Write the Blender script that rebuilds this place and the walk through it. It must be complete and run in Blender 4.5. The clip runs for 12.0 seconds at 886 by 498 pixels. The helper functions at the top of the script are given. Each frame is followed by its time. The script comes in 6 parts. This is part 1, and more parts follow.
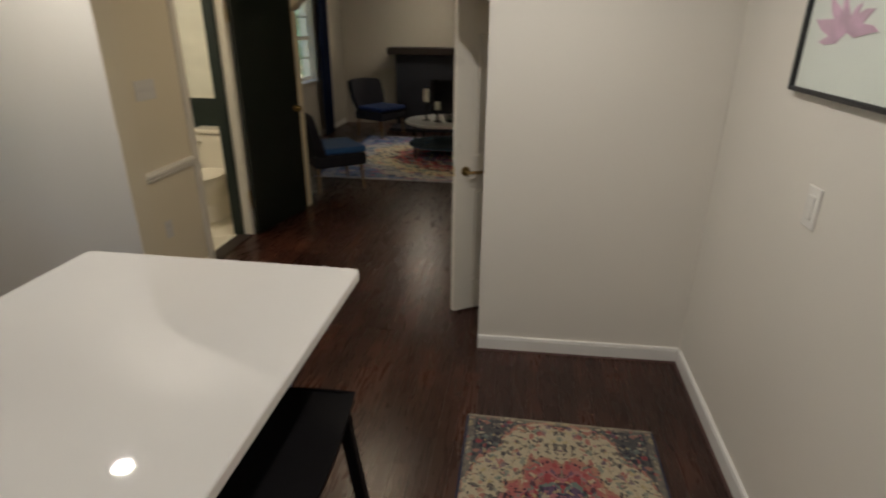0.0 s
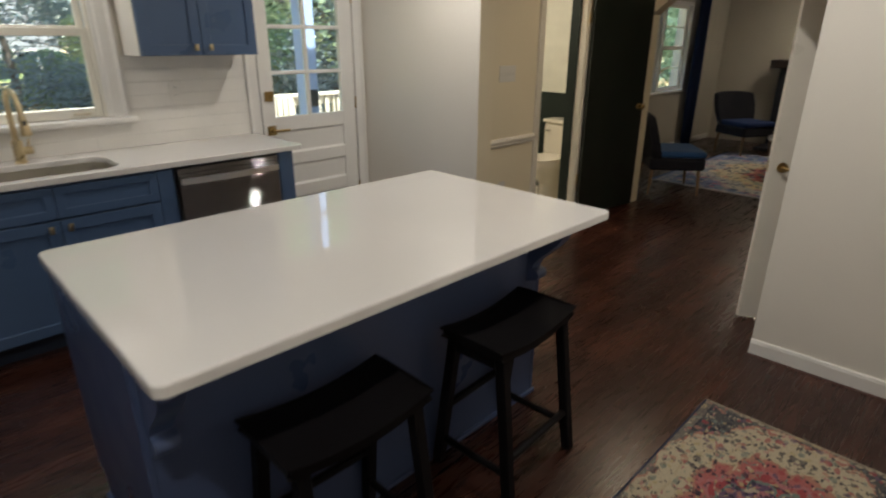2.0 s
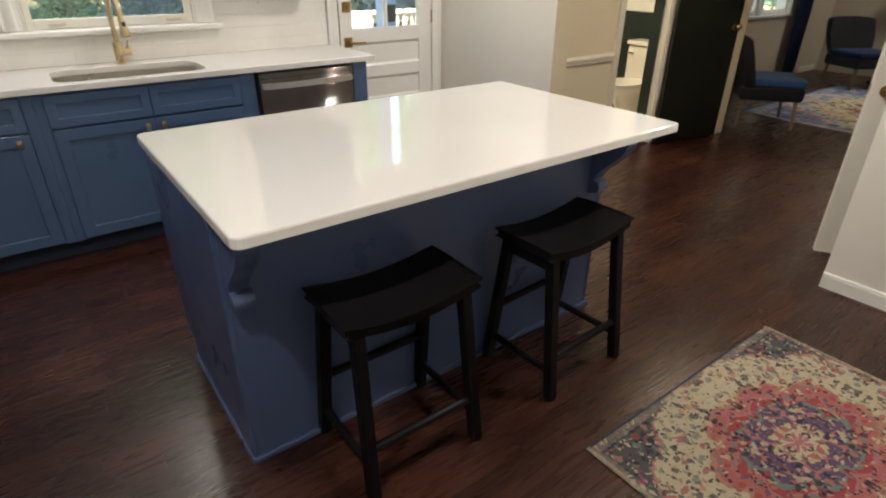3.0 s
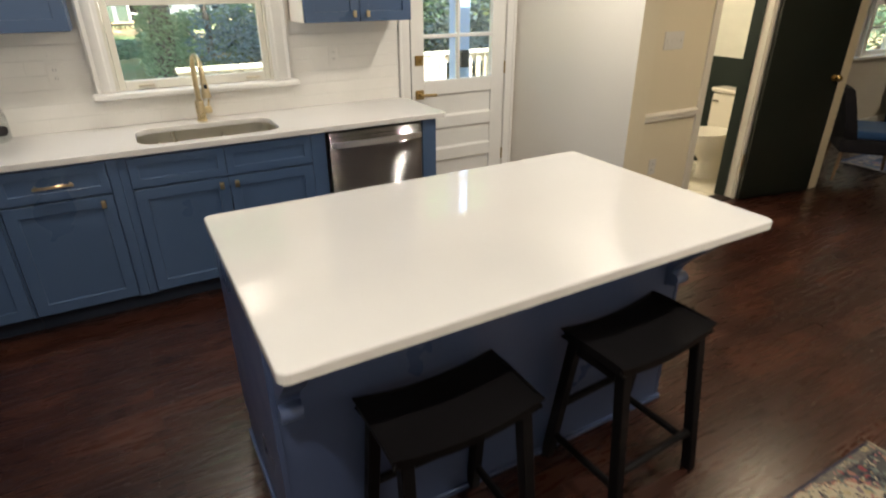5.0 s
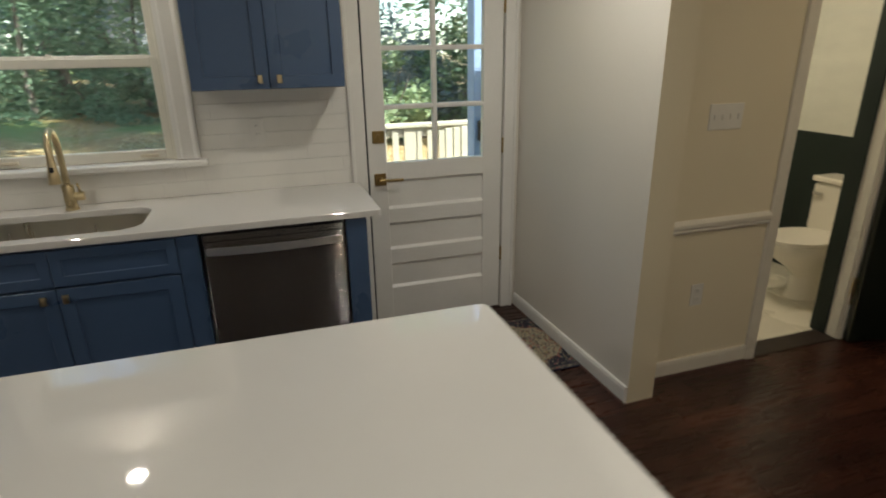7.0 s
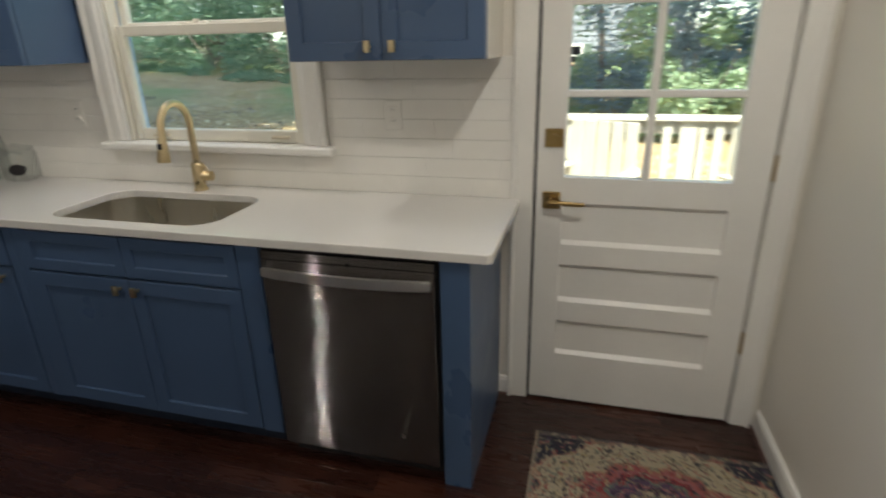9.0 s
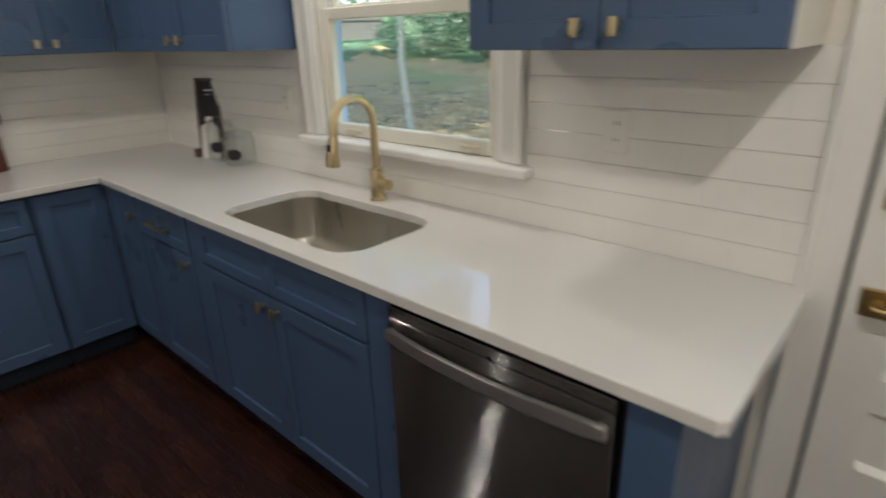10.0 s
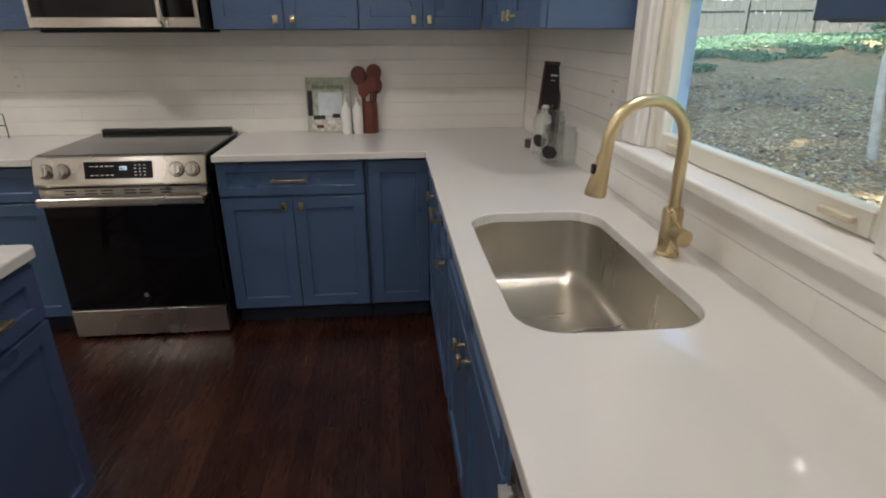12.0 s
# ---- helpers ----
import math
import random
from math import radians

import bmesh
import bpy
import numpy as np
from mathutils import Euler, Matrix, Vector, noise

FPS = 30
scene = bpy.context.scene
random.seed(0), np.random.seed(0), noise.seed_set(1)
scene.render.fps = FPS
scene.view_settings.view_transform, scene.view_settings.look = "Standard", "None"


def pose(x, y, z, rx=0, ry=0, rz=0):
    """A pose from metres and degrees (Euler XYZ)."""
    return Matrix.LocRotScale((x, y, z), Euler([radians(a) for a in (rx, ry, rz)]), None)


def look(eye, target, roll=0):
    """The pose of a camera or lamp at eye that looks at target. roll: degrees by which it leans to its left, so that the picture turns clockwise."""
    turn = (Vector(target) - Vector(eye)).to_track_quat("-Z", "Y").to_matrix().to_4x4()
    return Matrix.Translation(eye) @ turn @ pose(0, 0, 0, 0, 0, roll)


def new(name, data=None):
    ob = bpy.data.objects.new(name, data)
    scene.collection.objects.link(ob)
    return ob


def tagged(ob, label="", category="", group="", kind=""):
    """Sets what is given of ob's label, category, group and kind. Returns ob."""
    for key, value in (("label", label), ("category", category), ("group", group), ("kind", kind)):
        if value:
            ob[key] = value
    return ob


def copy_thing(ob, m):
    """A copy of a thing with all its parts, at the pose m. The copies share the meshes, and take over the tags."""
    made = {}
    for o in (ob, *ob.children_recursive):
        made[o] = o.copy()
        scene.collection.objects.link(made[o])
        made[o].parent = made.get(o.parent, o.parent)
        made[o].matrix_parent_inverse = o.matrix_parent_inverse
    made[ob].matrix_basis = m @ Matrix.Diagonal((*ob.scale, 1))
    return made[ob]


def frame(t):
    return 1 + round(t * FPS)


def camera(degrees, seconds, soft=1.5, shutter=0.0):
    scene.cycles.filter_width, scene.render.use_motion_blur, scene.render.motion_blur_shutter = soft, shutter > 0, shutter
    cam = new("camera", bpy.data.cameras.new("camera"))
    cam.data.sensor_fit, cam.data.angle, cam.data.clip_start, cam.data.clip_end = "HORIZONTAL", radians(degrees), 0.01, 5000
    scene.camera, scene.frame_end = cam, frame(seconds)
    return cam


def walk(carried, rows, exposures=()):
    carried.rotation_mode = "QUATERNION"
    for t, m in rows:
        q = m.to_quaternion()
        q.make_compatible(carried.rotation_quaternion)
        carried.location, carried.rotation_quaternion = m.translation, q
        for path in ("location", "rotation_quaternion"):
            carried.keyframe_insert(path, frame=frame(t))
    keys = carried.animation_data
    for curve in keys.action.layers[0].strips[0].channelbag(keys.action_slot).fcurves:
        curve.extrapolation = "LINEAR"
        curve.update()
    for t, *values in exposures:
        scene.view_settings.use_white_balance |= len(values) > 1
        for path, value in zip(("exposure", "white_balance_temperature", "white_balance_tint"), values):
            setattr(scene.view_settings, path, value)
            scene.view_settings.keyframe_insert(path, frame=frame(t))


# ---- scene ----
cam = camera(77.2, 12.0, soft=1.9, shutter=0.5)
PATH = [
    (0, (1.176, 1.557, 1.709), (0.919, 3.387, 0.945), 0.5),
    (0.5, (1.27, 1.465, 1.739), (0.669, 3.232, 1.02), -0.1),
    (1, (1.403, 1.454, 1.702), (0.516, 3.111, 1.018), -0.0),
    (1.5, (1.552, 1.407, 1.633), (0.393, 2.89, 0.957), -0.1),
    (2, (1.676, 1.293, 1.539), (0.347, 2.611, 0.836), 0.2),
    (2.5, (1.803, 1.254, 1.479), (0.395, 2.432, 0.684), -0.0),
    (2.7, (1.793, 1.253, 1.447), (0.384, 2.385, 0.591), 0.3),
    (4.3, (1.804, 1.292, 1.592), (0.326, 2.199, 0.595), -0.4),
    (4.5, (1.772, 1.309, 1.612), (0.27, 2.215, 0.652), -0.2),
    (5, (1.63, 1.377, 1.645), (0.054, 2.263, 0.789), -0.3),
    (5.5, (1.463, 1.531, 1.635), (-0.168, 2.404, 0.875), -0.4),
    (6, (1.268, 1.832, 1.643), (-0.393, 2.681, 0.922), -0.7),
    (6.5, (1.077, 2.155, 1.628), (-0.63, 2.92, 0.922), -0.5),
    (6.7, (1.054, 2.333, 1.613), (-0.689, 3.042, 0.935), -0.8),
    (7.55, (0.755, 3.215, 1.590), (-1.09, 3.50, 0.892), -0.7),
    (8.3, (0.384, 3.358, 1.577), (-1.49, 3.4, 0.878), -1.0),
    (8.5, (0.303, 3.423, 1.568), (-1.568, 3.33, 0.865), -1.3),
    (9, (0.015, 3.427, 1.516), (-1.789, 2.932, 0.807), -1.4),
    (9.5, (-0.37, 3.407, 1.495), (-2.024, 2.54, 0.779), -1.7),
    (10, (-0.678, 3.312, 1.491), (-2.058, 2.056, 0.77), -1.6),
    (10.5, (-1.004, 3.132, 1.479), (-2.024, 1.567, 0.765), -1.6),
    (11, (-1.218, 3.027, 1.448), (-1.9, 1.279, 0.756), -1.2),
    (11.5, (-1.33, 3.021, 1.465), (-1.613, 1.176, 0.746), -0.5),
    (12, (-1.333, 3.019, 1.444), (-1.505, 1.165, 0.713), -0.1),
]
EXPOSURES = [(0.0, 2.11, 6280, 10), (1.5, 2.17, 6180, 10), (2.0, 2.22, 6250, 10), (2.5, 2.70, 6250, 10), (4.5, 3.22, 6500, 10), (5.0, 2.97, 6480, 9), (5.5, 2.5, 6380, 6), (6.0, 2.12, 6380, 6),
             (6.5, 1.86, 6420, 6), (8.5, 2.05, 6350, 7), (9.5, 2.36, 6230, 8), (10.5, 2.33, 6180, 10), (12.0, 2.45, 6130, 12)]
walk(cam, [(t, look(eye, target, roll)) for t, eye, target, roll in PATH], EXPOSURES)

# ---- world, sun and large lights ----
world = bpy.data.worlds.new("sky")
scene.world = world
world.use_nodes = True
wn = world.node_tree
sky = wn.nodes.new("ShaderNodeTexSky")
sky.sky_type = "NISHITA"
sky.sun_disc = False
sky.sun_elevation = radians(61)
sky.sun_rotation = radians(63)
wn.links.new(sky.outputs[0], wn.nodes["Background"].inputs[0])
wn.nodes["Background"].inputs[1].default_value = 0.15

sun = new("sun", bpy.data.lights.new("sun", "SUN"))
sun.data.energy = 3.6
sun.data.angle = radians(1.0)
sun.data.color = (1.0, 0.95, 0.86)
sun.matrix_world = look((20, 10, 40), (0, 0, 0))

WARM = (1.0, 0.93, 0.835)


def ceiling_lamp(x, y, z, watts, size=0.09, colour=WARM):
    lamp = new("lamp_light", bpy.data.lights.new("lamp_light", "AREA"))
    lamp.data.shape = "DISK"
    lamp.data.size = size
    lamp.data.energy = watts
    lamp.data.color = colour
    lamp.matrix_world = pose(x, y, z)
    return lamp


# ---- materials ----
def mat(name, colour, rough=0.5, metal=0.0, var=0.12, scale=3.0, bump=0.0, bscale=80.0, stretch=(1, 1, 1), coat=0.0, rvar=0.1, spec=0.5, sheen=0.0):
    """A plain material with two scales of variation in colour, gloss and relief."""
    m = bpy.data.materials.new(name)
    m.use_nodes = True
    n, l = m.node_tree.nodes, m.node_tree.links
    b = n["Principled BSDF"]
    geo = n.new("ShaderNodeNewGeometry")
    mp = n.new("ShaderNodeMapping")
    mp.inputs["Scale"].default_value = stretch
    l.new(geo.outputs["Position"], mp.inputs[0])
    big, fine = n.new("ShaderNodeTexNoise"), n.new("ShaderNodeTexNoise")
    for t, s, d in ((big, scale, 4), (fine, bscale, 3)):
        t.inputs["Scale"].default_value = s
        t.inputs["Detail"].default_value = d
        l.new(mp.outputs[0], t.inputs["Vector"])
    add = n.new("ShaderNodeMath")
    add.operation = "MULTIPLY_ADD"
    add.inputs[1].default_value = 0.35
    l.new(fine.outputs[0], add.inputs[0])
    l.new(big.outputs[0], add.inputs[2])
    ramp = n.new("ShaderNodeMapRange")
    ramp.inputs[1].default_value, ramp.inputs[2].default_value = 0.35, 1.0
    ramp.inputs[3].default_value, ramp.inputs[4].default_value = 1 - var, 1 + var
    l.new(add.outputs[0], ramp.inputs[0])
    mul = n.new("ShaderNodeVectorMath")
    mul.operation = "SCALE"
    mul.inputs[0].default_value = colour
    l.new(ramp.outputs[0], mul.inputs["Scale"])
    l.new(mul.outputs[0], b.inputs["Base Color"])
    rr = n.new("ShaderNodeMapRange")
    rr.inputs[1].default_value, rr.inputs[2].default_value = 0.3, 0.7
    rr.inputs[3].default_value, rr.inputs[4].default_value = max(0.02, rough - rvar), min(1, rough + rvar)
    l.new(big.outputs[0], rr.inputs[0])
    l.new(rr.outputs[0], b.inputs["Roughness"])
    b.inputs["Metallic"].default_value = metal
    b.inputs["Coat Weight"].default_value = coat
    b.inputs["Specular IOR Level"].default_value = spec
    b.inputs["Sheen Weight"].default_value = sheen
    if bump:
        bp = n.new("ShaderNodeBump")
        bp.inputs["Strength"].default_value = bump
        bp.inputs["Distance"].default_value = 0.003
        l.new(fine.outputs[0], bp.inputs["Height"])
        l.new(bp.outputs[0], b.inputs["Normal"])
    return m


def wood_floor():
    """Strip oak stained dark red-brown: tone by board, grain along the boards."""
    m = bpy.data.materials.new("stained_oak")
    m.use_nodes = True
    n, l = m.node_tree.nodes, m.node_tree.links
    b = n["Principled BSDF"]
    geo, info = n.new("ShaderNodeNewGeometry"), n.new("ShaderNodeObjectInfo")
    rnd = n.new("ShaderNodeMath")
    rnd.operation = "ADD"
    l.new(geo.outputs["Random Per Island"], rnd.inputs[0])
    l.new(info.outputs["Random"], rnd.inputs[1])
    fr = n.new("ShaderNodeMath")
    fr.operation = "FRACT"
    l.new(rnd.outputs[0], fr.inputs[0])
    off = n.new("ShaderNodeVectorMath")
    off.operation = "MULTIPLY_ADD"
    l.new(geo.outputs["Position"], off.inputs[0])
    off.inputs[1].default_value = (1, 0.09, 1)
    comb = n.new("ShaderNodeCombineXYZ")
    k = n.new("ShaderNodeMath")
    k.operation = "MULTIPLY"
    k.inputs[1].default_value = 37.0
    l.new(fr.outputs[0], k.inputs[0])
    l.new(k.outputs[0], comb.inputs[1])
    l.new(comb.outputs[0], off.inputs[2])
    grain = n.new("ShaderNodeTexNoise")
    grain.inputs["Scale"].default_value = 42
    grain.inputs["Detail"].default_value = 6
    grain.inputs["Distortion"].default_value = 1.4
    l.new(off.outputs[0], grain.inputs["Vector"])
    blot = n.new("ShaderNodeTexNoise")
    blot.inputs["Scale"].default_value = 2.2
    blot.inputs["Detail"].default_value = 3
    l.new(geo.outputs["Position"], blot.inputs["Vector"])
    a1 = n.new("ShaderNodeMath")
    a1.operation = "MULTIPLY_ADD"
    a1.inputs[1].default_value = 0.08
    l.new(grain.outputs[0], a1.inputs[0])
    s1 = n.new("ShaderNodeMath")
    s1.operation = "MULTIPLY"
    s1.inputs[1].default_value = 0.13
    l.new(fr.outputs[0], s1.inputs[0])
    l.new(s1.outputs[0], a1.inputs[2])
    a2 = n.new("ShaderNodeMath")
    a2.operation = "MULTIPLY_ADD"
    a2.inputs[1].default_value = 0.48
    l.new(blot.outputs[0], a2.inputs[0])
    l.new(a1.outputs[0], a2.inputs[2])
    ramp = n.new("ShaderNodeValToRGB")
    e = ramp.color_ramp.elements
    e[0].position, e[0].color = 0.18, (0.0165, 0.0056, 0.0042, 1)
    e[1].position, e[1].color = 0.56, (0.098, 0.035, 0.0195, 1)
    mid = ramp.color_ramp.elements.new(0.36)
    mid.color = (0.035, 0.0120, 0.0076, 1)
    l.new(a2.outputs[0], ramp.inputs[0])
    l.new(ramp.outputs[0], b.inputs["Base Color"])
    rr = n.new("ShaderNodeMapRange")
    rr.inputs[3].default_value, rr.inputs[4].default_value = 0.20, 0.36
    b.inputs["Specular IOR Level"].default_value = 0.5
    l.new(grain.outputs[0], rr.inputs[0])
    l.new(rr.outputs[0], b.inputs["Roughness"])
    bp = n.new("ShaderNodeBump")
    bp.inputs["Strength"].default_value = 0.05
    bp.inputs["Distance"].default_value = 0.002
    l.new(grain.outputs[0], bp.inputs["Height"])
    l.new(bp.outputs[0], b.inputs["Normal"])
    return m


def rug_weave(name, half_w, half_l, bright=1.0, blue=0.0, corners=(0.095, 0.09, 0.09)):
    """Faded medallion rug: cream field with flecks, red and violet medallion, dark selvedge."""
    m = bpy.data.materials.new(name)
    m.use_nodes = True
    n, l = m.node_tree.nodes, m.node_tree.links
    b = n["Principled BSDF"]
    b.inputs["Roughness"].default_value = 0.95
    b.inputs["Specular IOR Level"].default_value = 0.15
    tc = n.new("ShaderNodeTexCoord")

    def math_node(op, a, c=None, d=None):
        q = n.new("ShaderNodeMath")
        q.operation = op
        for i, v in enumerate((a, c, d)):
            if v is None:
                continue
            if isinstance(v, (int, float)):
                q.inputs[i].default_value = v
            else:
                l.new(v, q.inputs[i])
        return q.outputs[0]

    def mix(fac, a, c):
        q = n.new("ShaderNodeMix")
        q.data_type = "RGBA"
        l.new(fac, q.inputs[0])
        for i, v in ((6, a), (7, c)):
            if isinstance(v, tuple):
                q.inputs[i].default_value = (*v, 1)
            else:
                l.new(v, q.inputs[i])
        return q.outputs[2]

    def ramp(fac, stops, mode="LINEAR"):
        r = n.new("ShaderNodeValToRGB")
        r.color_ramp.interpolation = mode
        el = r.color_ramp.elements
        for i, (p, c) in enumerate(stops):
            q = el[i] if i < 2 else el.new(p)
            q.position, q.color = p, (*c, 1)
        l.new(fac, r.inputs[0])
        return r.outputs[0]

    sep = n.new("ShaderNodeSeparateXYZ")
    l.new(tc.outputs["Object"], sep.inputs[0])
    u = math_node("ABSOLUTE", math_node("DIVIDE", sep.outputs[0], half_w))
    v = math_node("ABSOLUTE", math_node("DIVIDE", sep.outputs[1], half_l))
    ang = math_node("ARCTAN2", v, u)
    wob = math_node("MULTIPLY", math_node("ABSOLUTE", math_node("SINE", math_node("MULTIPLY", ang, 4.0))), -0.085)
    wob2 = math_node("MULTIPLY", math_node("COSINE", math_node("MULTIPLY", ang, 16.0)), 0.012)
    rad = math_node("SQRT", math_node("ADD", math_node("MULTIPLY", u, u), math_node("MULTIPLY", v, v)))
    noi = n.new("ShaderNodeTexNoise")
    noi.inputs["Scale"].default_value = 26
    noi.inputs["Detail"].default_value = 5
    l.new(tc.outputs["Object"], noi.inputs["Vector"])
    nz = math_node("MULTIPLY", math_node("SUBTRACT", noi.outputs[0], 0.5), 0.13)
    r = math_node("ADD", math_node("ADD", math_node("ADD", rad, wob), wob2), nz)

    CREAM, RED, PINK, ORANGE = (0.45, 0.385, 0.275), (0.30, 0.062, 0.070), (0.36, 0.15, 0.155), (0.37, 0.18, 0.135)
    VIOLET, NAVY, TEAL, GOLD = (0.115, 0.075, 0.125), (0.026, 0.030, 0.048), (0.15, 0.19, 0.17), (0.40, 0.32, 0.17)
    DUSK, FLAME, SAND = corners, (0.36, 0.12, 0.11), (0.42, 0.345, 0.235)
    base = ramp(r, [(0.0, PINK), (0.02, CREAM), (0.09, GOLD), (0.115, VIOLET), (0.18, PINK), (0.21, VIOLET), (0.30, TEAL), (0.335, RED), (0.395, PINK), (0.43, FLAME), (0.52, ORANGE), (0.56, SAND), (0.585, CREAM), (0.68, SAND), (0.71, CREAM), (0.90, ORANGE), (0.925, DUSK), (1.04, PINK), (1.08, DUSK)], "CONSTANT")

    def flecks(scale, seed):
        vo = n.new("ShaderNodeTexVoronoi")
        vo.inputs["Scale"].default_value = scale
        mp = n.new("ShaderNodeMapping")
        mp.inputs["Location"].default_value = (seed, seed * 2, 0)
        sy = n.new("ShaderNodeCombineXYZ")
        l.new(math_node("MULTIPLY", u, half_w), sy.inputs[0])
        l.new(math_node("MULTIPLY", v, half_l), sy.inputs[1])
        l.new(sy.outputs[0], mp.inputs[0])
        wn2 = n.new("ShaderNodeTexNoise")
        wn2.inputs["Scale"].default_value = 30
        l.new(mp.outputs[0], wn2.inputs["Vector"])
        ad = n.new("ShaderNodeVectorMath")
        ad.operation = "MULTIPLY_ADD"
        l.new(wn2.outputs["Color"], ad.inputs[0])
        ad.inputs[1].default_value = (0.045, 0.045, 0)
        l.new(mp.outputs[0], ad.inputs[2])
        l.new(ad.outputs[0], vo.inputs["Vector"])
        return vo

    v1, v2 = flecks(14 / half_w ** 0.9, 3.3), flecks(25 / half_w ** 0.9, 7.1)
    hue1 = n.new("ShaderNodeSeparateXYZ")
    l.new(v1.outputs["Color"], hue1.inputs[0])
    hue2 = n.new("ShaderNodeSeparateXYZ")
    l.new(v2.outputs["Color"], hue2.inputs[0])
    pal1 = ramp(hue1.outputs[0], [(0.0, NAVY), (0.30, RED), (0.42, GOLD), (0.50, TEAL), (0.64, ORANGE), (0.78, CREAM), (0.88, VIOLET)], "CONSTANT")
    pal2 = ramp(hue2.outputs[0], [(0.0, NAVY), (0.40, TEAL), (0.50, PINK), (0.60, CREAM), (0.80, (0.20, 0.17, 0.13)), (0.92, GOLD)], "CONSTANT")
    f1 = math_node("LESS_THAN", v1.outputs["Distance"], 0.38)
    f2 = math_node("LESS_THAN", v2.outputs["Distance"], 0.42)
    corner = math_node("GREATER_THAN", r, 0.98)
    dark = mix(math_node("MULTIPLY", corner, 0.12), base, NAVY)
    field = math_node("MULTIPLY", math_node("GREATER_THAN", r, 0.57), math_node("LESS_THAN", r, 0.91))
    c = mix(math_node("MULTIPLY", f2, math_node("MULTIPLY_ADD", field, -0.05, 0.85)), dark, pal2)
    c = mix(math_node("MULTIPLY", f1, math_node("MULTIPLY_ADD", field, -0.05, 0.75)), c, pal1)
    edge = math_node("GREATER_THAN", u, 0.975)
    fringe = math_node("GREATER_THAN", v, 0.975)
    border = math_node("MULTIPLY", math_node("MAXIMUM", math_node("GREATER_THAN", u, 0.90), math_node("GREATER_THAN", v, 0.95)), 0.22)
    c = mix(border, c, CREAM)
    c = mix(edge, c, (0.035, 0.04, 0.07))
    c = mix(math_node("MULTIPLY", fringe, 0.45), c, CREAM)
    if blue:
        c = mix(math_node("MULTIPLY", math_node("GREATER_THAN", r, 0.75), blue), c, (0.13, 0.19, 0.36))
    pile = n.new("ShaderNodeTexNoise")
    pile.inputs["Scale"].default_value = 260
    l.new(tc.outputs["Object"], pile.inputs["Vector"])
    c2 = n.new("ShaderNodeVectorMath")
    c2.operation = "SCALE"
    l.new(c, c2.inputs[0])
    l.new(math_node("MULTIPLY_ADD", pile.outputs[0], 0.7 * bright, 0.62 * bright), c2.inputs["Scale"])
    l.new(c2.outputs[0], b.inputs["Base Color"])
    bp = n.new("ShaderNodeBump")
    bp.inputs["Strength"].default_value = 0.5
    bp.inputs["Distance"].default_value = 0.004
    l.new(pile.outputs[0], bp.inputs["Height"])
    l.new(bp.outputs[0], b.inputs["Normal"])
    return m


def glass(name, tint=(0.97, 1.0, 0.98), rough=0.0, gloss=0.75, base=0.045):
    """Thin window glass: clear, with a Fresnel gloss."""
    m = bpy.data.materials.new(name)
    m.use_nodes = True
    n, l = m.node_tree.nodes, m.node_tree.links
    n.remove(n["Principled BSDF"])
    tr, gl, lw, mx = n.new("ShaderNodeBsdfTransparent"), n.new("ShaderNodeBsdfGlossy"), n.new("ShaderNodeLayerWeight"), n.new("ShaderNodeMixShader")
    tr.inputs[0].default_value = (*tint, 1)
    gl.inputs["Roughness"].default_value = rough
    pw, sc = n.new("ShaderNodeMath"), n.new("ShaderNodeMath")
    pw.operation, sc.operation = "POWER", "MULTIPLY_ADD"
    pw.inputs[1].default_value = 4.5
    sc.inputs[1].default_value, sc.inputs[2].default_value = gloss, base
    l.new(lw.outputs["Facing"], pw.inputs[0])
    l.new(pw.outputs[0], sc.inputs[0])
    l.new(sc.outputs[0], mx.inputs[0])
    l.new(tr.outputs[0], mx.inputs[1])
    l.new(gl.outputs[0], mx.inputs[2])
    l.new(mx.outputs[0], n["Material Output"].inputs[0])
    return m


def emit(name, colour, strength):
    m = bpy.data.materials.new(name)
    m.use_nodes = True
    b = m.node_tree.nodes["Principled BSDF"]
    b.inputs["Base Color"].default_value = (0.9, 0.9, 0.9, 1)
    b.inputs["Emission Color"].default_value = (*colour, 1)
    b.inputs["Emission Strength"].default_value = strength
    return m


def brushed(name, colour, rough, aniso=0.8, turn=0.0):
    """Brushed metal: soft streaks across the brushing."""
    m = mat(name, colour, rough, 1.0, 0.05, 1.2, 0.0, 60.0, rvar=0.05)
    n, l = m.node_tree.nodes, m.node_tree.links
    tg = n.new("ShaderNodeCombineXYZ")
    tg.inputs[0].default_value, tg.inputs[1].default_value, tg.inputs[2].default_value = 0.03, 0.05, 1.0
    b = n["Principled BSDF"]
    l.new(tg.outputs[0], b.inputs["Tangent"])
    b.inputs["Anisotropic"].default_value = aniso
    b.inputs["Anisotropic Rotation"].default_value = turn
    return m


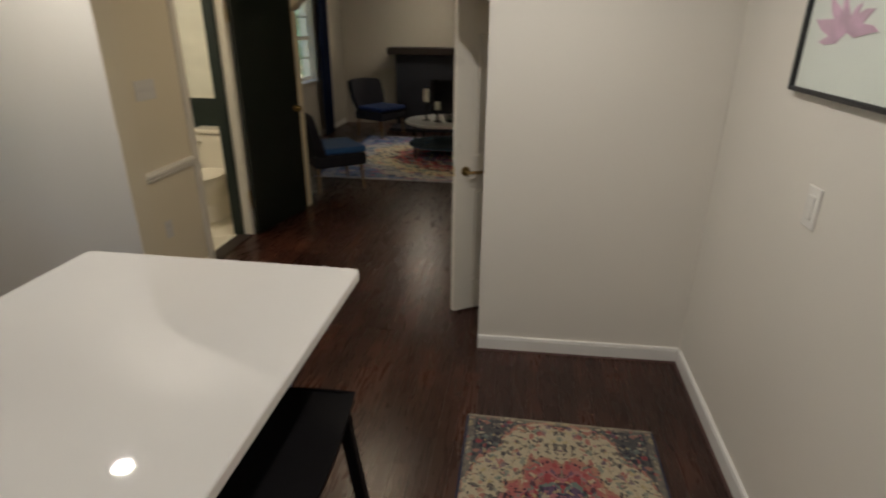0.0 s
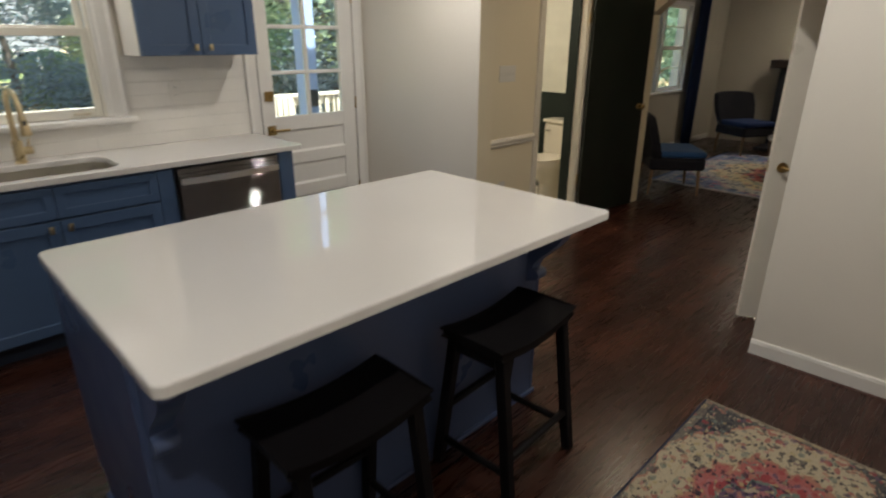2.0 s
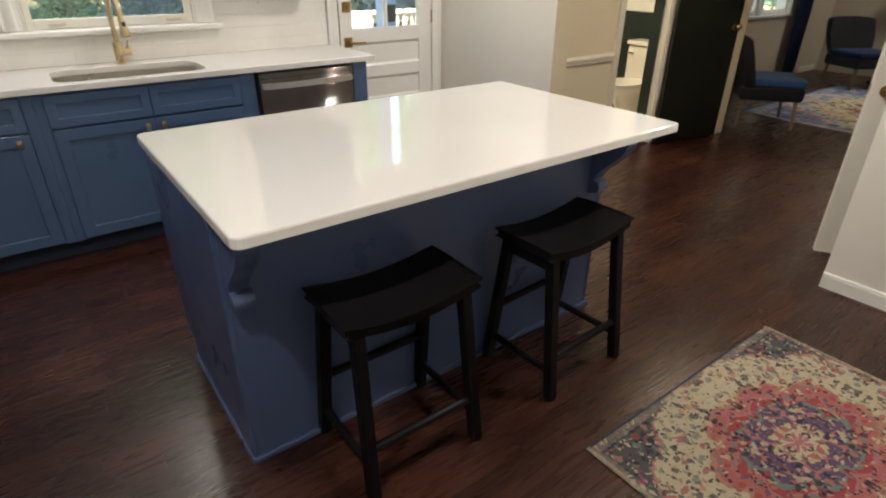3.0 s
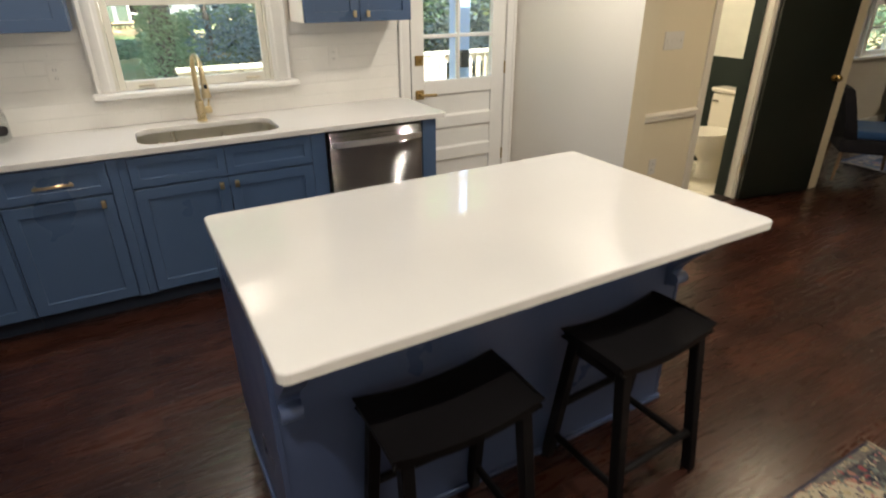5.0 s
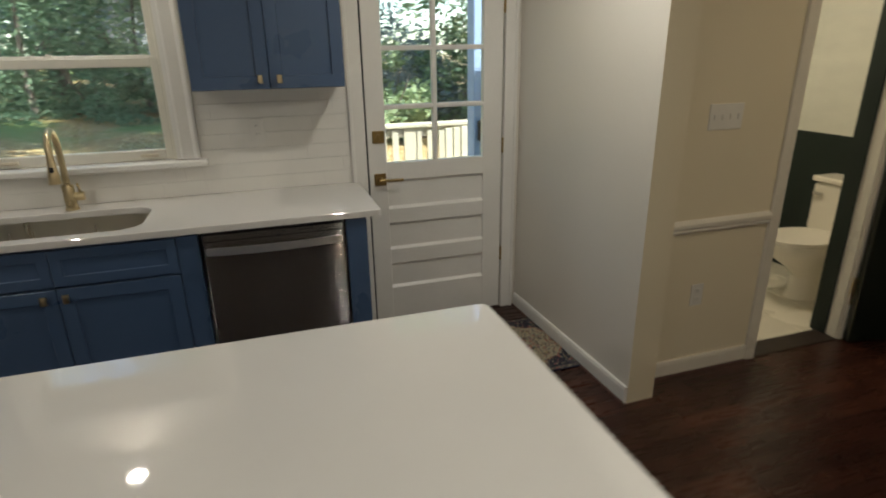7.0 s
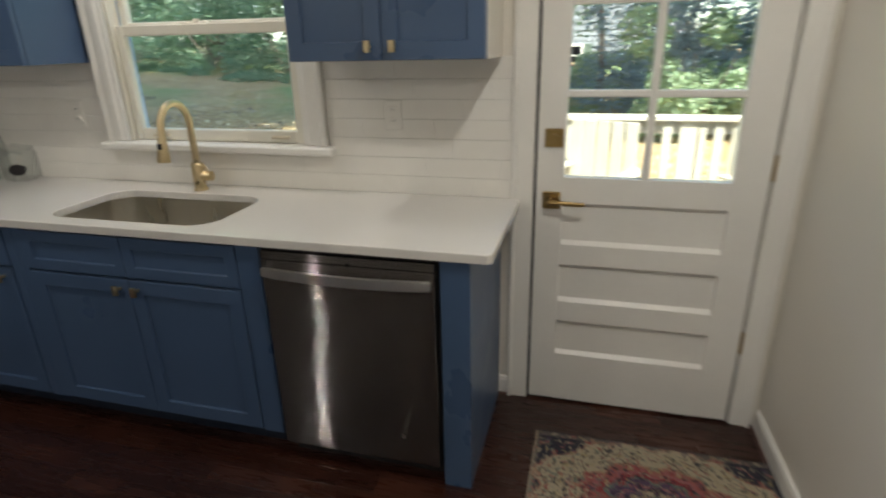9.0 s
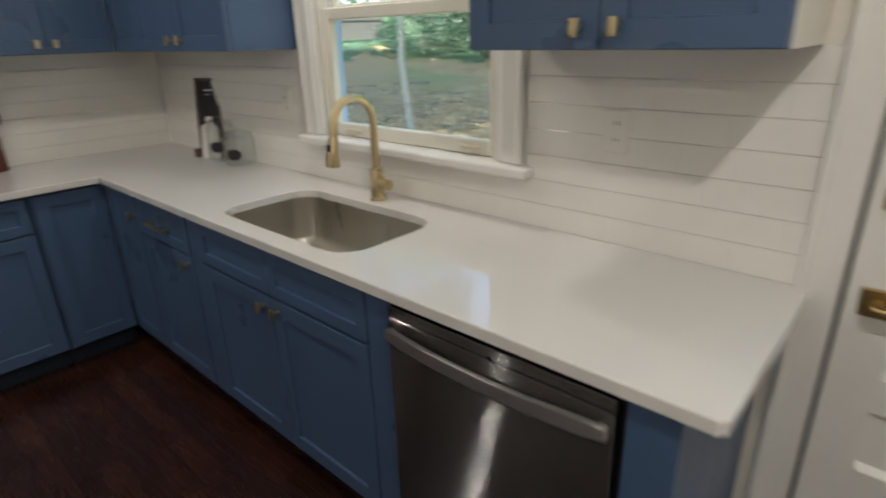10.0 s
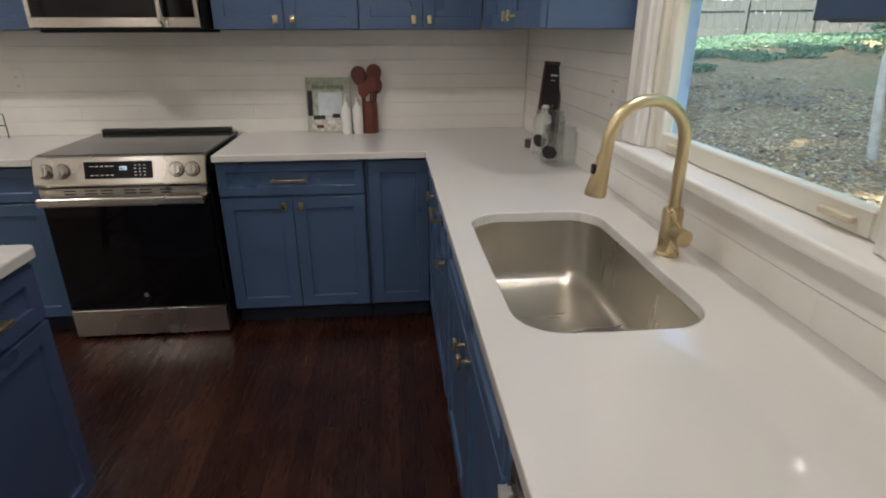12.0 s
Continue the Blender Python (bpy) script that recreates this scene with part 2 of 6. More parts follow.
def hairline(name, colour, rough, spread):
    """Steel brushed level on an upright face: fine level scratches tip the normal up and down."""
    m = mat(name, colour, rough, 1.0, 0.04, 1.2, 0.0, 60.0, rvar=0.02)
    n, l = m.node_tree.nodes, m.node_tree.links
    geo, noi = n.new("ShaderNodeNewGeometry"), n.new("ShaderNodeTexWhiteNoise")
    l.new(geo.outputs["Position"], noi.inputs["Vector"])
    k, up = n.new("ShaderNodeMath"), n.new("ShaderNodeCombineXYZ")
    k.operation = "MULTIPLY_ADD"
    k.inputs[1].default_value, k.inputs[2].default_value = spread, -0.5 * spread
    l.new(noi.outputs[0], k.inputs[0])
    l.new(k.outputs[0], up.inputs[2])
    ad, nz = n.new("ShaderNodeVectorMath"), n.new("ShaderNodeVectorMath")
    nz.operation = "NORMALIZE"
    l.new(geo.outputs["Normal"], ad.inputs[0])
    l.new(up.outputs[0], ad.inputs[1])
    l.new(ad.outputs[0], nz.inputs[0])
    l.new(nz.outputs[0], n["Principled BSDF"].inputs["Normal"])
    return m


def leaf_mat(name, dark, light):
    m = bpy.data.materials.new(name)
    m.use_nodes = True
    n, l = m.node_tree.nodes, m.node_tree.links
    b = n["Principled BSDF"]
    geo = n.new("ShaderNodeNewGeometry")
    noi = n.new("ShaderNodeTexNoise")
    noi.inputs["Scale"].default_value = 0.9
    l.new(geo.outputs["Position"], noi.inputs["Vector"])
    ad = n.new("ShaderNodeMath")
    ad.operation = "MULTIPLY_ADD"
    ad.inputs[1].default_value = 0.6
    l.new(geo.outputs["Random Per Island"], ad.inputs[0])
    l.new(noi.outputs[0], ad.inputs[2])
    r = n.new("ShaderNodeValToRGB")
    r.color_ramp.elements[0].position, r.color_ramp.elements[0].color = 0.35, (*dark, 1)
    r.color_ramp.elements[1].position, r.color_ramp.elements[1].color = 1.05, (*light, 1)
    l.new(ad.outputs[0], r.inputs[0])
    l.new(r.outputs[0], b.inputs["Base Color"])
    b.inputs["Roughness"].default_value = 0.55
    tl, ms = n.new("ShaderNodeBsdfTranslucent"), n.new("ShaderNodeMixShader")
    l.new(r.outputs[0], tl.inputs[0])
    ms.inputs[0].default_value = 0.45
    l.new(b.outputs[0], ms.inputs[1])
    l.new(tl.outputs[0], ms.inputs[2])
    l.new(ms.outputs[0], n["Material Output"].inputs[0])
    return m


WALL = mat("wall_paint", (0.74, 0.70, 0.63), 0.55, var=0.03, scale=1.2, bump=0.08, bscale=140)
HALLPAINT = mat("hall_paint", (0.81, 0.73, 0.56), 0.5, var=0.03, scale=1.2, bump=0.08, bscale=140)
CEIL = mat("ceiling_paint", (0.78, 0.77, 0.74), 0.8, var=0.03, scale=1.5, bump=0.06)
TRIM = mat("white_trim", (0.80, 0.78, 0.74), 0.36, rvar=0.02, var=0.04, scale=5, bump=0.04, bscale=60)
CREAMTRIM = mat("cream_trim", (0.78, 0.74, 0.66), 0.35, var=0.04, scale=5, bump=0.04, bscale=60)
VINYL = mat("window_vinyl", (0.74, 0.71, 0.62), 0.4, var=0.04, scale=6)
QUARTZ = mat("white_quartz", (0.71, 0.69, 0.66), 0.035, var=0.025, scale=2.5, bscale=220, rvar=0.012, spec=0.68)
BLUE = mat("blue_cabinet_paint", (0.066, 0.111, 0.205), 0.34, var=0.06, scale=2.5, bump=0.05, bscale=70)
# Cabinet blue darkened and greyed: the island's shade is in the colour.
ISLANDBLUE = mat("island_shade_blue", (0.062, 0.088, 0.176), 0.34, var=0.06, scale=2.5, bump=0.05, bscale=70)
# Near-black blue: the shade of the recess is put into the colour.
TOEKICK = mat("toe_kick_recess_shade", (0.014, 0.022, 0.040), 0.5, var=0.08)
OAK = wood_floor()
TILE = mat("glazed_tile", (0.81, 0.785, 0.735), 0.17, var=0.05, scale=4, bump=0.05, bscale=14, rvar=0.04)
GROUT = mat("grout", (0.70, 0.68, 0.64), 0.9, var=0.10, scale=20)
BRASS = mat("brushed_gold", (0.66, 0.54, 0.33), 0.31, 1.0, 0.06, 6, 0.04, 150)
OLDBRASS = mat("antique_brass", (0.42, 0.30, 0.13), 0.34, 1.0, 0.12, 20, 0.05, 120)
STEEL = brushed("brushed_steel", (0.60, 0.58, 0.55), 0.28)
STEELX = brushed("brushed_steel_range", (0.62, 0.58, 0.52), 0.28)
DARKSTEEL = hairline("hairline_steel", (0.20, 0.186, 0.182), 0.075, 2.3)
BARSTEEL = mat("satin_steel_bar", (0.76, 0.74, 0.71), 0.42, 1.0, 0.05, 4, rvar=0.05)
SINKSTEEL = mat("sink_steel", (0.58, 0.55, 0.49), 0.30, 1.0, 0.05, 3, 0.03, 90, stretch=(1, 6, 1), rvar=0.04)
BLACKGLASS = mat("black_glass", (0.005, 0.005, 0.006), 0.06, var=0.1, rvar=0.02, spec=0.35)
COOKTOP = mat("cooktop_glass", (0.035, 0.034, 0.033), 0.10, var=0.2, scale=8, rvar=0.03)
BLACKWOOD = mat("black_stained_wood", (0.0055, 0.0050, 0.0055), 0.45, var=0.25, scale=3, spec=0.10, bump=0.10, bscale=40, stretch=(1, 1, 6))
BLACK = mat("black_plastic", (0.012, 0.012, 0.013), 0.45, var=0.15)
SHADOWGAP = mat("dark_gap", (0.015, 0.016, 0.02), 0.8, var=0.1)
GREENPAINT = mat("dark_green_paint", (0.0075, 0.0115, 0.0090), 0.38, var=0.12, scale=2.5, bump=0.05, bscale=60)
WALLGREEN = mat("dark_green_wall", (0.006, 0.015, 0.012), 0.6, var=0.12, scale=2)
MARBLEPAPER = mat("veined_wallpaper", (0.68, 0.68, 0.62), 0.7, var=0.14, scale=2.2, stretch=(1.0, 1.0, 2.2))
PORCELAIN = mat("porcelain", (0.80, 0.76, 0.68), 0.10, var=0.02, rvar=0.03)
BATHTILE = mat("bathroom_tile", (0.72, 0.68, 0.58), 0.3, var=0.05, scale=3)
WOODRED = mat("red_brown_wood", (0.130, 0.034, 0.022), 0.42, var=0.25, scale=5, bump=0.12, bscale=30, stretch=(6, 6, 1))
WHITEGLAZE = mat("white_ceramic", (0.80, 0.78, 0.74), 0.18, var=0.03)
CHALK = mat("chalkboard", (0.018, 0.016, 0.018), 0.7, var=0.35, scale=14)
FRAMEWOOD = mat("dark_frame_wood", (0.085, 0.045, 0.038), 0.5, var=0.3, scale=6, bump=0.15, bscale=40)
WHITEWOOD = mat("white_washed_wood", (0.72, 0.70, 0.66), 0.6, var=0.06, scale=7)
PAPER = mat("paper", (0.78, 0.77, 0.74), 0.6, var=0.03)
VELVET = mat("navy_velvet", (0.007, 0.007, 0.014), 0.85, var=0.25, scale=5, sheen=0.1)
BLUEVELVET = mat("blue_velvet", (0.020, 0.085, 0.25), 0.8, var=0.2, scale=5, sheen=0.1)
CURTAIN = mat("navy_curtain", (0.011, 0.028, 0.100), 0.85, var=0.2, scale=5, bump=0.1, bscale=120)
LIVPAINT = mat("living_room_paint", (0.55, 0.51, 0.44), 0.6, var=0.05, scale=1)
MANTEL = mat("fireplace_paint", (0.022, 0.024, 0.034), 0.6, var=0.2, scale=3, bump=0.1)
MANTELWOOD = mat("mantel_wood", (0.020, 0.012, 0.010), 0.5, var=0.3, scale=4)
TANWOOD = mat("tan_leg_wood", (0.26, 0.17, 0.10), 0.5, var=0.2, scale=8)
WAX = mat("candle_wax", (0.80, 0.78, 0.72), 0.5, var=0.02)
GLASS = glass("window_glass")
JARGLASS = glass("jar_glass", (0.965, 0.975, 0.97), 0.04, 0.95, 0.10)
TANVINYL = mat("tan_vinyl", (0.62, 0.55, 0.42), 0.45, var=0.05, scale=9)
# Blue skylight on the outer frame is put into its colour.
OUTERVINYL = mat("skylit_window_vinyl", (0.38, 0.54, 0.74), 0.4, var=0.03, scale=6)
TABLEBLUE = mat("smoked_glass_shelf", (0.10, 0.15, 0.19), 0.12, var=0.1)
SOFTLENS = emit("frosted_shade", (1.0, 0.80, 0.55), 1.0)
LENS = emit("lamp_lens", (1.0, 0.86, 0.66), 5.0)
DISPLAY = emit("display_digits", (0.55, 0.75, 1.0), 0.28)
DECKWOOD = mat("new_pine", (0.50, 0.455, 0.36), 0.6, var=0.15, scale=3, bump=0.1, bscale=30)
PORCHPAINT = mat("porch_post_paint", (0.34, 0.46, 0.72), 0.5, var=0.05, scale=3)
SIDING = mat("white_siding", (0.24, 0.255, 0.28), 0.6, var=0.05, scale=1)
SHUTTER = mat("green_shutter", (0.085, 0.12, 0.095), 0.6, var=0.1)
DARKDECK = mat("dark_deck_stain", (0.055, 0.040, 0.040), 0.6, var=0.2, scale=4)
ROOFING = mat("roof_shingle", (0.14, 0.13, 0.13), 0.9, var=0.25, scale=10)
BARK = mat("bark", (0.17, 0.14, 0.115), 0.9, var=0.35, scale=6, bump=0.6, bscale=18, stretch=(3, 3, 0.6))
PALEBARK = mat("pale_bark", (0.36, 0.35, 0.30), 0.9, var=0.3, scale=14, bump=0.3, bscale=30)
FENCEWOOD = mat("grey_fence_wood", (0.115, 0.115, 0.105), 0.85, var=0.2, scale=3, stretch=(4, 4, 1))
LEAF = leaf_mat("leaves", (0.090, 0.160, 0.098), (0.26, 0.38, 0.25))
# Paler than LEAF: distance haze and glare are put into both colours.
LEAFBLUE = leaf_mat("hazy_blue_green_leaves", (0.15, 0.205, 0.225), (0.33, 0.42, 0.46))
LEAFLIGHT = leaf_mat("hazy_light_leaves", (0.17, 0.25, 0.13), (0.40, 0.50, 0.31))


def mulch_ground():
    m = bpy.data.materials.new("leaf_litter")
    m.use_nodes = True
    n, l = m.node_tree.nodes, m.node_tree.links
    b = n["Principled BSDF"]
    b.inputs["Roughness"].default_value = 0.95
    geo = n.new("ShaderNodeNewGeometry")
    vo, no, gr = n.new("ShaderNodeTexVoronoi"), n.new("ShaderNodeTexNoise"), n.new("ShaderNodeTexNoise")
    vo.inputs["Scale"].default_value = 30
    no.inputs["Scale"].default_value = 0.35
    no.inputs["Detail"].default_value = 7
    gr.inputs["Scale"].default_value = 9
    gr.inputs["Detail"].default_value = 6
    for t in (vo, no, gr):
        l.new(geo.outputs["Position"], t.inputs["Vector"])
    hs = n.new("ShaderNodeSeparateXYZ")
    l.new(vo.outputs["Color"], hs.inputs[0])
    r = n.new("ShaderNodeValToRGB")
    r.color_ramp.interpolation = "CONSTANT"
    el = r.color_ramp.elements
    el[0].position, el[0].color = 0.0, (0.160, 0.104, 0.046, 1)
    el[1].position, el[1].color = 0.35, (0.235, 0.160, 0.076, 1)
    q = el.new(0.62)
    q.color = (0.130, 0.086, 0.040, 1)
    q = el.new(0.84)
    q.color = (0.33, 0.255, 0.145, 1)
    q = el.new(0.95)
    q.color = (0.48, 0.41, 0.27, 1)
    l.new(hs.outputs[0], r.inputs[0])
    st = n.new("ShaderNodeMapRange")
    st.inputs[1].default_value, st.inputs[2].default_value = 0.3, 0.75
    st.inputs[3].default_value, st.inputs[4].default_value = 1.05, 2.1
    l.new(gr.outputs[0], st.inputs[0])
    sc = n.new("ShaderNodeVectorMath")
    sc.operation = "SCALE"
    l.new(r.outputs[0], sc.inputs[0])
    l.new(st.outputs[0], sc.inputs["Scale"])
    gm = n.new("ShaderNodeMapRange")
    gm.inputs[1].default_value, gm.inputs[2].default_value = 0.46, 0.60
    l.new(no.outputs[0], gm.inputs[0])
    sx = n.new("ShaderNodeSeparateXYZ")
    l.new(geo.outputs["Position"], sx.inputs[0])
    far = n.new("ShaderNodeMapRange")
    far.inputs[1].default_value, far.inputs[2].default_value = -9.5, -13.0
    l.new(sx.outputs[0], far.inputs[0])
    mm = n.new("ShaderNodeMath")
    mm.operation = "MULTIPLY"
    l.new(gm.outputs[0], mm.inputs[0])
    l.new(far.outputs[0], mm.inputs[1])
    mx = n.new("ShaderNodeMix")
    mx.data_type = "RGBA"
    l.new(mm.outputs[0], mx.inputs[0])
    l.new(sc.outputs[0], mx.inputs[6])
    mx.inputs[7].default_value = (0.15, 0.21, 0.075, 1)
    l.new(mx.outputs[2], b.inputs["Base Color"])
    bp = n.new("ShaderNodeBump")
    bp.inputs["Strength"].default_value = 0.8
    bp.inputs["Distance"].default_value = 0.03
    l.new(gr.outputs[0], bp.inputs["Height"])
    l.new(bp.outputs[0], b.inputs["Normal"])
    return m


# ---- mesh helpers ----
def box(bm, x0, y0, z0, x1, y1, z1, bevel=0.0, seg=1):
    """Adds a box, with its edges rounded when bevel is given."""
    t = bmesh.new()
    bmesh.ops.create_cube(t, size=1)
    for v in t.verts:
        v.co = ((x0 + x1) / 2 + v.co.x * (x1 - x0), (y0 + y1) / 2 + v.co.y * (y1 - y0), (z0 + z1) / 2 + v.co.z * (z1 - z0))
    if bevel:
        bmesh.ops.bevel(t, geom=t.edges[:], offset=bevel, segments=seg, profile=0.5, affect="EDGES")
    return join(bm, t)


def join(bm, t, m=None):
    """Adds the bmesh t to bm, moved by the pose m, and frees t."""
    seen = {}
    for v in t.verts:
        seen[v] = bm.verts.new(m @ v.co if m else v.co)
    for f in t.faces:
        g = bm.faces.new([seen[v] for v in f.verts])
        g.smooth = f.smooth
    t.free()
    return bm


def cyl(bm, p, q, r, r2=None, seg=20):
    """Adds a cylinder or cone from p to q."""
    p, q = Vector(p), Vector(q)
    t = bmesh.new()
    bmesh.ops.create_cone(t, cap_ends=True, segments=seg, radius1=r, radius2=r if r2 is None else r2, depth=(q - p).length)
    for f in t.faces:
        f.smooth = len(f.verts) == 4
    m = Matrix.Translation((p + q) / 2) @ (q - p).to_track_quat("Z", "Y").to_matrix().to_4x4()
    return join(bm, t, m)


def lathe(bm, profile, seg=28, centre=(0, 0, 0)):
    """Adds a turned body from (radius, height) pairs."""
    c = Vector(centre)
    rings = []
    for r, z in profile:
        if r < 1e-5:
            rings.append([bm.verts.new(c + Vector((0, 0, z)))])
        else:
            rings.append([bm.verts.new(c + Vector((r * math.cos(a), r * math.sin(a), z))) for a in (2 * math.pi * i / seg for i in range(seg))])
    for a, b in zip(rings, rings[1:]):
        for i in range(seg):
            j = (i + 1) % seg
            if len(a) == 1 and len(b) == 1:
                continue
            vs = [a[0], b[j], b[i]] if len(a) == 1 else [a[i], a[j], b[0]] if len(b) == 1 else [a[i], a[j], b[j], b[i]]
            bm.faces.new(vs).smooth = True
    return bm


def tube(bm, points, radius, seg=14, cap=True):
    """Adds a round tube along points; radius: one number, or one for each point."""
    pts = [Vector(p) for p in points]
    rad = radius if isinstance(radius, (list, tuple)) else [radius] * len(pts)
    rings, up = [], None
    for i, p in enumerate(pts):
        d = (pts[min(i + 1, len(pts) - 1)] - pts[max(i - 1, 0)]).normalized()
        if up is None:
            up = d.orthogonal().normalized()
        up = (up - d * up.dot(d)).normalized()
        side = d.cross(up)
        rings.append([bm.verts.new(p + rad[i] * (math.cos(a) * up + math.sin(a) * side)) for a in (2 * math.pi * k / seg for k in range(seg))])
    for a, b in zip(rings, rings[1:]):
        for k in range(seg):
            j = (k + 1) % seg
            bm.faces.new([a[k], a[j], b[j], b[k]]).smooth = True
    if cap:
        bm.faces.new(rings[0][::-1])
        bm.faces.new(rings[-1])
    return bm


def prism(bm, outline, axis, lo, hi):
    """Adds a plate: a flat outline of (a, b) pairs pushed along an axis (0 x, 1 y, 2 z) from lo to hi."""
    def at(a, b, c):
        v = [a, b]
        v.insert(axis, c)
        return Vector(v)
    p = [bm.verts.new(at(a, b, lo)) for a, b in outline]
    q = [bm.verts.new(at(a, b, hi)) for a, b in outline]
    bm.faces.new(p)
    bm.faces.new(q[::-1])
    for i in range(len(p)):
        j = (i + 1) % len(p)
        bm.faces.new([p[j], p[i], q[i], q[j]])
    return bm


def part(name, bm, material, parent=None, label="", sharp=35):
    """Links a bmesh as one mesh object under a thing or part."""
    bmesh.ops.recalc_face_normals(bm, faces=bm.faces[:])
    me = bpy.data.meshes.new(name)
    bm.to_mesh(me)
    bm.free()
    me.materials.append(material)
    if any(p.use_smooth for p in me.polygons):
        me.set_sharp_from_angle(angle=radians(sharp))
    ob = new(name, me)
    ob.parent = parent
    return tagged(ob, label)


def thing(name, label, category, at=(0, 0, 0), rz=0.0, group="", kind=""):
    ob = new(name)
    ob.matrix_basis = pose(*at, 0, 0, rz)
    ob.empty_display_size = 0.1
    return tagged(ob, label, category, group, kind)


def structure(name, bm, material, label="", category=""):
    return tagged(part(name, bm, material), label or name.replace("_", " "), category or name.split("_")[0], kind="structure")


def B(*boxes, bevel=0.0, seg=1):
    """A bmesh of boxes."""
    bm = bmesh.new()
    for b in boxes:
        box(bm, *b, bevel=bevel, seg=seg)
    return bm


# ---- large structure: kitchen, hall, bathroom, living room ----
XW, XE, YS, YN, CEILZ = -2.12, 2.085, -0.235, 4.21, 2.44
XO = -2.24
SLANT = math.atan(0.028)

WIN = (1.345, 2.255, 1.105, 2.04)
DOOR = (3.215, 4.045, 0.0, 2.06)
LWX, LWY, LEX = -1.95, 11.3, 3.6
LWIN = (8.25, 9.93, 0.84, 2.06)

structure("wall_west", B(
    (XO, YS - 0.2, -0.5, XW, WIN[0], 2.6), (XO, WIN[1], -0.5, XW, DOOR[0], 2.6), (XO, DOOR[1], -0.5, XW, 4.4, 2.6),
    (XO, WIN[0], -0.5, XW, WIN[1], WIN[2] - 0.02), (XO, WIN[0], WIN[3], XW, WIN[1], 2.6), (XO, DOOR[0], DOOR[3], XW, DOOR[1], 2.6), (XO, DOOR[0], -0.5, XW, DOOR[1], -0.035)),
    WALL, "off-white painted kitchen wall with a window and a back door", "wall")
structure("wall_south", B((XW, YS - 0.2, -0.5, XE + 0.2, YS, 2.6)), WALL, "off-white painted kitchen wall behind the range", "wall")
structure("wall_east", B((XE, YS, -0.5, XE + 0.2, 4.5, 2.6)), WALL, "plain off-white painted wall with a framed picture", "wall")


def arch_outline(x0, x1, left, right, spring, tangent, top):
    """Outline (x, z) of a wall with a segmental arch whose curve leaves the jambs at the angle tangent."""
    half, mid = (right - left) / 2, (right + left) / 2
    a0 = radians(tangent)
    rad = half / math.sin(a0)
    arc = [(mid + rad * math.sin(a), spring - rad * math.cos(a0) + rad * math.cos(a)) for a in (a0 - 2 * a0 * i / 24 for i in range(25))]
    return [(x0, 0), (x0, top), (x1, top), (x1, 0), (right, 0)] + arc + [(left, 0)]


arch = structure("wall_north", prism(bmesh.new(), arch_outline(XW, XE, -0.905, 1.0, 1.785, 40, 2.6), 1, 0.0, 0.15), WALL, "off-white painted wall with a wide arched opening to the hall", "wall")
arch.data.materials.append(HALLPAINT)
for poly in arch.data.polygons:
    if abs(poly.normal.y) < 0.5:
        poly.material_index = 1
arch.matrix_basis = pose(0, YN, 0, 0, 0, math.degrees(SLANT))

# hall: west wall with the bathroom door opening, east wall, second arch
HX, BD = -1.05, (5.08, 5.71, 2.03)
structure("wall_hall_west", B((HX - 0.12, 4.36, 0, HX, BD[0], 2.6), (HX - 0.12, BD[1], 0, HX, 6.47, 2.6), (HX - 0.12, BD[0], BD[2], HX, BD[1], 2.6)), HALLPAINT, "cream painted hall wall with a bathroom doorway", "wall")
structure("wall_hall_east", B((1.62, 4.42, 0, 1.74, 6.47, 2.6)), HALLPAINT, "cream painted hall wall", "wall")
structure("wall_living_south", prism(bmesh.new(), arch_outline(LWX, LEX, -0.86, 1.05, 1.765, 44, 2.6), 1, 6.47, 6.62), HALLPAINT, "cream wall with an arched opening to the living room", "wall")
structure("wall_bath_west", B((-2.72, 4.36, 0, -2.6, 6.47, 2.6)), MARBLEPAPER, "pale veined wallpaper in the bathroom", "wall")
structure("wall_bath_south", B((-2.6, 4.36, 0, HX - 0.12, 4.42, 2.6)), MARBLEPAPER, "pale veined wallpaper in the bathroom", "wall")
structure("wall_bath_north", B((-2.6, 6.40, 1.03, HX - 0.12, 6.469, 2.6)), MARBLEPAPER, "pale veined wallpaper above a dark green dado", "wall")
structure("wall_bath_dado", B((-2.6, 6.39, 0, HX - 0.12, 6.469, 1.03), bevel=0.004), WALLGREEN, "dark green painted lower bathroom wall", "wall")
# living room
structure("wall_living_west", B((LWX - 0.2, 6.62, -0.3, LWX, LWIN[0], 2.6), (LWX - 0.2, LWIN[1], -0.3, LWX, LWY, 2.6), (LWX - 0.2, LWIN[0], -0.3, LWX, LWIN[1], LWIN[2]), (LWX - 0.2, LWIN[0], LWIN[3], LWX, LWIN[1], 2.6)), LIVPAINT, "grey-beige living room wall with a window", "wall")
structure("wall_living_north", B((LWX - 0.2, LWY, -0.3, LEX + 0.2, LWY + 0.2, 2.6)), LIVPAINT, "grey-beige living room wall with a fireplace", "wall")
structure("wall_living_east", B((LEX, 6.62, -0.3, LEX + 0.2, LWY, 2.6)), LIVPAINT, "grey-beige living room wall", "wall")
structure("ceiling", B((XO, YS - 0.2, CEILZ, XE + 0.2, 4.3, CEILZ + 0.1), (-2.72, 4.3, CEILZ, 2.3, 6.5, CEILZ + 0.1), (LWX - 0.2, 6.5, CEILZ + 0.001, LEX + 0.2, LWY + 0.2, CEILZ + 0.1)), CEIL, "white painted ceiling", "ceiling")
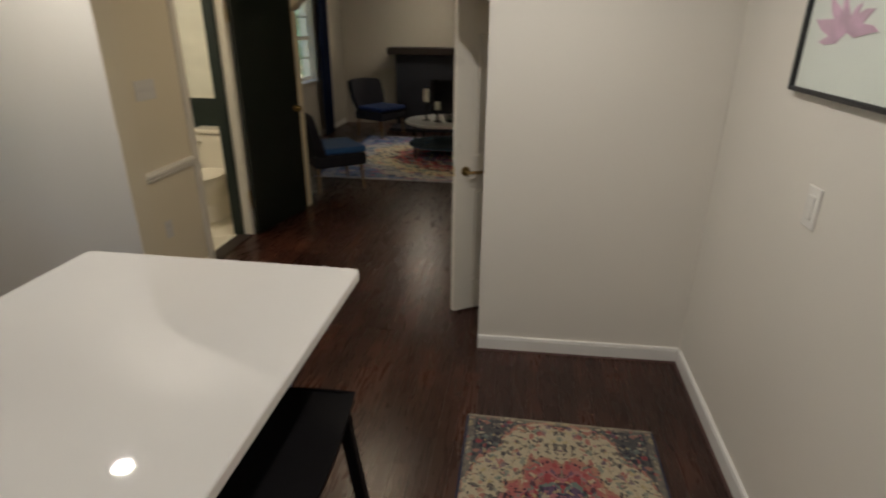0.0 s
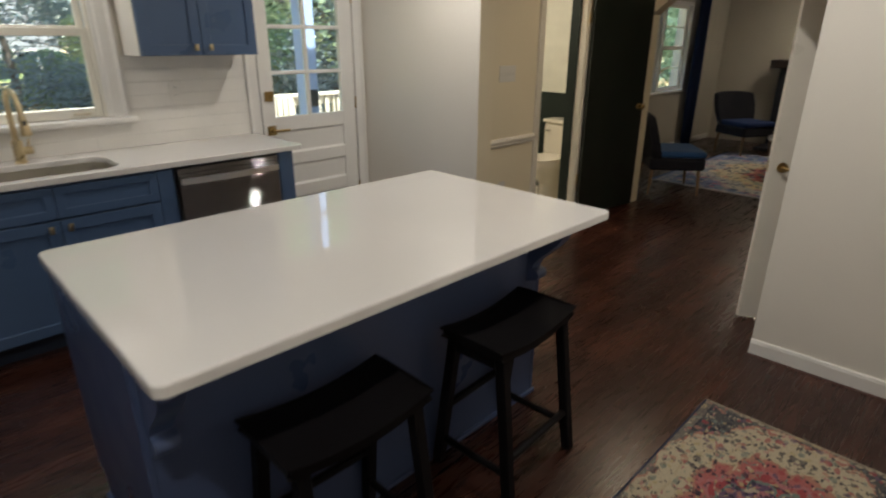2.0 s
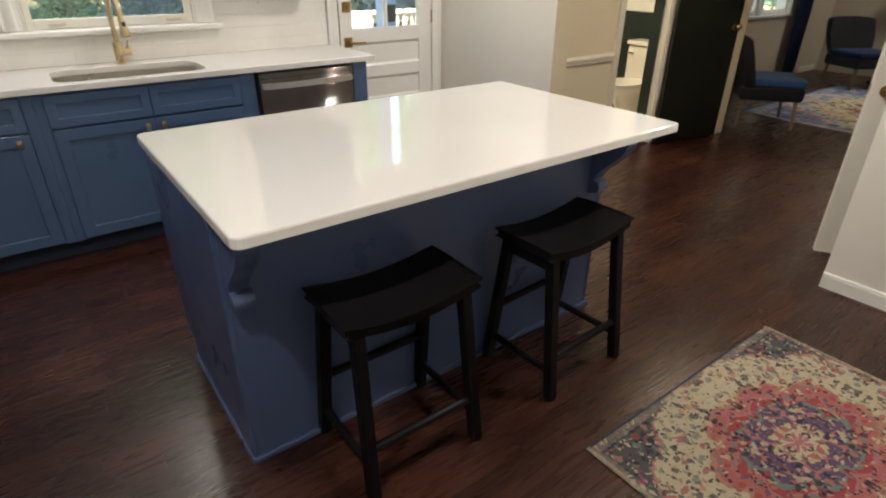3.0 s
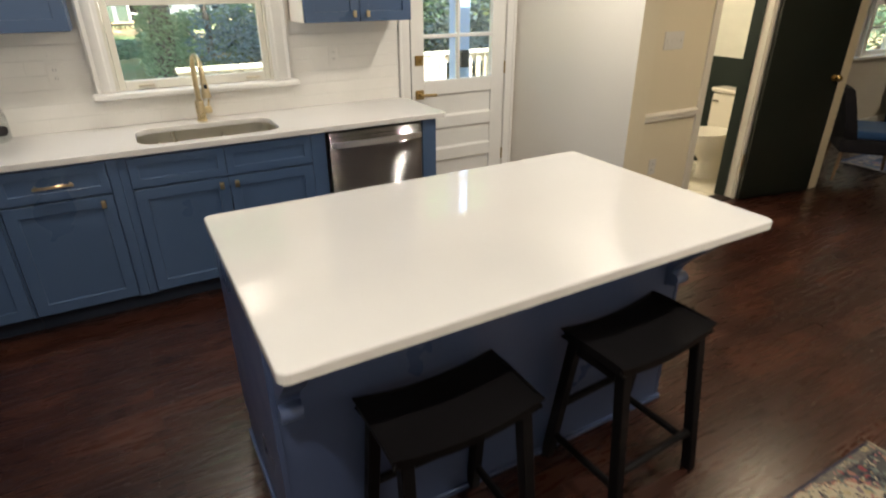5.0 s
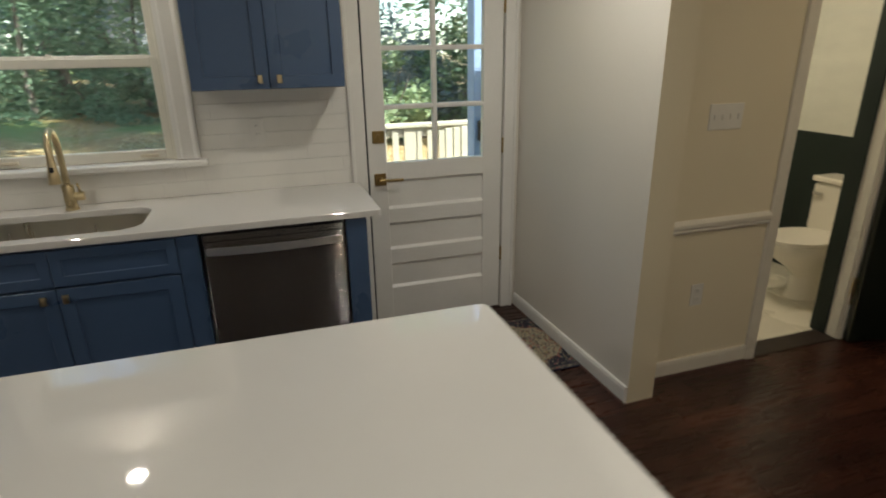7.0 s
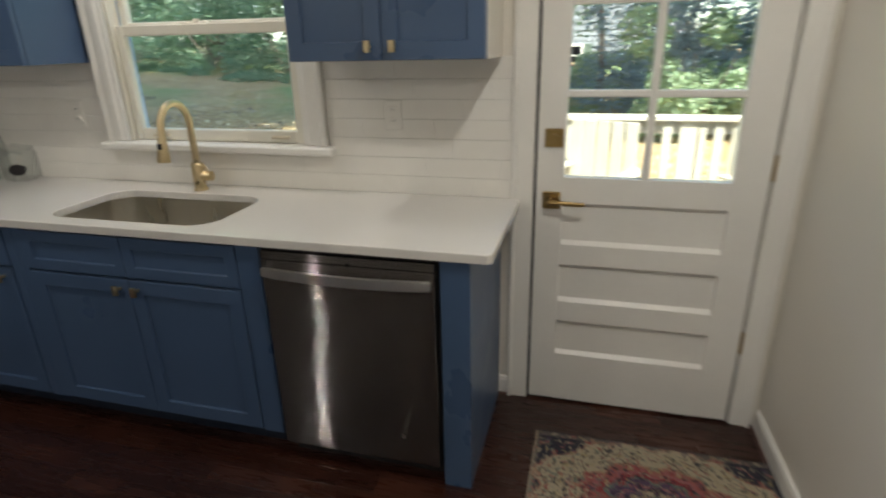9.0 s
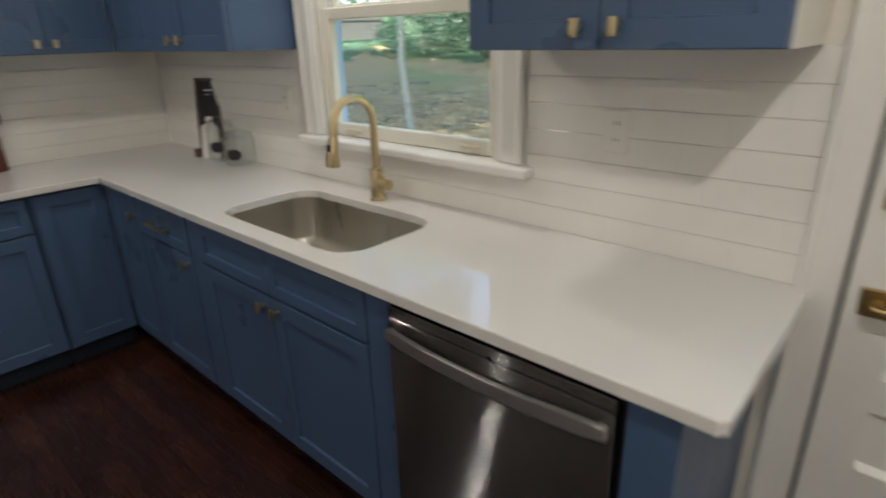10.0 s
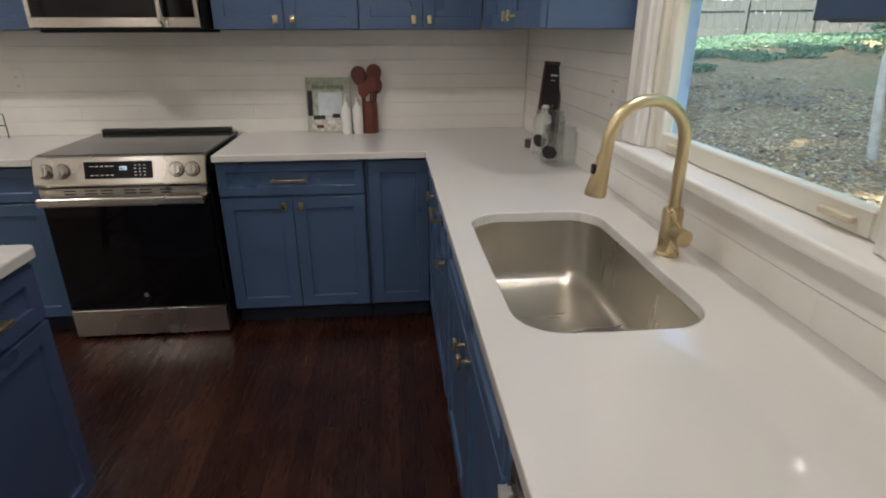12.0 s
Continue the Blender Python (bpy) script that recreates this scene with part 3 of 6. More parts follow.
floor = structure("floor", B((XO + 0.1, YS - 0.1, -0.3, XE + 0.1, 4.4, -0.012), (HX - 0.02, 4.4, -0.3, 1.7, 6.55, -0.012), (LWX - 0.1, 6.55, -0.3, LEX + 0.1, LWY + 0.1, -0.012)), SHADOWGAP, "dark red-brown stained oak strip floor", "floor")
bath_floor = structure("floor_bathroom", B((-2.65, 4.38, -0.3, HX - 0.02, 6.45, -0.006)), GROUT, "pale tiled bathroom floor", "floor")

# ---- trim, window and doors of the kitchen ----
def skirting(name, length, at, rz, material=None):
    """Baseboard with a moulded top and a shoe strip; runs along local x, its face to local -y."""
    bm = prism(bmesh.new(), [(0, 0), (-0.014, 0), (-0.014, 0.074), (-0.0115, 0.077), (-0.0125, 0.082), (-0.010, 0.088), (0, 0.089)], 0, 0, length)
    ob = structure(name, bm, material or TRIM, "white painted baseboard with a dark wood shoe strip", "baseboard")
    ob.matrix_basis = pose(*at, 0, 0, rz)
    part("shoe_strip", prism(bmesh.new(), [(-0.0145, 0), (-0.0255, 0), (-0.024, 0.007), (-0.0145, 0.010)], 0, 0, length), FRAMEWOOD, ob)
    return ob


slant = math.degrees(SLANT)
skirting("baseboard", 1.075, (1.0, YN + 0.028, 0), slant)
skirting("baseboard", 1.19, (-2.10, YN - 0.059, 0), slant)
skirting("baseboard", 4.4, (XE, 4.245, 0), -90)
skirting("baseboard", 0.07, (XW, 3.06, 0), 90)
skirting("baseboard", 0.60, (HX, 4.42, 0), 90, CREAMTRIM)
skirting("baseboard", 0.68, (HX, 5.79, 0), 90, CREAMTRIM)
skirting("baseboard", 2.4, (LWX, 6.62, 0), 90)
skirting("baseboard", 2.0, (LWX, 9.2, 0), 90)

# chair rail in the hall
bm = prism(bmesh.new(), [(HX, 0.775), (HX + 0.012, 0.775), (HX + 0.018, 0.785), (HX + 0.014, 0.795), (HX + 0.026, 0.805), (HX + 0.026, 0.822), (HX + 0.012, 0.832), (HX, 0.838)][::-1], 1, 4.40, 5.02)
structure("trim_chair_rail", bm, CREAMTRIM, "cream moulded chair rail on the hall wall", "trim")

# kitchen window
window_1 = thing("window_1", "white double-hung sash window above the sink", "window", (XW, 0, 0), kind="structure")
y0, y1, z0, z1 = WIN
bm = B((-0.064, y0, z0, -0.004, y0 + 0.021, z1), (-0.064, y1 - 0.021, z0, -0.004, y1, z1), (-0.064, y0 + 0.021, z1 - 0.035, -0.004, y1 - 0.021, z1), bevel=0.003)
part("window_frame", bm, VINYL, window_1)
bm = B((-0.112, y0, z0, -0.065, y0 + 0.021, z1), (-0.112, y1 - 0.021, z0, -0.065, y1, z1), (-0.112, y0 + 0.021, z1 - 0.035, -0.065, y1 - 0.021, z1), bevel=0.003)
part("outer_frame", bm, OUTERVINYL, window_1)
bm = bmesh.new()
for a, b in ((y0 - 0.098, y0 + 0.006), (y1 - 0.006, y1 + 0.105)):
    s = 1 if a < y0 else -1
    w = abs(b - a)
    o = a if s > 0 else b
    prism(bm, [(0.0, o), (0.030, o), (0.034, o + s * 0.012), (0.022, o + s * 0.03), (0.022, o + s * (w - 0.03)), (0.016, o + s * (w - 0.02)), (0.014, o + s * w), (0.0, o + s * w)], 2, z0 + 0.004, z1 + 0.05)
box(bm, 0, y0 - 0.098, z1 + 0.05, 0.03, y1 + 0.105, z1 + 0.16, bevel=0.003)
part("window_casing", bm, TRIM, window_1)
bm = B((-0.135, y0 - 0.117, z0 - 0.035, 0.062, y1 + 0.140, z0), bevel=0.010, seg=3)
part("window_sill", bm, TRIM, window_1, "thick rounded white window stool")


def sash(x, za, zb, name):
    """One sash with its glass; x is its inner face."""
    st, by = 0.036, 0.052
    bm = bmesh.new()
    ya, yb = y0 + 0.022, y1 - 0.022
    box(bm, x - 0.035, ya, za, x, ya + st, zb, bevel=0.004)
    box(bm, x - 0.035, yb - st, za, x, yb, zb, bevel=0.004)
    box(bm, x - 0.035, ya + st, za, x, yb - st, za + by, bevel=0.004)
    box(bm, x - 0.035, ya + st, zb - 0.044, x, yb - st, zb, bevel=0.004)
    ob = part(name, bm, VINYL, window_1)
    g = part("pane", B((x - 0.020, ya + st - 0.006, za + by - 0.006, x - 0.015, yb - st + 0.006, zb - 0.038)), GLASS, ob)
    g.visible_shadow = False
    return ob


low = sash(-0.024, z0 + 0.002, 1.600, "lower_sash")
sash(-0.064, 1.560, z1 - 0.036, "upper_sash")
for yy in (1.47, 2.08):
    part("sash_lift", B((-0.024, yy, z0 + 0.020, -0.010, yy + 0.085, z0 + 0.034), bevel=0.003), TANVINYL, low)
part("sash_lock", B((-0.050, 1.72, 1.600, -0.030, 1.83, 1.606), (-0.046, 1.76, 1.606, -0.036, 1.79, 1.618), bevel=0.002), CREAMTRIM, low)

# back door
door_1 = thing("door_1", "white painted back door, six panes over three panels, closed", "door", (XW, 0, 0), kind="structure")
y0, y1, z0, z1 = 3.226, 4.036, 0.012, 2.045
bm = bmesh.new()
G = (3.33, 3.918, 1.010, 1.935)
FX, BX = 0.012, -0.032
box(bm, BX, y0, z0, FX, G[0], z1, bevel=0.002)
box(bm, BX, G[1], z0, FX, y1, z1, bevel=0.002)
box(bm, BX, G[0], G[3], FX, G[1], z1)
panels = ((0.238, 0.398), (0.487, 0.654), (0.738, 0.910))
levels = [z0, *[v for p in panels for v in p], G[2]]
for a, b in zip(levels[::2], levels[1::2]):
    box(bm, BX, G[0], a, FX, G[1], b)
for a, b in panels:
    box(bm, BX + 0.006, G[0], a, FX - 0.016, G[1], b)
    prism(bm, [(FX, a), (FX - 0.016, a), (FX - 0.016, a + 0.016)], 1, G[0], G[1])
    prism(bm, [(FX, b), (FX - 0.016, b - 0.016), (FX - 0.016, b)], 1, G[0], G[1])
part("door_leaf", bm, TRIM, door_1)
bm = bmesh.new()
ym = (G[0] + G[1]) / 2
for zz in (1.319, 1.628):
    for ya, yb in ((G[0] - 0.002, ym - 0.010), (ym + 0.010, G[1] + 0.002)):
        box(bm, BX + 0.005, ya, zz - 0.013, FX - 0.0035, yb, zz + 0.013, bevel=0.004)
box(bm, BX + 0.004, ym - 0.0135, G[2], FX - 0.003, ym + 0.0135, G[3], bevel=0.005)
bars = part("glazing_bars", bm, TRIM, door_1)
cols, rows_z = ((G[0], ym - 0.012), (ym + 0.012, G[1])), ((G[2], 1.308), (1.330, 1.617), (1.640, G[3]))
for a, b in cols:
    for c, d in rows_z:
        p = part("pane", B((-0.012, a, c, -0.008, b, d)), GLASS, door_1)
        p.visible_shadow = False
bm = B((0.0, 3.13, 0, 0.020, 3.215, 2.13), (0.0, 4.047, 0, 0.020, 4.125, 2.13), (0.0, 3.13, 2.13, 0.022, 4.125, 2.22), (0.020, 3.13, 0, 0.028, 3.15, 2.13), (0.020, 4.106, 0, 0.028, 4.125, 2.13), bevel=0.003)
part("door_casing", bm, TRIM, door_1)
bm = B((-0.118, 3.2155, -0.03, -0.04, 3.224, 2.055), (-0.118, 4.038, -0.03, -0.04, 4.0445, 2.055), (-0.118, 3.224, 2.047, -0.04, 4.038, 2.056))
part("door_jamb", bm, TRIM, door_1)
# Dark strips laid in the door gaps to stand for their shade.
part("door_gap_shade", B((-0.004, 3.2158, 0.012, 0.005, 3.2255, 2.045), (-0.004, 4.0365, 0.012, 0.003, 4.0405, 2.045)), SHADOWGAP, door_1, "dark strips for the shade in the door gaps")
part("threshold", B((-0.16, 3.2155, -0.034, 0.0, 4.0445, 0.008), bevel=0.004), MANTELWOOD, door_1)
lock = part("deadbolt", B((0.012, 3.253, 1.127, 0.024, 3.321, 1.195), bevel=0.004), OLDBRASS, door_1, "square antique brass deadbolt plate")
bm = cyl(bmesh.new(), (0.022, 3.287, 1.161), (0.032, 3.287, 1.161), 0.017)
box(bm, 0.030, 3.281, 1.145, 0.046, 3.293, 1.177, bevel=0.004)
part("thumb_turn", bm, OLDBRASS, lock)
h = part("door_handle", B((0.012, 3.253, 0.886, 0.022, 3.321, 0.954), bevel=0.004), OLDBRASS, door_1, "square antique brass lever handle")
bm = cyl(bmesh.new(), (0.020, 3.287, 0.920), (0.060, 3.287, 0.920), 0.014)
tube(bm, [(0.056, 3.280, 0.920), (0.058, 3.33, 0.920), (0.056, 3.40, 0.917), (0.050, 3.41, 0.917)], 0.0085)
part("lever", bm, OLDBRASS, h)
for zz in (0.38, 1.07, 1.85):
    part("hinge", cyl(bmesh.new(), (0.014, 4.042, zz - 0.045), (0.014, 4.042, zz + 0.045), 0.0065, seg=10), OLDBRASS, door_1)

# ---- countertops and cabinets ----
CF, SF, TOP, TH = -1.488, 0.415, 0.915, 0.030
SINK = (-1.962, -1.562, 1.39, 2.130)


def rounded(x0, y0, x1, y1, r, seg=8):
    """Corner-rounded rectangle, counter-clockwise."""
    out = []
    for cx, cy, a in ((x1 - r, y1 - r, 0), (x0 + r, y1 - r, 90), (x0 + r, y0 + r, 180), (x1 - r, y0 + r, 270)):
        for i in range(seg + 1):
            t = radians(a + 90 * i / seg)
            out.append((cx + r * math.cos(t), cy + r * math.sin(t)))
    return out


def slab(outline, z0, z1, hole=None, ease=0.004):
    """Stone slab with eased edges and, if asked, a hole through it."""
    bm = bmesh.new()
    loops = [outline] + ([hole] if hole else [])
    edges = []
    for lp in loops:
        vs = [bm.verts.new((x, y, z1)) for x, y in lp]
        edges += [bm.edges.new((vs[i], vs[(i + 1) % len(vs)])) for i in range(len(vs))]
    bmesh.ops.triangle_fill(bm, use_beauty=True, use_dissolve=False, edges=edges)
    bmesh.ops.dissolve_limit(bm, angle_limit=0.01, verts=bm.verts[:], edges=bm.edges[:])
    top = bm.faces[:]
    ext = bmesh.ops.extrude_face_region(bm, geom=top)
    for v in [g for g in ext["geom"] if isinstance(g, bmesh.types.BMVert)]:
        v.co.z = z0
    bm.normal_update()
    rim = [e for e in bm.edges if all(abs(v.co.z - z1) < 1e-6 for v in e.verts) and any(abs(f.normal.z) < 0.5 for f in e.link_faces)]
    bmesh.ops.bevel(bm, geom=rim, offset=ease, segments=2, profile=0.5, affect="EDGES")
    return bm


ell = [(XW, YS), (-0.507, YS), (-0.507, SF), (CF - 0.008, SF), (CF, SF + 0.008), (CF, 3.148), (CF - 0.015, 3.163), (XW, 3.163)]
tagged(part("countertop", slab(ell, TOP - TH, TOP, rounded(SINK[0], SINK[2], SINK[1], SINK[3], 0.10)), QUARTZ), "glossy white quartz countertop with a sink cut-out", "countertop")
tagged(part("countertop", slab([(0.27, YS), (1.06, YS), (1.06, SF), (0.27, SF)], TOP - TH, TOP), QUARTZ), "glossy white quartz countertop beside the range", "countertop")
tagged(part("island_countertop", slab(rounded(-0.377, 1.530, 0.655, 3.240, 0.028, 5), TOP - TH, TOP, ease=0.006), QUARTZ), "large glossy white quartz island top with rounded corners", "countertop")


def shaker(x0, z0, x1, z1, y=0.0, stile=0.057):
    """Shaker front in the plane y (facing -y): one piece with a recessed flat panel."""
    t, d = 0.019, 0.010
    st = min(stile, (x1 - x0) * 0.27, (z1 - z0) * 0.29)
    c = 0.0016
    bm = bmesh.new()

    def ring(inset, yy):
        return [bm.verts.new((x, yy, z)) for x, z in ((x0 + inset, z0 + inset), (x1 - inset, z0 + inset), (x1 - inset, z1 - inset), (x0 + inset, z1 - inset))]
    rings = [ring(0, y + t), ring(0, y + c), ring(c, y), ring(st - c, y), ring(st, y + c), ring(st + 0.001, y + d)]
    bm.faces.new(rings[0])
    for a, b in zip(rings, rings[1:]):
        for k in range(4):
            bm.faces.new([a[k], a[(k + 1) % 4], b[(k + 1) % 4], b[k]])
    bm.faces.new(rings[-1])
    return bm


def knob(parent, x, z, y=0.0):
    """Small rectangular gold tab pull."""
    bm = cyl(bmesh.new(), (x, y, z), (x, y - 0.022, z), 0.006, seg=12)
    box(bm, x - 0.011, y - 0.032, z - 0.019, x + 0.011, y - 0.020, z + 0.019, bevel=0.003, seg=2)
    return part("knob", bm, BRASS, parent, "small rectangular brushed gold knob")


def pull(parent, x, z, y=0.0, length=0.17):
    bm = bmesh.new()
    for s in (-1, 1):
        box(bm, x + s * (length / 2 - 0.012) - 0.006, y - 0.032, z - 0.006, x + s * (length / 2 - 0.012) + 0.006, y, z + 0.006, bevel=0.001)
    box(bm, x - length / 2, y - 0.038, z - 0.0065, x + length / 2, y - 0.026, z + 0.0065, bevel=0.002)
    return part("pull", bm, BRASS, parent, "brushed gold bar pull")


def base_unit(at, rz, width, drawers, doors, gap=0.0, knobs=(), pulls=(), label="blue shaker base cabinet", filler=(0, 0), depth=0.58):
    """A base cabinet: width along local x, front in the plane y = 0. drawers, doors: (x0, x1) spans."""
    c = thing("base_cabinet", label, "cabinet", at, rz, "blue kitchen cabinets")
    part("body", B((0, 0.021, 0.105, width, depth, 0.883)), BLUE, c)
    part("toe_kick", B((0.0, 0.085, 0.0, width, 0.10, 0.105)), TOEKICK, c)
    for i, (a, b) in enumerate(drawers):
        d = part("drawer_front", shaker(a, 0.712, b, 0.868, 0.0, 0.042), BLUE, c)
        for x in pulls:
            if a < x < b:
                pull(d, x, 0.787)
    top = 0.700 if drawers else 0.868
    for a, b in doors:
        d = part("door", shaker(a, 0.115, b, top), BLUE, c)
        for x in knobs:
            if a < x < b:
                knob(d, x, 0.664 if drawers else 0.78)
    for a, b in filler and [f for f in (filler if isinstance(filler[0], tuple) else (filler,)) if f[1] > f[0]]:
        part("filler_strip", B((a, 0.006, 0.105, b, 0.0205, 0.875), bevel=0.001), BLUE, c)
    return c


FXB = -1.508
base_unit((FXB, 0.388, 0), 90, 0.362, [], [(0.006, 0.352)], knobs=(0.325,), label="blue shaker corner cabinet with a gold knob")
base_unit((FXB, 0.752, 0), 90, 0.524, [(0.006, 0.473)], [(0.006, 0.473)], knobs=(0.425,), pulls=(0.24,), filler=(0.478, 0.524), label="blue shaker base cabinet with one drawer over one door")
base_unit((FXB, 1.277, 0), 90, 1.078, [(0.043, 0.508), (0.512, 0.988)], [(0.043, 0.508), (0.512, 0.988)], knobs=(0.467, 0.548), filler=((0.0, 0.04), (0.992, 1.078)), depth=0.02 + 0.02, label="blue shaker sink cabinet with two false drawers over two doors")
endp = thing("end_panel", "blue painted cabinet end panel beside the dishwasher", "panel", (FXB, 0, 0), group="blue kitchen cabinets")
part("stile", B((-0.02, 2.996, 0.0, 0.0, 3.093, 0.884), bevel=0.0015), BLUE, endp)
part("side_panel", B((-0.60, 3.074, 0.0, -0.0205, 3.092, 0.884), bevel=0.001), BLUE, endp)
base_unit((-0.507, 0.385, 0), 180, 0.692, [(0.004, 0.686)], [(0.004, 0.340), (0.345, 0.686)], knobs=(0.302, 0.382), pulls=(0.338,), label="blue shaker base cabinet with a wide drawer over two doors")
base_unit((-1.205, 0.385, 0), 180, 0.302, [], [(0.012, 0.300)], filler=(0.0, 0.008), depth=0.08, label="blue shaker corner cabinet front")
base_unit((1.055, 0.385, 0), 180, 0.782, [(0.004, 0.778)], [(0.004, 0.388), (0.393, 0.778)], knobs=(0.35, 0.43), pulls=(0.39,), label="blue shaker base cabinet with a wide drawer over two doors")


def upper_unit(at, rz, width, doors, knobs, z0=1.452, z1=2.22, depth=0.30, label="blue shaker wall cabinet with two doors", sides=None):
    c = thing("wall_cabinet", label, "cabinet", at, rz, "blue kitchen cabinets")
    part("body", B((0, 0.021, z0, width, depth, z1), bevel=0.001), BLUE, c)
    if sides:
        for x in (-0.004, width):
            part("side_skin", B((x, 0.024, z0, x + 0.004, depth, z1)), sides, c, "pale side skin")
    for a, b in doors:
        d = part("door", shaker(a, z0 + 0.002, b, z1 - 0.002), BLUE, c)
        for x in knobs:
            if a < x < b:
                knob(d, x, z0 + 0.045)
    return c


upper_unit((-1.80, 2.395, 0), 90, 0.688, [(0.002, 0.340), (0.344, 0.686)], (0.299, 0.385), depth=0.318, sides=WALL, label="blue shaker wall cabinet with two doors and pale sides")
upper_unit((-1.80, 0.097, 0), 90, 1.125, [(0.002, 0.29), (0.294, 0.704), (0.708, 1.123)], (0.660, 0.752), depth=0.318, label="blue shaker wall cabinet beside the window")
upper_unit((-0.512, 0.097, 0), 180, 0.684, [(0.002, 0.330), (0.334, 0.682)], (0.295, 0.375), depth=0.329)
upper_unit((-1.198, 0.097, 0), 180, 0.60, [(0.002, 0.309), (0.313, 0.598)], (0.264, 0.340), depth=0.329)
upper_unit((1.055, 0.097, 0), 180, 0.763, [(0.002, 0.379), (0.383, 0.761)], (0.335, 0.427), depth=0.329)
upper_unit((0.288, 0.097, 0), 180, 0.796, [(0.002, 0.395), (0.399, 0.794)], (), z0=1.86, depth=0.329, label="short blue shaker wall cabinet above the microwave")

# sink
sink = thing("sink", "brushed stainless steel undermount sink bowl", "sink", ((SINK[0] + SINK[1]) / 2, (SINK[2] + SINK[3]) / 2, TOP - TH))
hw, hl = (SINK[1] - SINK[0]) / 2, (SINK[3] - SINK[2]) / 2
bm = bmesh.new()
rings = []
for off, z, r in ((0.03, -0.001, 0.12), (0.004, -0.001, 0.104), (0.004, -0.004, 0.104), (-0.006, -0.165, 0.090), (-0.012, -0.185, 0.084), (-0.026, -0.198, 0.070), (-0.05, -0.203, 0.050), (-0.13, -0.206, 0.03)):
    rings.append([bm.verts.new((x, y, z)) for x, y in rounded(-hw - off, -hl - off, hw + off, hl + off, r, 8)])
for a, b in zip(rings, rings[1:]):
    for i in range(len(a)):
        j = (i + 1) % len(a)
        bm.faces.new([a[i], a[j], b[j], b[i]]).smooth = True
bm.faces.new(rings[-1]).smooth = True
part("bowl", bm, SINKSTEEL, sink, sharp=60)
bm = lathe(bmesh.new(), [(0.0, -0.2025), (0.030, -0.2025), (0.034, -0.199), (0.055, -0.199), (0.058, -0.2045)], centre=(0.03, 0.17, 0))
part("drain", bm, SINKSTEEL, sink)

# faucet
faucet = thing("faucet", "brushed gold pull-down kitchen faucet with a high arc", "faucet", (-2.022, 1.765, TOP), 6)
part("base", lathe(bmesh.new(), [(0, 0), (0.031, 0), (0.031, 0.006), (0.026, 0.010), (0.0255, 0.115), (0.022, 0.122), (0, 0.122)]), BRASS, faucet)
arc = [(0, 0, 0.118), (0, 0, 0.20), (0.0, 0, 0.285)]
arc += [(0.098 - 0.098 * math.cos(a), 0, 0.285 + 0.098 * math.sin(a)) for a in (math.pi * i / 16 for i in range(1, 16))]
arc += [(0.196, 0, 0.275), (0.199, 0, 0.258)]
part("spout", tube(bmesh.new(), arc, 0.0145, 18), BRASS, faucet)
bm = tube(bmesh.new(), [(0.199, 0, 0.262), (0.201, 0, 0.252), (0.205, 0, 0.225), (0.214, 0, 0.172), (0.215, 0, 0.165)], [0.0165, 0.0175, 0.019, 0.0255, 0.0235], 18)
head = part("spray_head", bm, BRASS, faucet)
part("button", B((0.219, -0.008, 0.218, 0.229, 0.008, 0.242), bevel=0.003), BLACK, head)
bm = cyl(bmesh.new(), (0, 0.018, 0.062), (0, 0.062, 0.062), 0.021, seg=24)
lev = part("handle_body", bm, BRASS, faucet)
part("lever", tube(bmesh.new(), [(0.0, 0.046, 0.075), (0.020, 0.048, 0.105), (0.038, 0.048, 0.128)], 0.0055, 10), BRASS, lev)

# dishwasher
dw = thing("dishwasher", "stainless steel dishwasher with a bowed bar handle", "dishwasher", (FXB, 2.362, 0))
part("tub", B((-0.55, 0.006, 0.07, -0.022, 0.626, 0.875)), SHADOWGAP, dw)
bm = B((-0.02, 0.012, 0.085, 0.014, 0.620, 0.838), bevel=0.004, seg=2)
door = part("door", bm, DARKSTEEL, dw, "dark brushed steel door")
part("control_strip", B((-0.02, 0.012, 0.8395, 0.012, 0.620, 0.868), bevel=0.003, seg=2), DARKSTEEL, dw, "dark brushed steel control strip")
# Dark block fills the gap under the counter in place of shade.
part("top_gap_shade", B((-0.30, 0.008, 0.8685, -0.004, 0.624, 0.8835)), SHADOWGAP, dw)
for yy in (0.024, 0.590):
    part("handle_post", B((0.013, yy, 0.786, 0.034, yy + 0.018, 0.812), bevel=0.003), BARSTEEL, door)
pts = [(0.034 + 0.022 * (1 - (2 * t - 1) ** 2), 0.022 + 0.588 * t, 0.800) for t in (i / 14 for i in range(15))]
bm = bmesh.new()
prism(bm, [(x, y) for x, y, z in pts] + [(x - 0.014, y) for x, y, z in reversed(pts)], 2, 0.782, 0.815)
bmesh.ops.bevel(bm, geom=[e for e in bm.edges if abs(e.verts[0].co.z - e.verts[1].co.z) < 1e-5], offset=0.004, segments=2, affect="EDGES")
part("handle", bm, BARSTEEL, door, "bowed brushed steel handle")
part("badge", cyl(bmesh.new(), (0.012, 0.49, 0.20), (0.0155, 0.49, 0.20), 0.008), STEEL, door)
part("badge", cyl(bmesh.new(), (0.008, 0.33, 0.842), (0.012, 0.33, 0.842), 0.006), BLACK, dw)
part("toe_kick", B((-0.08, 0.012, 0.0, -0.06, 0.620, 0.08)), BLACK, dw)

# range
rg = thing("range", "stainless steel electric range with a black glass oven door", "range", (-0.478, 0.40, 0), 0)
W = 0.746
part("body", B((0.003, -0.60, 0.02, W - 0.003, -0.012, 0.905)), BLACK, rg)
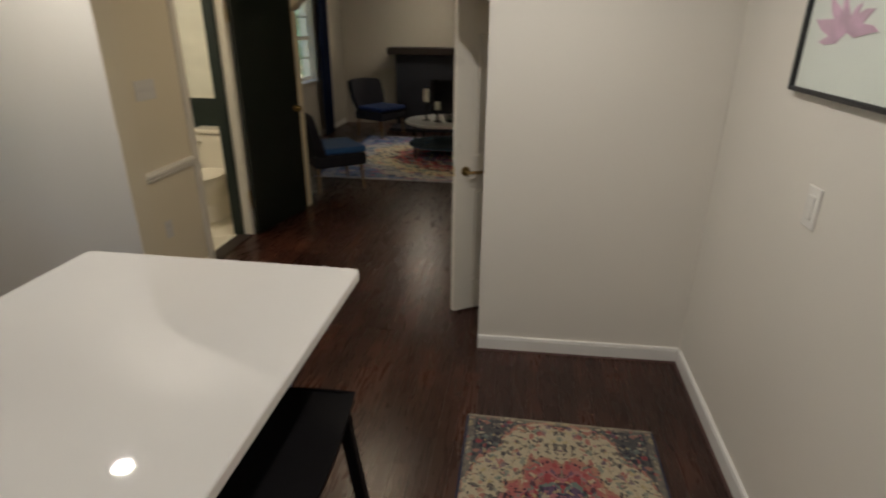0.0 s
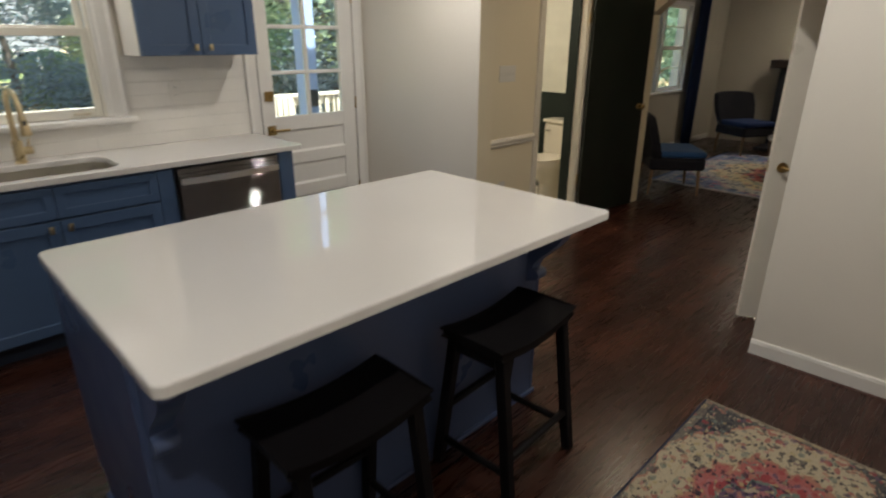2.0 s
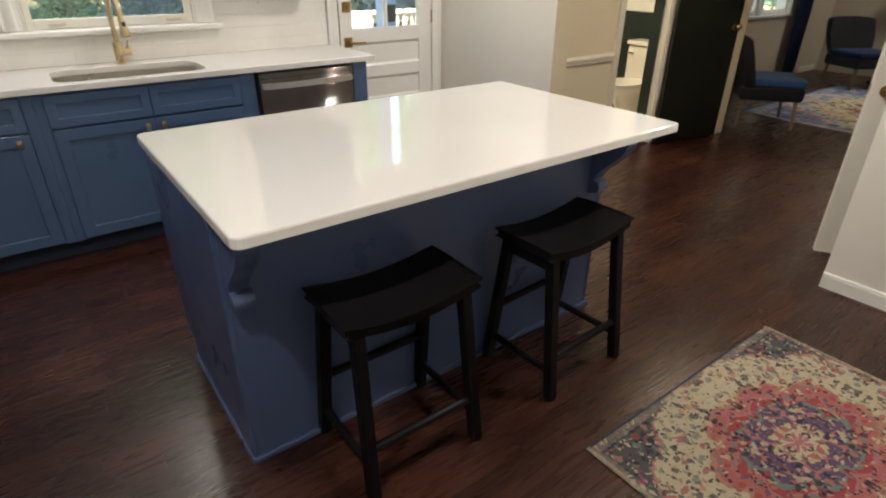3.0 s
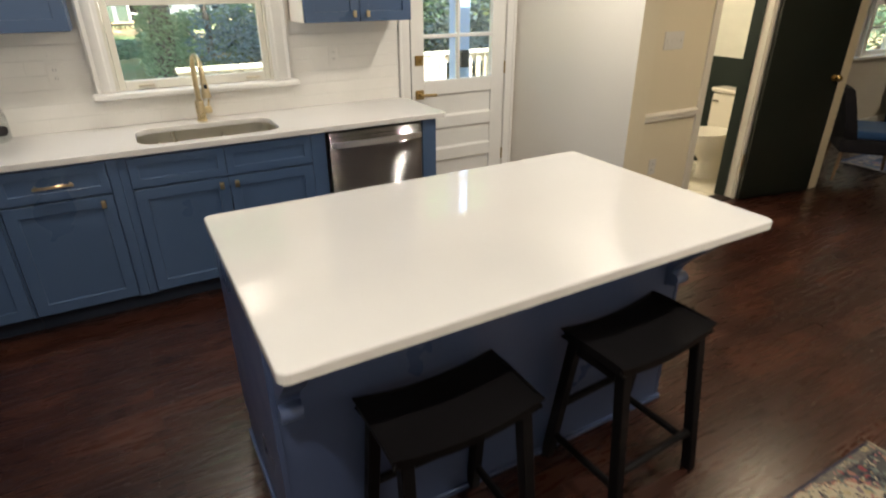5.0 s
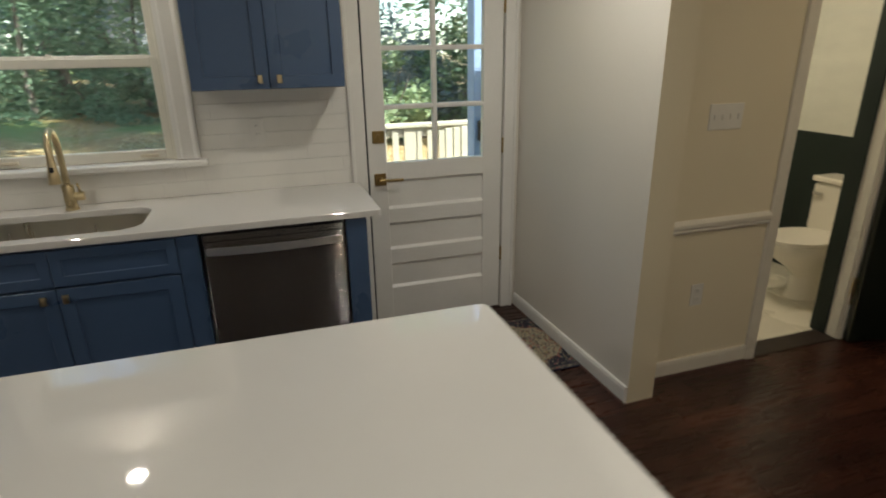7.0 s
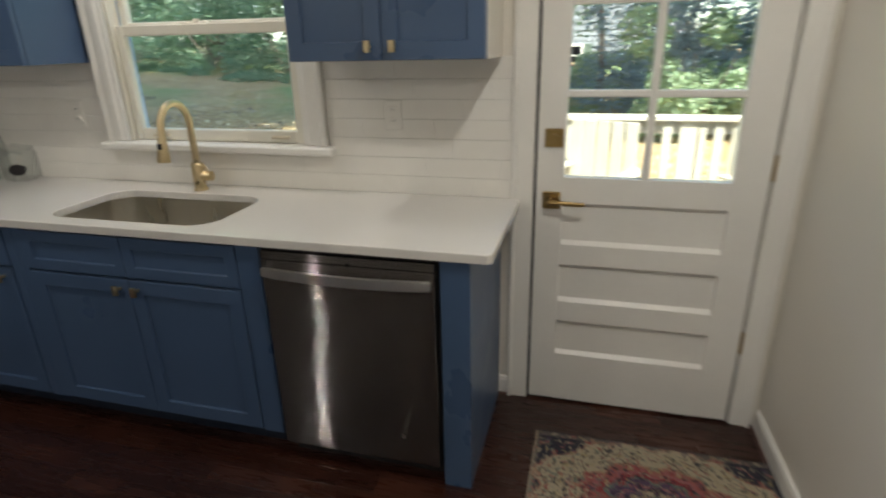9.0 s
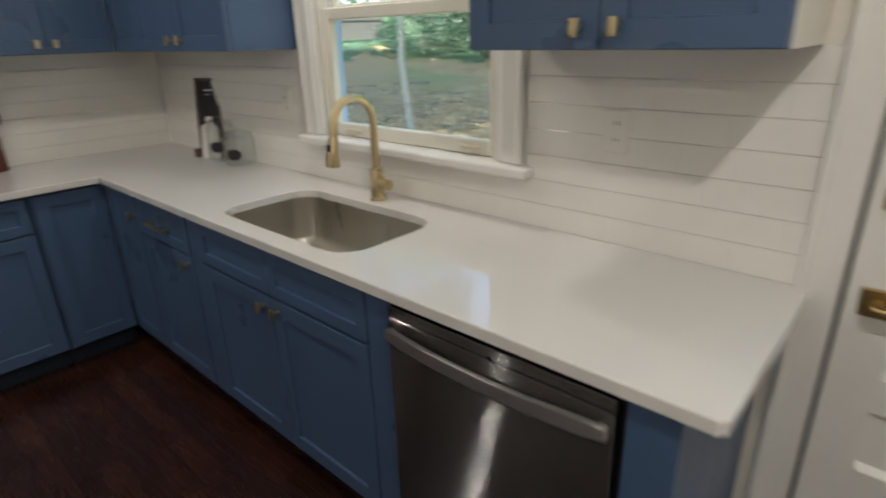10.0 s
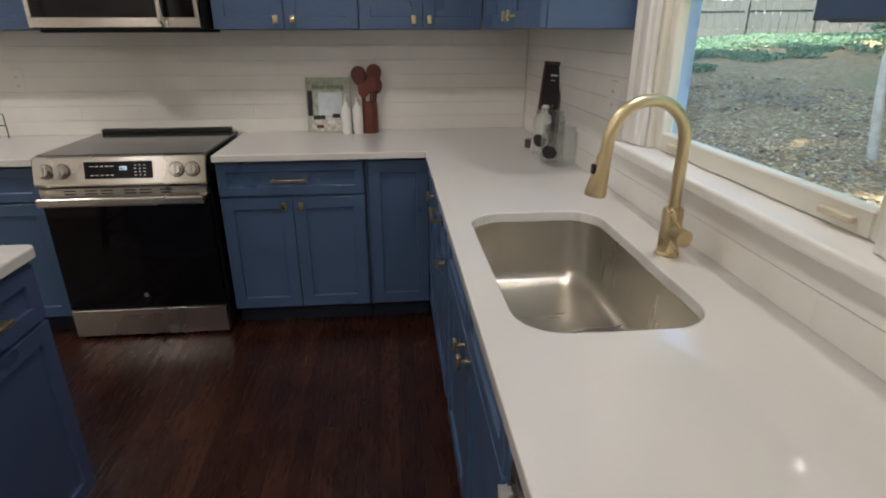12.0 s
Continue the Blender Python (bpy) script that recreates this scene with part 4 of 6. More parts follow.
part("cooktop", B((0.0, -0.615, 0.905, W, -0.015, 0.925), bevel=0.004, seg=2), COOKTOP, rg, "smooth dark glass cooktop")
part("rear_vent", B((0.03, -0.632, 0.925, W - 0.03, -0.590, 0.948), bevel=0.004), BLACK, rg)
bm = prism(bmesh.new(), [(-0.016, 0.924), (0.010, 0.918), (0.040, 0.800), (0.036, 0.790), (-0.016, 0.790)], 0, -0.002, W + 0.002)
bmesh.ops.bevel(bm, geom=bm.edges[:], offset=0.003, segments=2, affect="EDGES")
panel = part("control_panel", bm, STEELX, rg)


def on_panel(x, h, lift):
    """A place on the sloped control panel: h from 0 (bottom) to 1 (top)."""
    n = Vector((0, 0.118, 0.030)).normalized()
    return Vector((x, 0.040 - 0.030 * h, 0.800 + 0.118 * h)) + n * lift


tilt = math.degrees(math.atan2(0.030, 0.118))
d = part("display", B((-0.148, -0.0015, -0.038, 0.148, 0.0015, 0.038), bevel=0.001), BLACKGLASS, panel)
d.matrix_basis = Matrix.Translation(on_panel(0.378, 0.52, 0.0015)) @ pose(0, 0, 0, tilt)
for x in (0.055, 0.125, W - 0.125, W - 0.055):
    bm = cyl(bmesh.new(), (0, 0, 0), (0, 0.008, 0), 0.030, seg=28)
    cyl(bm, (0, 0.008, 0), (0, 0.030, 0), 0.026, 0.023, seg=28)
    box(bm, -0.006, 0.028, -0.024, 0.006, 0.036, 0.024, bevel=0.002)
    k = part("knob", bm, STEELX, panel)
    part("skirt", cyl(bmesh.new(), (0, 0.0005, 0), (0, 0.003, 0), 0.034, seg=28), BLACK, k)
    k.matrix_basis = Matrix.Translation(on_panel(x, 0.5, 0.0)) @ pose(0, 0, 0, tilt)


def word(name, text, size, m, material, parent=None, align="CENTER"):
    """Flat lettering as a thin mesh."""
    cu = bpy.data.curves.new(name, "FONT")
    cu.body, cu.size, cu.align_x, cu.align_y, cu.extrude = text, size, align, "CENTER", 0.0004
    tmp = bpy.data.objects.new(name, cu)
    me = bpy.data.meshes.new_from_object(tmp)
    bpy.data.objects.remove(tmp)
    me.materials.clear()
    me.materials.append(material)
    ob = new(name, me)
    ob.parent = parent
    ob.matrix_basis = m
    return ob


dm = d.matrix_basis
word("digits", "153", 0.024, dm @ Matrix.Translation((-0.02, 0.0028, 0.008)) @ pose(0, 0, 0, 90, 0, 180), DISPLAY, panel)
bm = bmesh.new()
for i in range(3):
    for j in range(4):
        box(bm, -0.078 - 0.020 * i, 0.0016, -0.026 + 0.015 * j, -0.070 - 0.020 * i, 0.0022, -0.023 + 0.015 * j)
for i in range(5):
    box(bm, 0.020 + 0.022 * i, 0.0016, 0.016, 0.034 + 0.022 * i, 0.0022, 0.019)
    box(bm, 0.020 + 0.022 * i, 0.0016, -0.024, 0.034 + 0.022 * i, 0.0022, -0.021)
kk = tagged(part("key_marks", bm, PAPER, panel), kind="stuff")
kk.matrix_basis = dm
od = part("oven_door", B((0.004, -0.012, 0.166, W - 0.004, 0.028, 0.735), bevel=0.004, seg=2), BLACKGLASS, rg, "black glass oven door")
part("door_top_trim", B((0.004, -0.012, 0.737, W - 0.004, 0.030, 0.782), bevel=0.003), STEELX, od)
bm = bmesh.new()
for i, x in enumerate((0.16, 0.25, 0.32, 0.42, 0.49, 0.58)):
    for z in (0.752, 0.766):
        box(bm, x, 0.029, z, x + 0.052, 0.0312, z + 0.006)
tagged(part("vent_slots", bm, BLACK, od), kind="stuff")
bm = bmesh.new()
box(bm, 0.010, 0.062, 0.708, W - 0.010, 0.086, 0.748, bevel=0.008, seg=3)
for x in (0.012, W - 0.042):
    box(bm, x, 0.020, 0.714, x + 0.030, 0.075, 0.742, bevel=0.004)
part("handle", bm, STEELX, od, "thick brushed steel bar handle")
part("badge", B((W / 2 - 0.010, 0.028, 0.225, W / 2 + 0.010, 0.0295, 0.245), bevel=0.0005), STEELX, od)
part("drawer", B((0.004, -0.012, 0.018, W - 0.004, 0.030, 0.160), bevel=0.004, seg=2), STEELX, rg, "brushed steel warming drawer")

# microwave above the range
mw = thing("microwave", "stainless steel over-range microwave with a black window", "microwave", (-0.478, 0.165, 0))
part("body", B((0.0, -0.40, 1.455, W, -0.02, 1.857)), BLACK, mw)
bm = B((0.0, -0.02, 1.462, W, 0.012, 1.505), (0.0, -0.02, 1.505, 0.020, 0.012, 1.857), (W - 0.02, -0.02, 1.505, W, 0.012, 1.857), (0.02, -0.02, 1.815, W - 0.02, 0.012, 1.857), bevel=0.002)
mdoor = part("door", bm, STEELX, mw)
part("glass", B((0.018, -0.015, 1.503, W - 0.018, 0.006, 1.817)), BLACKGLASS, mdoor)
part("handle", tube(bmesh.new(), [(0.160, 0.010, 1.470), (0.160, 0.048, 1.490), (0.160, 0.052, 1.65), (0.160, 0.048, 1.81), (0.160, 0.010, 1.83)], 0.012), STEELX, mdoor)
part("vent", B((0.02, -0.38, 1.440, W - 0.02, -0.03, 1.4545), bevel=0.003), SHADOWGAP, mw)

# ---- island ----
isl = thing("kitchen_island", "blue painted kitchen island with scrolled corbels", "island", (0, 0, 0))
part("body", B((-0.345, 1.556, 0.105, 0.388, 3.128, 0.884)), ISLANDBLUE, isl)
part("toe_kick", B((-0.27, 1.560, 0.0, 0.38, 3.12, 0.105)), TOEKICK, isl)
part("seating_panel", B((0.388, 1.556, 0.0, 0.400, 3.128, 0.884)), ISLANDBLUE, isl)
for ya in (1.544, 3.128):
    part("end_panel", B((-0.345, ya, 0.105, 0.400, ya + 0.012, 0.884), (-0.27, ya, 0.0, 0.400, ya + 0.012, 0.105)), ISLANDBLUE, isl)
bm = B((0.400, 1.53, 0.0, 0.413, 3.153, 0.022), (-0.27, 1.531, 0.0, 0.400, 1.544, 0.022), (-0.27, 3.140, 0.0, 0.400, 3.153, 0.022), bevel=0.004, seg=2)
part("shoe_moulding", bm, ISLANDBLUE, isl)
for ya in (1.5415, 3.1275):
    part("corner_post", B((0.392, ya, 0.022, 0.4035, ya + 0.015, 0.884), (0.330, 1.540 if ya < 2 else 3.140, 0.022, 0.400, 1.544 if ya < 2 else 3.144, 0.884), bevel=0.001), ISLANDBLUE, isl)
for yc in (1.585, 3.085):
    prof = [(0.400, 0.884), (0.585, 0.884), (0.585, 0.858), (0.572, 0.852)]
    prof += [(0.424 + 0.140 * (0.5 + 0.5 * math.cos(math.pi * t)) ** 0.8, 0.845 - 0.190 * t) for t in (k / 12 for k in range(13))]
    prof += [(0.436 + 0.022 * math.sin(a), 0.628 + 0.024 * math.cos(a)) for a in (radians(20 + 20 * k) for k in range(8))] + [(0.418, 0.598), (0.400, 0.590)]
    bm = prism(bmesh.new(), prof, 1, yc - 0.030, yc + 0.030)
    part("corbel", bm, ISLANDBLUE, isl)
span = (3.128 - 1.556) / 3
for i in range(3):
    ya = 1.558 + span * i
    for z0, z1 in ((0.712, 0.868), (0.115, 0.700)):
        bm = shaker(0, z0, span - 0.006, z1, 0.0, 0.05)
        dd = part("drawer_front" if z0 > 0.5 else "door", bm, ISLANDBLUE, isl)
        dd.matrix_basis = pose(-0.366, ya + span - 0.006, 0, 0, 0, -90)
        if z0 > 0.5:
            pull(dd, span / 2, 0.787)
        else:
            knob(dd, 0.05, 0.655)

# ---- stools ----
stool = thing("bar_stool", "black wooden saddle-seat counter stool at the island", "stool", (0.575, 1.985, 0), group="stools at the island")
bm = bmesh.new()
NX, NY = 8, 16
sx, sy = 0.128, 0.228
top = [[None] * (NY + 1) for _ in range(NX + 1)]
bot = [[None] * (NY + 1) for _ in range(NX + 1)]
for i in range(NX + 1):
    for j in range(NY + 1):
        u, v = 2 * i / NX - 1, 2 * j / NY - 1
        z = 0.585 + 0.028 * v * v - 0.004 * u * u
        top[i][j] = bm.verts.new((u * sx, v * sy, z))
        bot[i][j] = bm.verts.new((u * (sx - 0.003), v * (sy - 0.003), z - 0.034 - 0.006 * (1 - v * v)))
for i in range(NX):
    for j in range(NY):
        bm.faces.new([top[i][j], top[i + 1][j], top[i + 1][j + 1], top[i][j + 1]]).smooth = True
        bm.faces.new([bot[i][j], bot[i][j + 1], bot[i + 1][j + 1], bot[i + 1][j]]).smooth = True
loop = [(i, 0) for i in range(NX)] + [(NX, j) for j in range(NY)] + [(i, NY) for i in range(NX, 0, -1)] + [(0, j) for j in range(NY, 0, -1)]
for (a, b), (c, e) in zip(loop, loop[1:] + loop[:1]):
    bm.faces.new([top[a][b], top[c][e], bot[c][e], bot[a][b]])
bm.normal_update()
rim = [e for e in bm.edges if len(e.link_faces) == 2 and e.calc_face_angle() > 1.0 and e.verts[0].co.z > 0.56]
bmesh.ops.bevel(bm, geom=rim, offset=0.006, segments=2, affect="EDGES")
part("seat", bm, BLACKWOOD, stool)
feet = {}
for a in (-1, 1):
    for b in (-1, 1):
        p, q = Vector((a * 0.168, b * 0.200, 0.0)), Vector((a * 0.100, b * 0.185, 0.575))
        bm = bmesh.new()
        h = 0.019
        vs = [[bm.verts.new(c + Vector((dx * h, dy * h, 0))) for dx, dy in ((-1, -1), (1, -1), (1, 1), (-1, 1))] for c in (p, q)]
        bm.faces.new(vs[0][::-1])
        bm.faces.new(vs[1])
        for k in range(4):
            bm.faces.new([vs[0][k], vs[0][(k + 1) % 4], vs[1][(k + 1) % 4], vs[1][k]])
        bmesh.ops.bevel(bm, geom=bm.edges[:], offset=0.003, segments=1, affect="EDGES")
        part("leg", bm, BLACKWOOD, stool)
        feet[a, b] = (p, q)


def along(a, b, z):
    p, q = feet[a, b]
    return p + (q - p) * (z / 0.575)


for (a, b), (c, e), z in (((-1, -1), (-1, 1), 0.26), ((1, -1), (1, 1), 0.17), ((-1, -1), (1, -1), 0.115), ((-1, 1), (1, 1), 0.115)):
    part("stretcher", tube(bmesh.new(), [along(a, b, z), along(c, e, z)], 0.0145, 8), BLACKWOOD, stool)
for b in (-1, 1):
    p, q = along(-1, b, 0.535), along(1, b, 0.535)
    part("apron", B((p.x, p.y - 0.009, 0.515, q.x, p.y + 0.009, 0.558)), BLACKWOOD, stool)
copy_thing(stool, pose(0.580, 2.725, 0, 0, 0, 3))


# ---- rugs ----
def rug(name, at, hw, hl, material, label, rz=0.0):
    bm = bmesh.new()
    box(bm, -hw, -hl, 0.0, hw, hl, 0.010, bevel=0.004)
    ob = part(name, bm, material)
    ob.matrix_basis = pose(*at, 0, 0, rz)
    return tagged(ob, label, "rug")


rug("rug", (1.420, 3.055, 0.0), 0.415, 0.605, rug_weave("rug_weave", 0.415, 0.605, bright=0.85), "faded cream, red and violet medallion rug on the floor")
rug("rug", (-1.575, 3.73, 0.0), 0.305, 0.445, rug_weave("door_rug_weave", 0.305, 0.445, bright=0.78, corners=(0.055, 0.055, 0.07)), "small faded cream and red medallion rug at the back door")

# ---- east wall: picture and switch ----
pic = thing("framed_picture", "black framed print with a pink and violet brush drawing", "picture", (XE, 3.31, 1.50))
w, hh, t = 0.345, 0.62, 0.014
part("picture_frame", B((-0.028, w - t, 0, 0, w, hh), (-0.028, -w, 0, 0, -w + t, hh), (-0.028, -w + t, 0, 0, w - t, t), (-0.028, -w + t, hh - t, 0, w - t, hh), bevel=0.002), BLACK, pic)
part("mat_board", B((-0.012, -w + t, t, -0.002, w - t, hh - t)), PAPER, pic)
bm = bmesh.new()
for k, (a, ln, wd) in enumerate(((8, 0.20, 0.030), (34, 0.17, 0.026), (62, 0.12, 0.022), (-14, 0.15, 0.020), (150, 0.13, 0.024), (176, 0.16, 0.020), (118, 0.09, 0.018))):
    d, e = (math.cos(radians(a)), math.sin(radians(a))), (-math.sin(radians(a)), math.cos(radians(a)))
    pts = [(0, 0), (ln * 0.35, -wd), (ln * 0.75, -wd * 0.6), (ln, 0.006), (ln * 0.7, wd * 0.5), (ln * 0.3, wd * 0.9)]
    prism(bm, [(0.09 + u * d[0] + v * e[0], 0.185 + u * d[1] + v * e[1]) for u, v in pts], 0, -0.0135 - 0.0003 * k, -0.0121)
part("brush_drawing", bm, mat("pink_ink", (0.60, 0.36, 0.50), 0.7, var=0.35, scale=18), pic)
part("picture_glass", B((-0.020, -w + t, t, -0.018, w - t, hh - t)), GLASS, pic).visible_shadow = False


def plate(name, label, at, rz, w, h, keys):
    """Wall plate with rockers or sockets; local -y faces the room."""
    p = thing(name, label, "switch" if "switch" in name else "outlet", at, rz)
    out = "outlet" in name
    face = 0.003 if out else 0.007
    part("cover_plate", B((-w / 2, -face, -h / 2, w / 2, 0, h / 2), bevel=0.0025 if out else 0.003, seg=2), TILE, p)
    for kx, kz, kw, kh in keys:
        part("rocker" if "switch" in name else "socket", B((kx - kw / 2, -face - (0.0015 if out else 0.0045), kz - kh / 2, kx + kw / 2, -face + 0.0005, kz + kh / 2), bevel=0.001 if out else 0.002), TILE, p)
        if "outlet" in name:
            part("slots", B((kx - 0.007, -face - 0.0022, kz - 0.005, kx - 0.005, -face - 0.001, kz + 0.006), (kx + 0.005, -face - 0.0022, kz - 0.005, kx + 0.007, -face - 0.001, kz + 0.006)), BLACK, p)
    return p


plate("light_switch", "white wall light switch plate", (XE, 3.348, 1.178), -90, 0.078, 0.130, [(0, 0.0, 0.034, 0.075)])
plate("light_switch", "white multi-gang switch plate on the hall wall", (HX, 4.66, 1.31), 90, 0.185, 0.115, [(-0.066, 0, 0.01, 0.024), (-0.022, 0, 0.01, 0.024), (0.022, 0, 0.01, 0.024), (0.066, 0, 0.01, 0.024)])
plate("outlet", "white wall outlet low on the hall wall", (HX, 4.645, 0.44), 90, 0.072, 0.115, [(0, 0.022, 0.032, 0.028), (0, -0.022, 0.032, 0.028)])
plate("outlet", "white wall outlet in the tiled backsplash", (XW + 0.008, 2.652, 1.235), 90, 0.072, 0.115, [(0, 0.022, 0.032, 0.028), (0, -0.022, 0.032, 0.028)])
plate("outlet", "white wall outlet in the tiled backsplash", (XW + 0.008, 1.085, 1.225), 90, 0.072, 0.115, [(0, 0.022, 0.032, 0.028), (0, -0.022, 0.032, 0.028)])
plate("outlet", "white wall outlet in the tiled backsplash", (0.62, YS + 0.008, 1.20), 180, 0.072, 0.115, [(0, 0.022, 0.032, 0.028), (0, -0.022, 0.032, 0.028)])


# ---- ceiling lights ----
def downlight(x, y, watts, z=CEILZ):
    d = thing("downlight", "round white recessed ceiling light, lit", "ceiling light", (x, y, z), group="recessed ceiling lights")
    part("trim_ring", lathe(bmesh.new(), [(0.050, -0.002), (0.086, -0.002), (0.088, -0.006), (0.056, -0.012), (0.050, -0.002)]), TRIM, d)
    part("diffuser", lathe(bmesh.new(), [(0, -0.003), (0.0495, -0.003)]), LENS, d)
    ceiling_lamp(x, y, z - 0.012, watts)


for x, y, w in ((-1.925, 1.79, 1.0), (-0.90, 3.665, 2.6), (1.15, 3.3, 2.75), (1.15, 1.0, 2.7), (-0.98, 1.0, 1.25)):
    downlight(x, y, w)

# ---- counter things ----
book = thing("book", "cookbook with a garden table cover leaning on the backsplash", "book", (-0.992, -0.183, TOP), 180)
lean = pose(0, 0, 0, -8)
bm = B((-0.120, -0.010, 0, 0.120, 0.010, 0.296), bevel=0.001)
c = part("cover", bm, mat("book_cover", (0.42, 0.44, 0.36), 0.35, var=0.4, scale=30), book)
c.matrix_basis = lean
for nm, bx, m in (("pages", (-0.117, -0.0085, 0.003, 0.1185, 0.0085, 0.2985), PAPER),):
    part(nm, B(bx), m, book).matrix_basis = lean
art = [("table_cloth", (-0.095, -0.0112, 0.005, 0.085, -0.0104, 0.085), mat("pale_cloth", (0.58, 0.54, 0.49), 0.5, var=0.6, scale=45)),
       ("sky_patch", (-0.055, -0.0112, 0.090, 0.075, -0.0104, 0.215), mat("pale_blue", (0.62, 0.68, 0.70), 0.5, var=0.15, scale=20)),
       ("leaf_band", (-0.118, -0.0112, 0.225, 0.118, -0.0104, 0.292), mat("printed_green", (0.36, 0.40, 0.30), 0.5, var=0.35, scale=40)),
       ("shadow_chair", (0.078, -0.0116, 0.03, 0.108, -0.0108, 0.12), BLACK),
       ("dishes", (-0.085, -0.0118, 0.070, -0.020, -0.0110, 0.092), BLACK), ("dishes", (-0.010, -0.0118, 0.045, 0.030, -0.0110, 0.062), WHITEGLAZE), ("dishes", (-0.070, -0.0118, 0.022, -0.030, -0.0110, 0.040), WOODRED), ("dishes", (0.020, -0.0118, 0.078, 0.062, -0.0110, 0.100), CHALK),
       ("trunk", (-0.112, -0.0116, 0.09, -0.085, -0.0108, 0.225), CHALK)]
for nm, bx, m in art:
    part("cover_print", B(bx), m, c)
word("title", "Entertaining", 0.036, Matrix.Translation((0.0, -0.0114, 0.245)) @ pose(0, 0, 0, 90, 0, 0), CHALK, c)


def bottle(at, label):
    b = thing("bottle", label, "bottle", at, group="white cruet bottles")
    part("body", lathe(bmesh.new(), [(0, 0), (0.026, 0), (0.028, 0.004), (0.028, 0.120), (0.022, 0.140), (0.012, 0.155), (0.0115, 0.172), (0, 0.172)]), WHITEGLAZE, b)
    part("stopper", lathe(bmesh.new(), [(0.009, 0.172), (0.009, 0.182), (0.004, 0.190), (0.0035, 0.208), (0, 0.209)], 12), STEEL, b)


bottle((-1.092, -0.130, TOP), "white ceramic cruet bottle with a metal pourer")
bottle((-1.155, -0.128, TOP), "white ceramic cruet bottle with a metal pourer")

crock = thing("utensil_crock", "red-brown wooden crock for kitchen utensils", "crock", (-1.222, -0.150, TOP))
part("cup", lathe(bmesh.new(), [(0, 0), (0.042, 0), (0.044, 0.004), (0.041, 0.165), (0.036, 0.165), (0.036, 0.02), (0, 0.02)]), WOODRED, crock)


def utensil(name, dx, dy, lean_x, lean_y, length, kind, label):
    u = thing(name, label, "utensil", (-1.222 + dx, -0.150 + dy, TOP + 0.022), group="wooden utensils")
    bm = bmesh.new()
    tip = Vector((lean_x, lean_y, 1)).normalized()
    tube(bm, [tip * (length * t) for t in (0, 0.4, 0.72)], [0.007, 0.0055, 0.006], 10)
    part("handle", bm, WOODRED, u)
    bm = bmesh.new()
    side = Vector((1, 0, -lean_x)).normalized()
    nrm = tip.cross(side)
    c = tip * (length * 0.84)
    out = []
    for i in range(20):
        a = 2 * math.pi * i / 20
        wx = (0.031 if kind == "spoon" else 0.040) * math.cos(a) * (1.0 if kind == "spoon" else 1.0 + 0.22 * math.sin(a))
        out.append(c + side * wx + tip * (length * 0.16 * math.sin(a)))
    f = [bm.verts.new(p - nrm * 0.004) for p in out]
    g = [bm.verts.new(p + nrm * 0.004) for p in out]
    bm.faces.new(f)
    bm.faces.new(g[::-1])
    for i in range(20):
        j = (i + 1) % 20
        bm.faces.new([f[i], f[j], g[j], g[i]])
    bmesh.ops.bevel(bm, geom=[e for e in bm.edges if e.is_boundary is False and e.calc_face_angle(0) > 1.0], offset=0.002, segments=1, affect="EDGES")
    part("blade", bm, WOODRED, u)


utensil("wooden_spatula", 0.015, -0.01, 0.14, -0.06, 0.335, "spatula", "red-brown wooden spatula standing in the crock")
utensil("wooden_spatula", -0.012, 0.005, -0.06, 0.03, 0.345, "spatula", "red-brown slotted wooden spatula standing in the crock")
utensil("wooden_spoon", -0.004, 0.015, -0.03, 0.10, 0.285, "spoon", "short red-brown wooden spoon standing in the crock")
utensil("wooden_spoon", 0.012, 0.012, 0.08, 0.10, 0.255, "spoon", "short red-brown wooden spoon standing in the crock")
utensil("wooden_spoon", -0.016, -0.008, -0.11, 0.02, 0.275, "spoon", "short red-brown wooden spoon standing in the crock")

sign = thing("chalkboard_sign", "narrow dark wood framed chalkboard leaning on the backsplash", "sign", (-2.062, 0.405, TOP), 116)
lean = pose(0, 0, 0, -7)
hw, hh = 0.074, 0.400
part("sign_frame", B((-hw, -0.010, 0, -hw + 0.014, 0.010, hh), (hw - 0.014, -0.010, 0, hw, 0.010, hh), (-hw + 0.014, -0.010, 0, hw - 0.014, 0.010, 0.014), (-hw + 0.014, -0.010, hh - 0.014, hw - 0.014, 0.010, hh), bevel=0.002), FRAMEWOOD, sign).matrix_basis = lean
part("board", B((-hw + 0.013, -0.002, 0.013, hw - 0.013, 0.008, hh - 0.013)), CHALK, sign).matrix_basis = lean
part("ledge", B((-hw - 0.002, -0.055, 0.0, hw + 0.002, -0.011, 0.042), bevel=0.003), FRAMEWOOD, sign)
part("chalk_marks", B((-0.022, -0.0032, 0.335, 0.024, -0.0021, 0.343), (-0.018, -0.0032, 0.315, 0.010, -0.0021, 0.318)), PAPER, sign).matrix_basis = lean
board = thing("cutting_board", "small white-washed paddle board leaning on the sign", "board", (-2.020, 0.462, TOP), 116)
out = [(-0.045, 0.0), (0.045, 0.0), (0.048, 0.01), (0.048, 0.150), (0.040, 0.168), (0.018, 0.178), (0.016, 0.205), (0.010, 0.214), (-0.010, 0.214), (-0.016, 0.205), (-0.018, 0.178), (-0.040, 0.168), (-0.048, 0.150), (-0.048, 0.01)]
part("paddle", prism(bmesh.new(), out, 1, -0.007, 0.007), WHITEWOOD, board).matrix_basis = pose(0, 0, 0, -9)


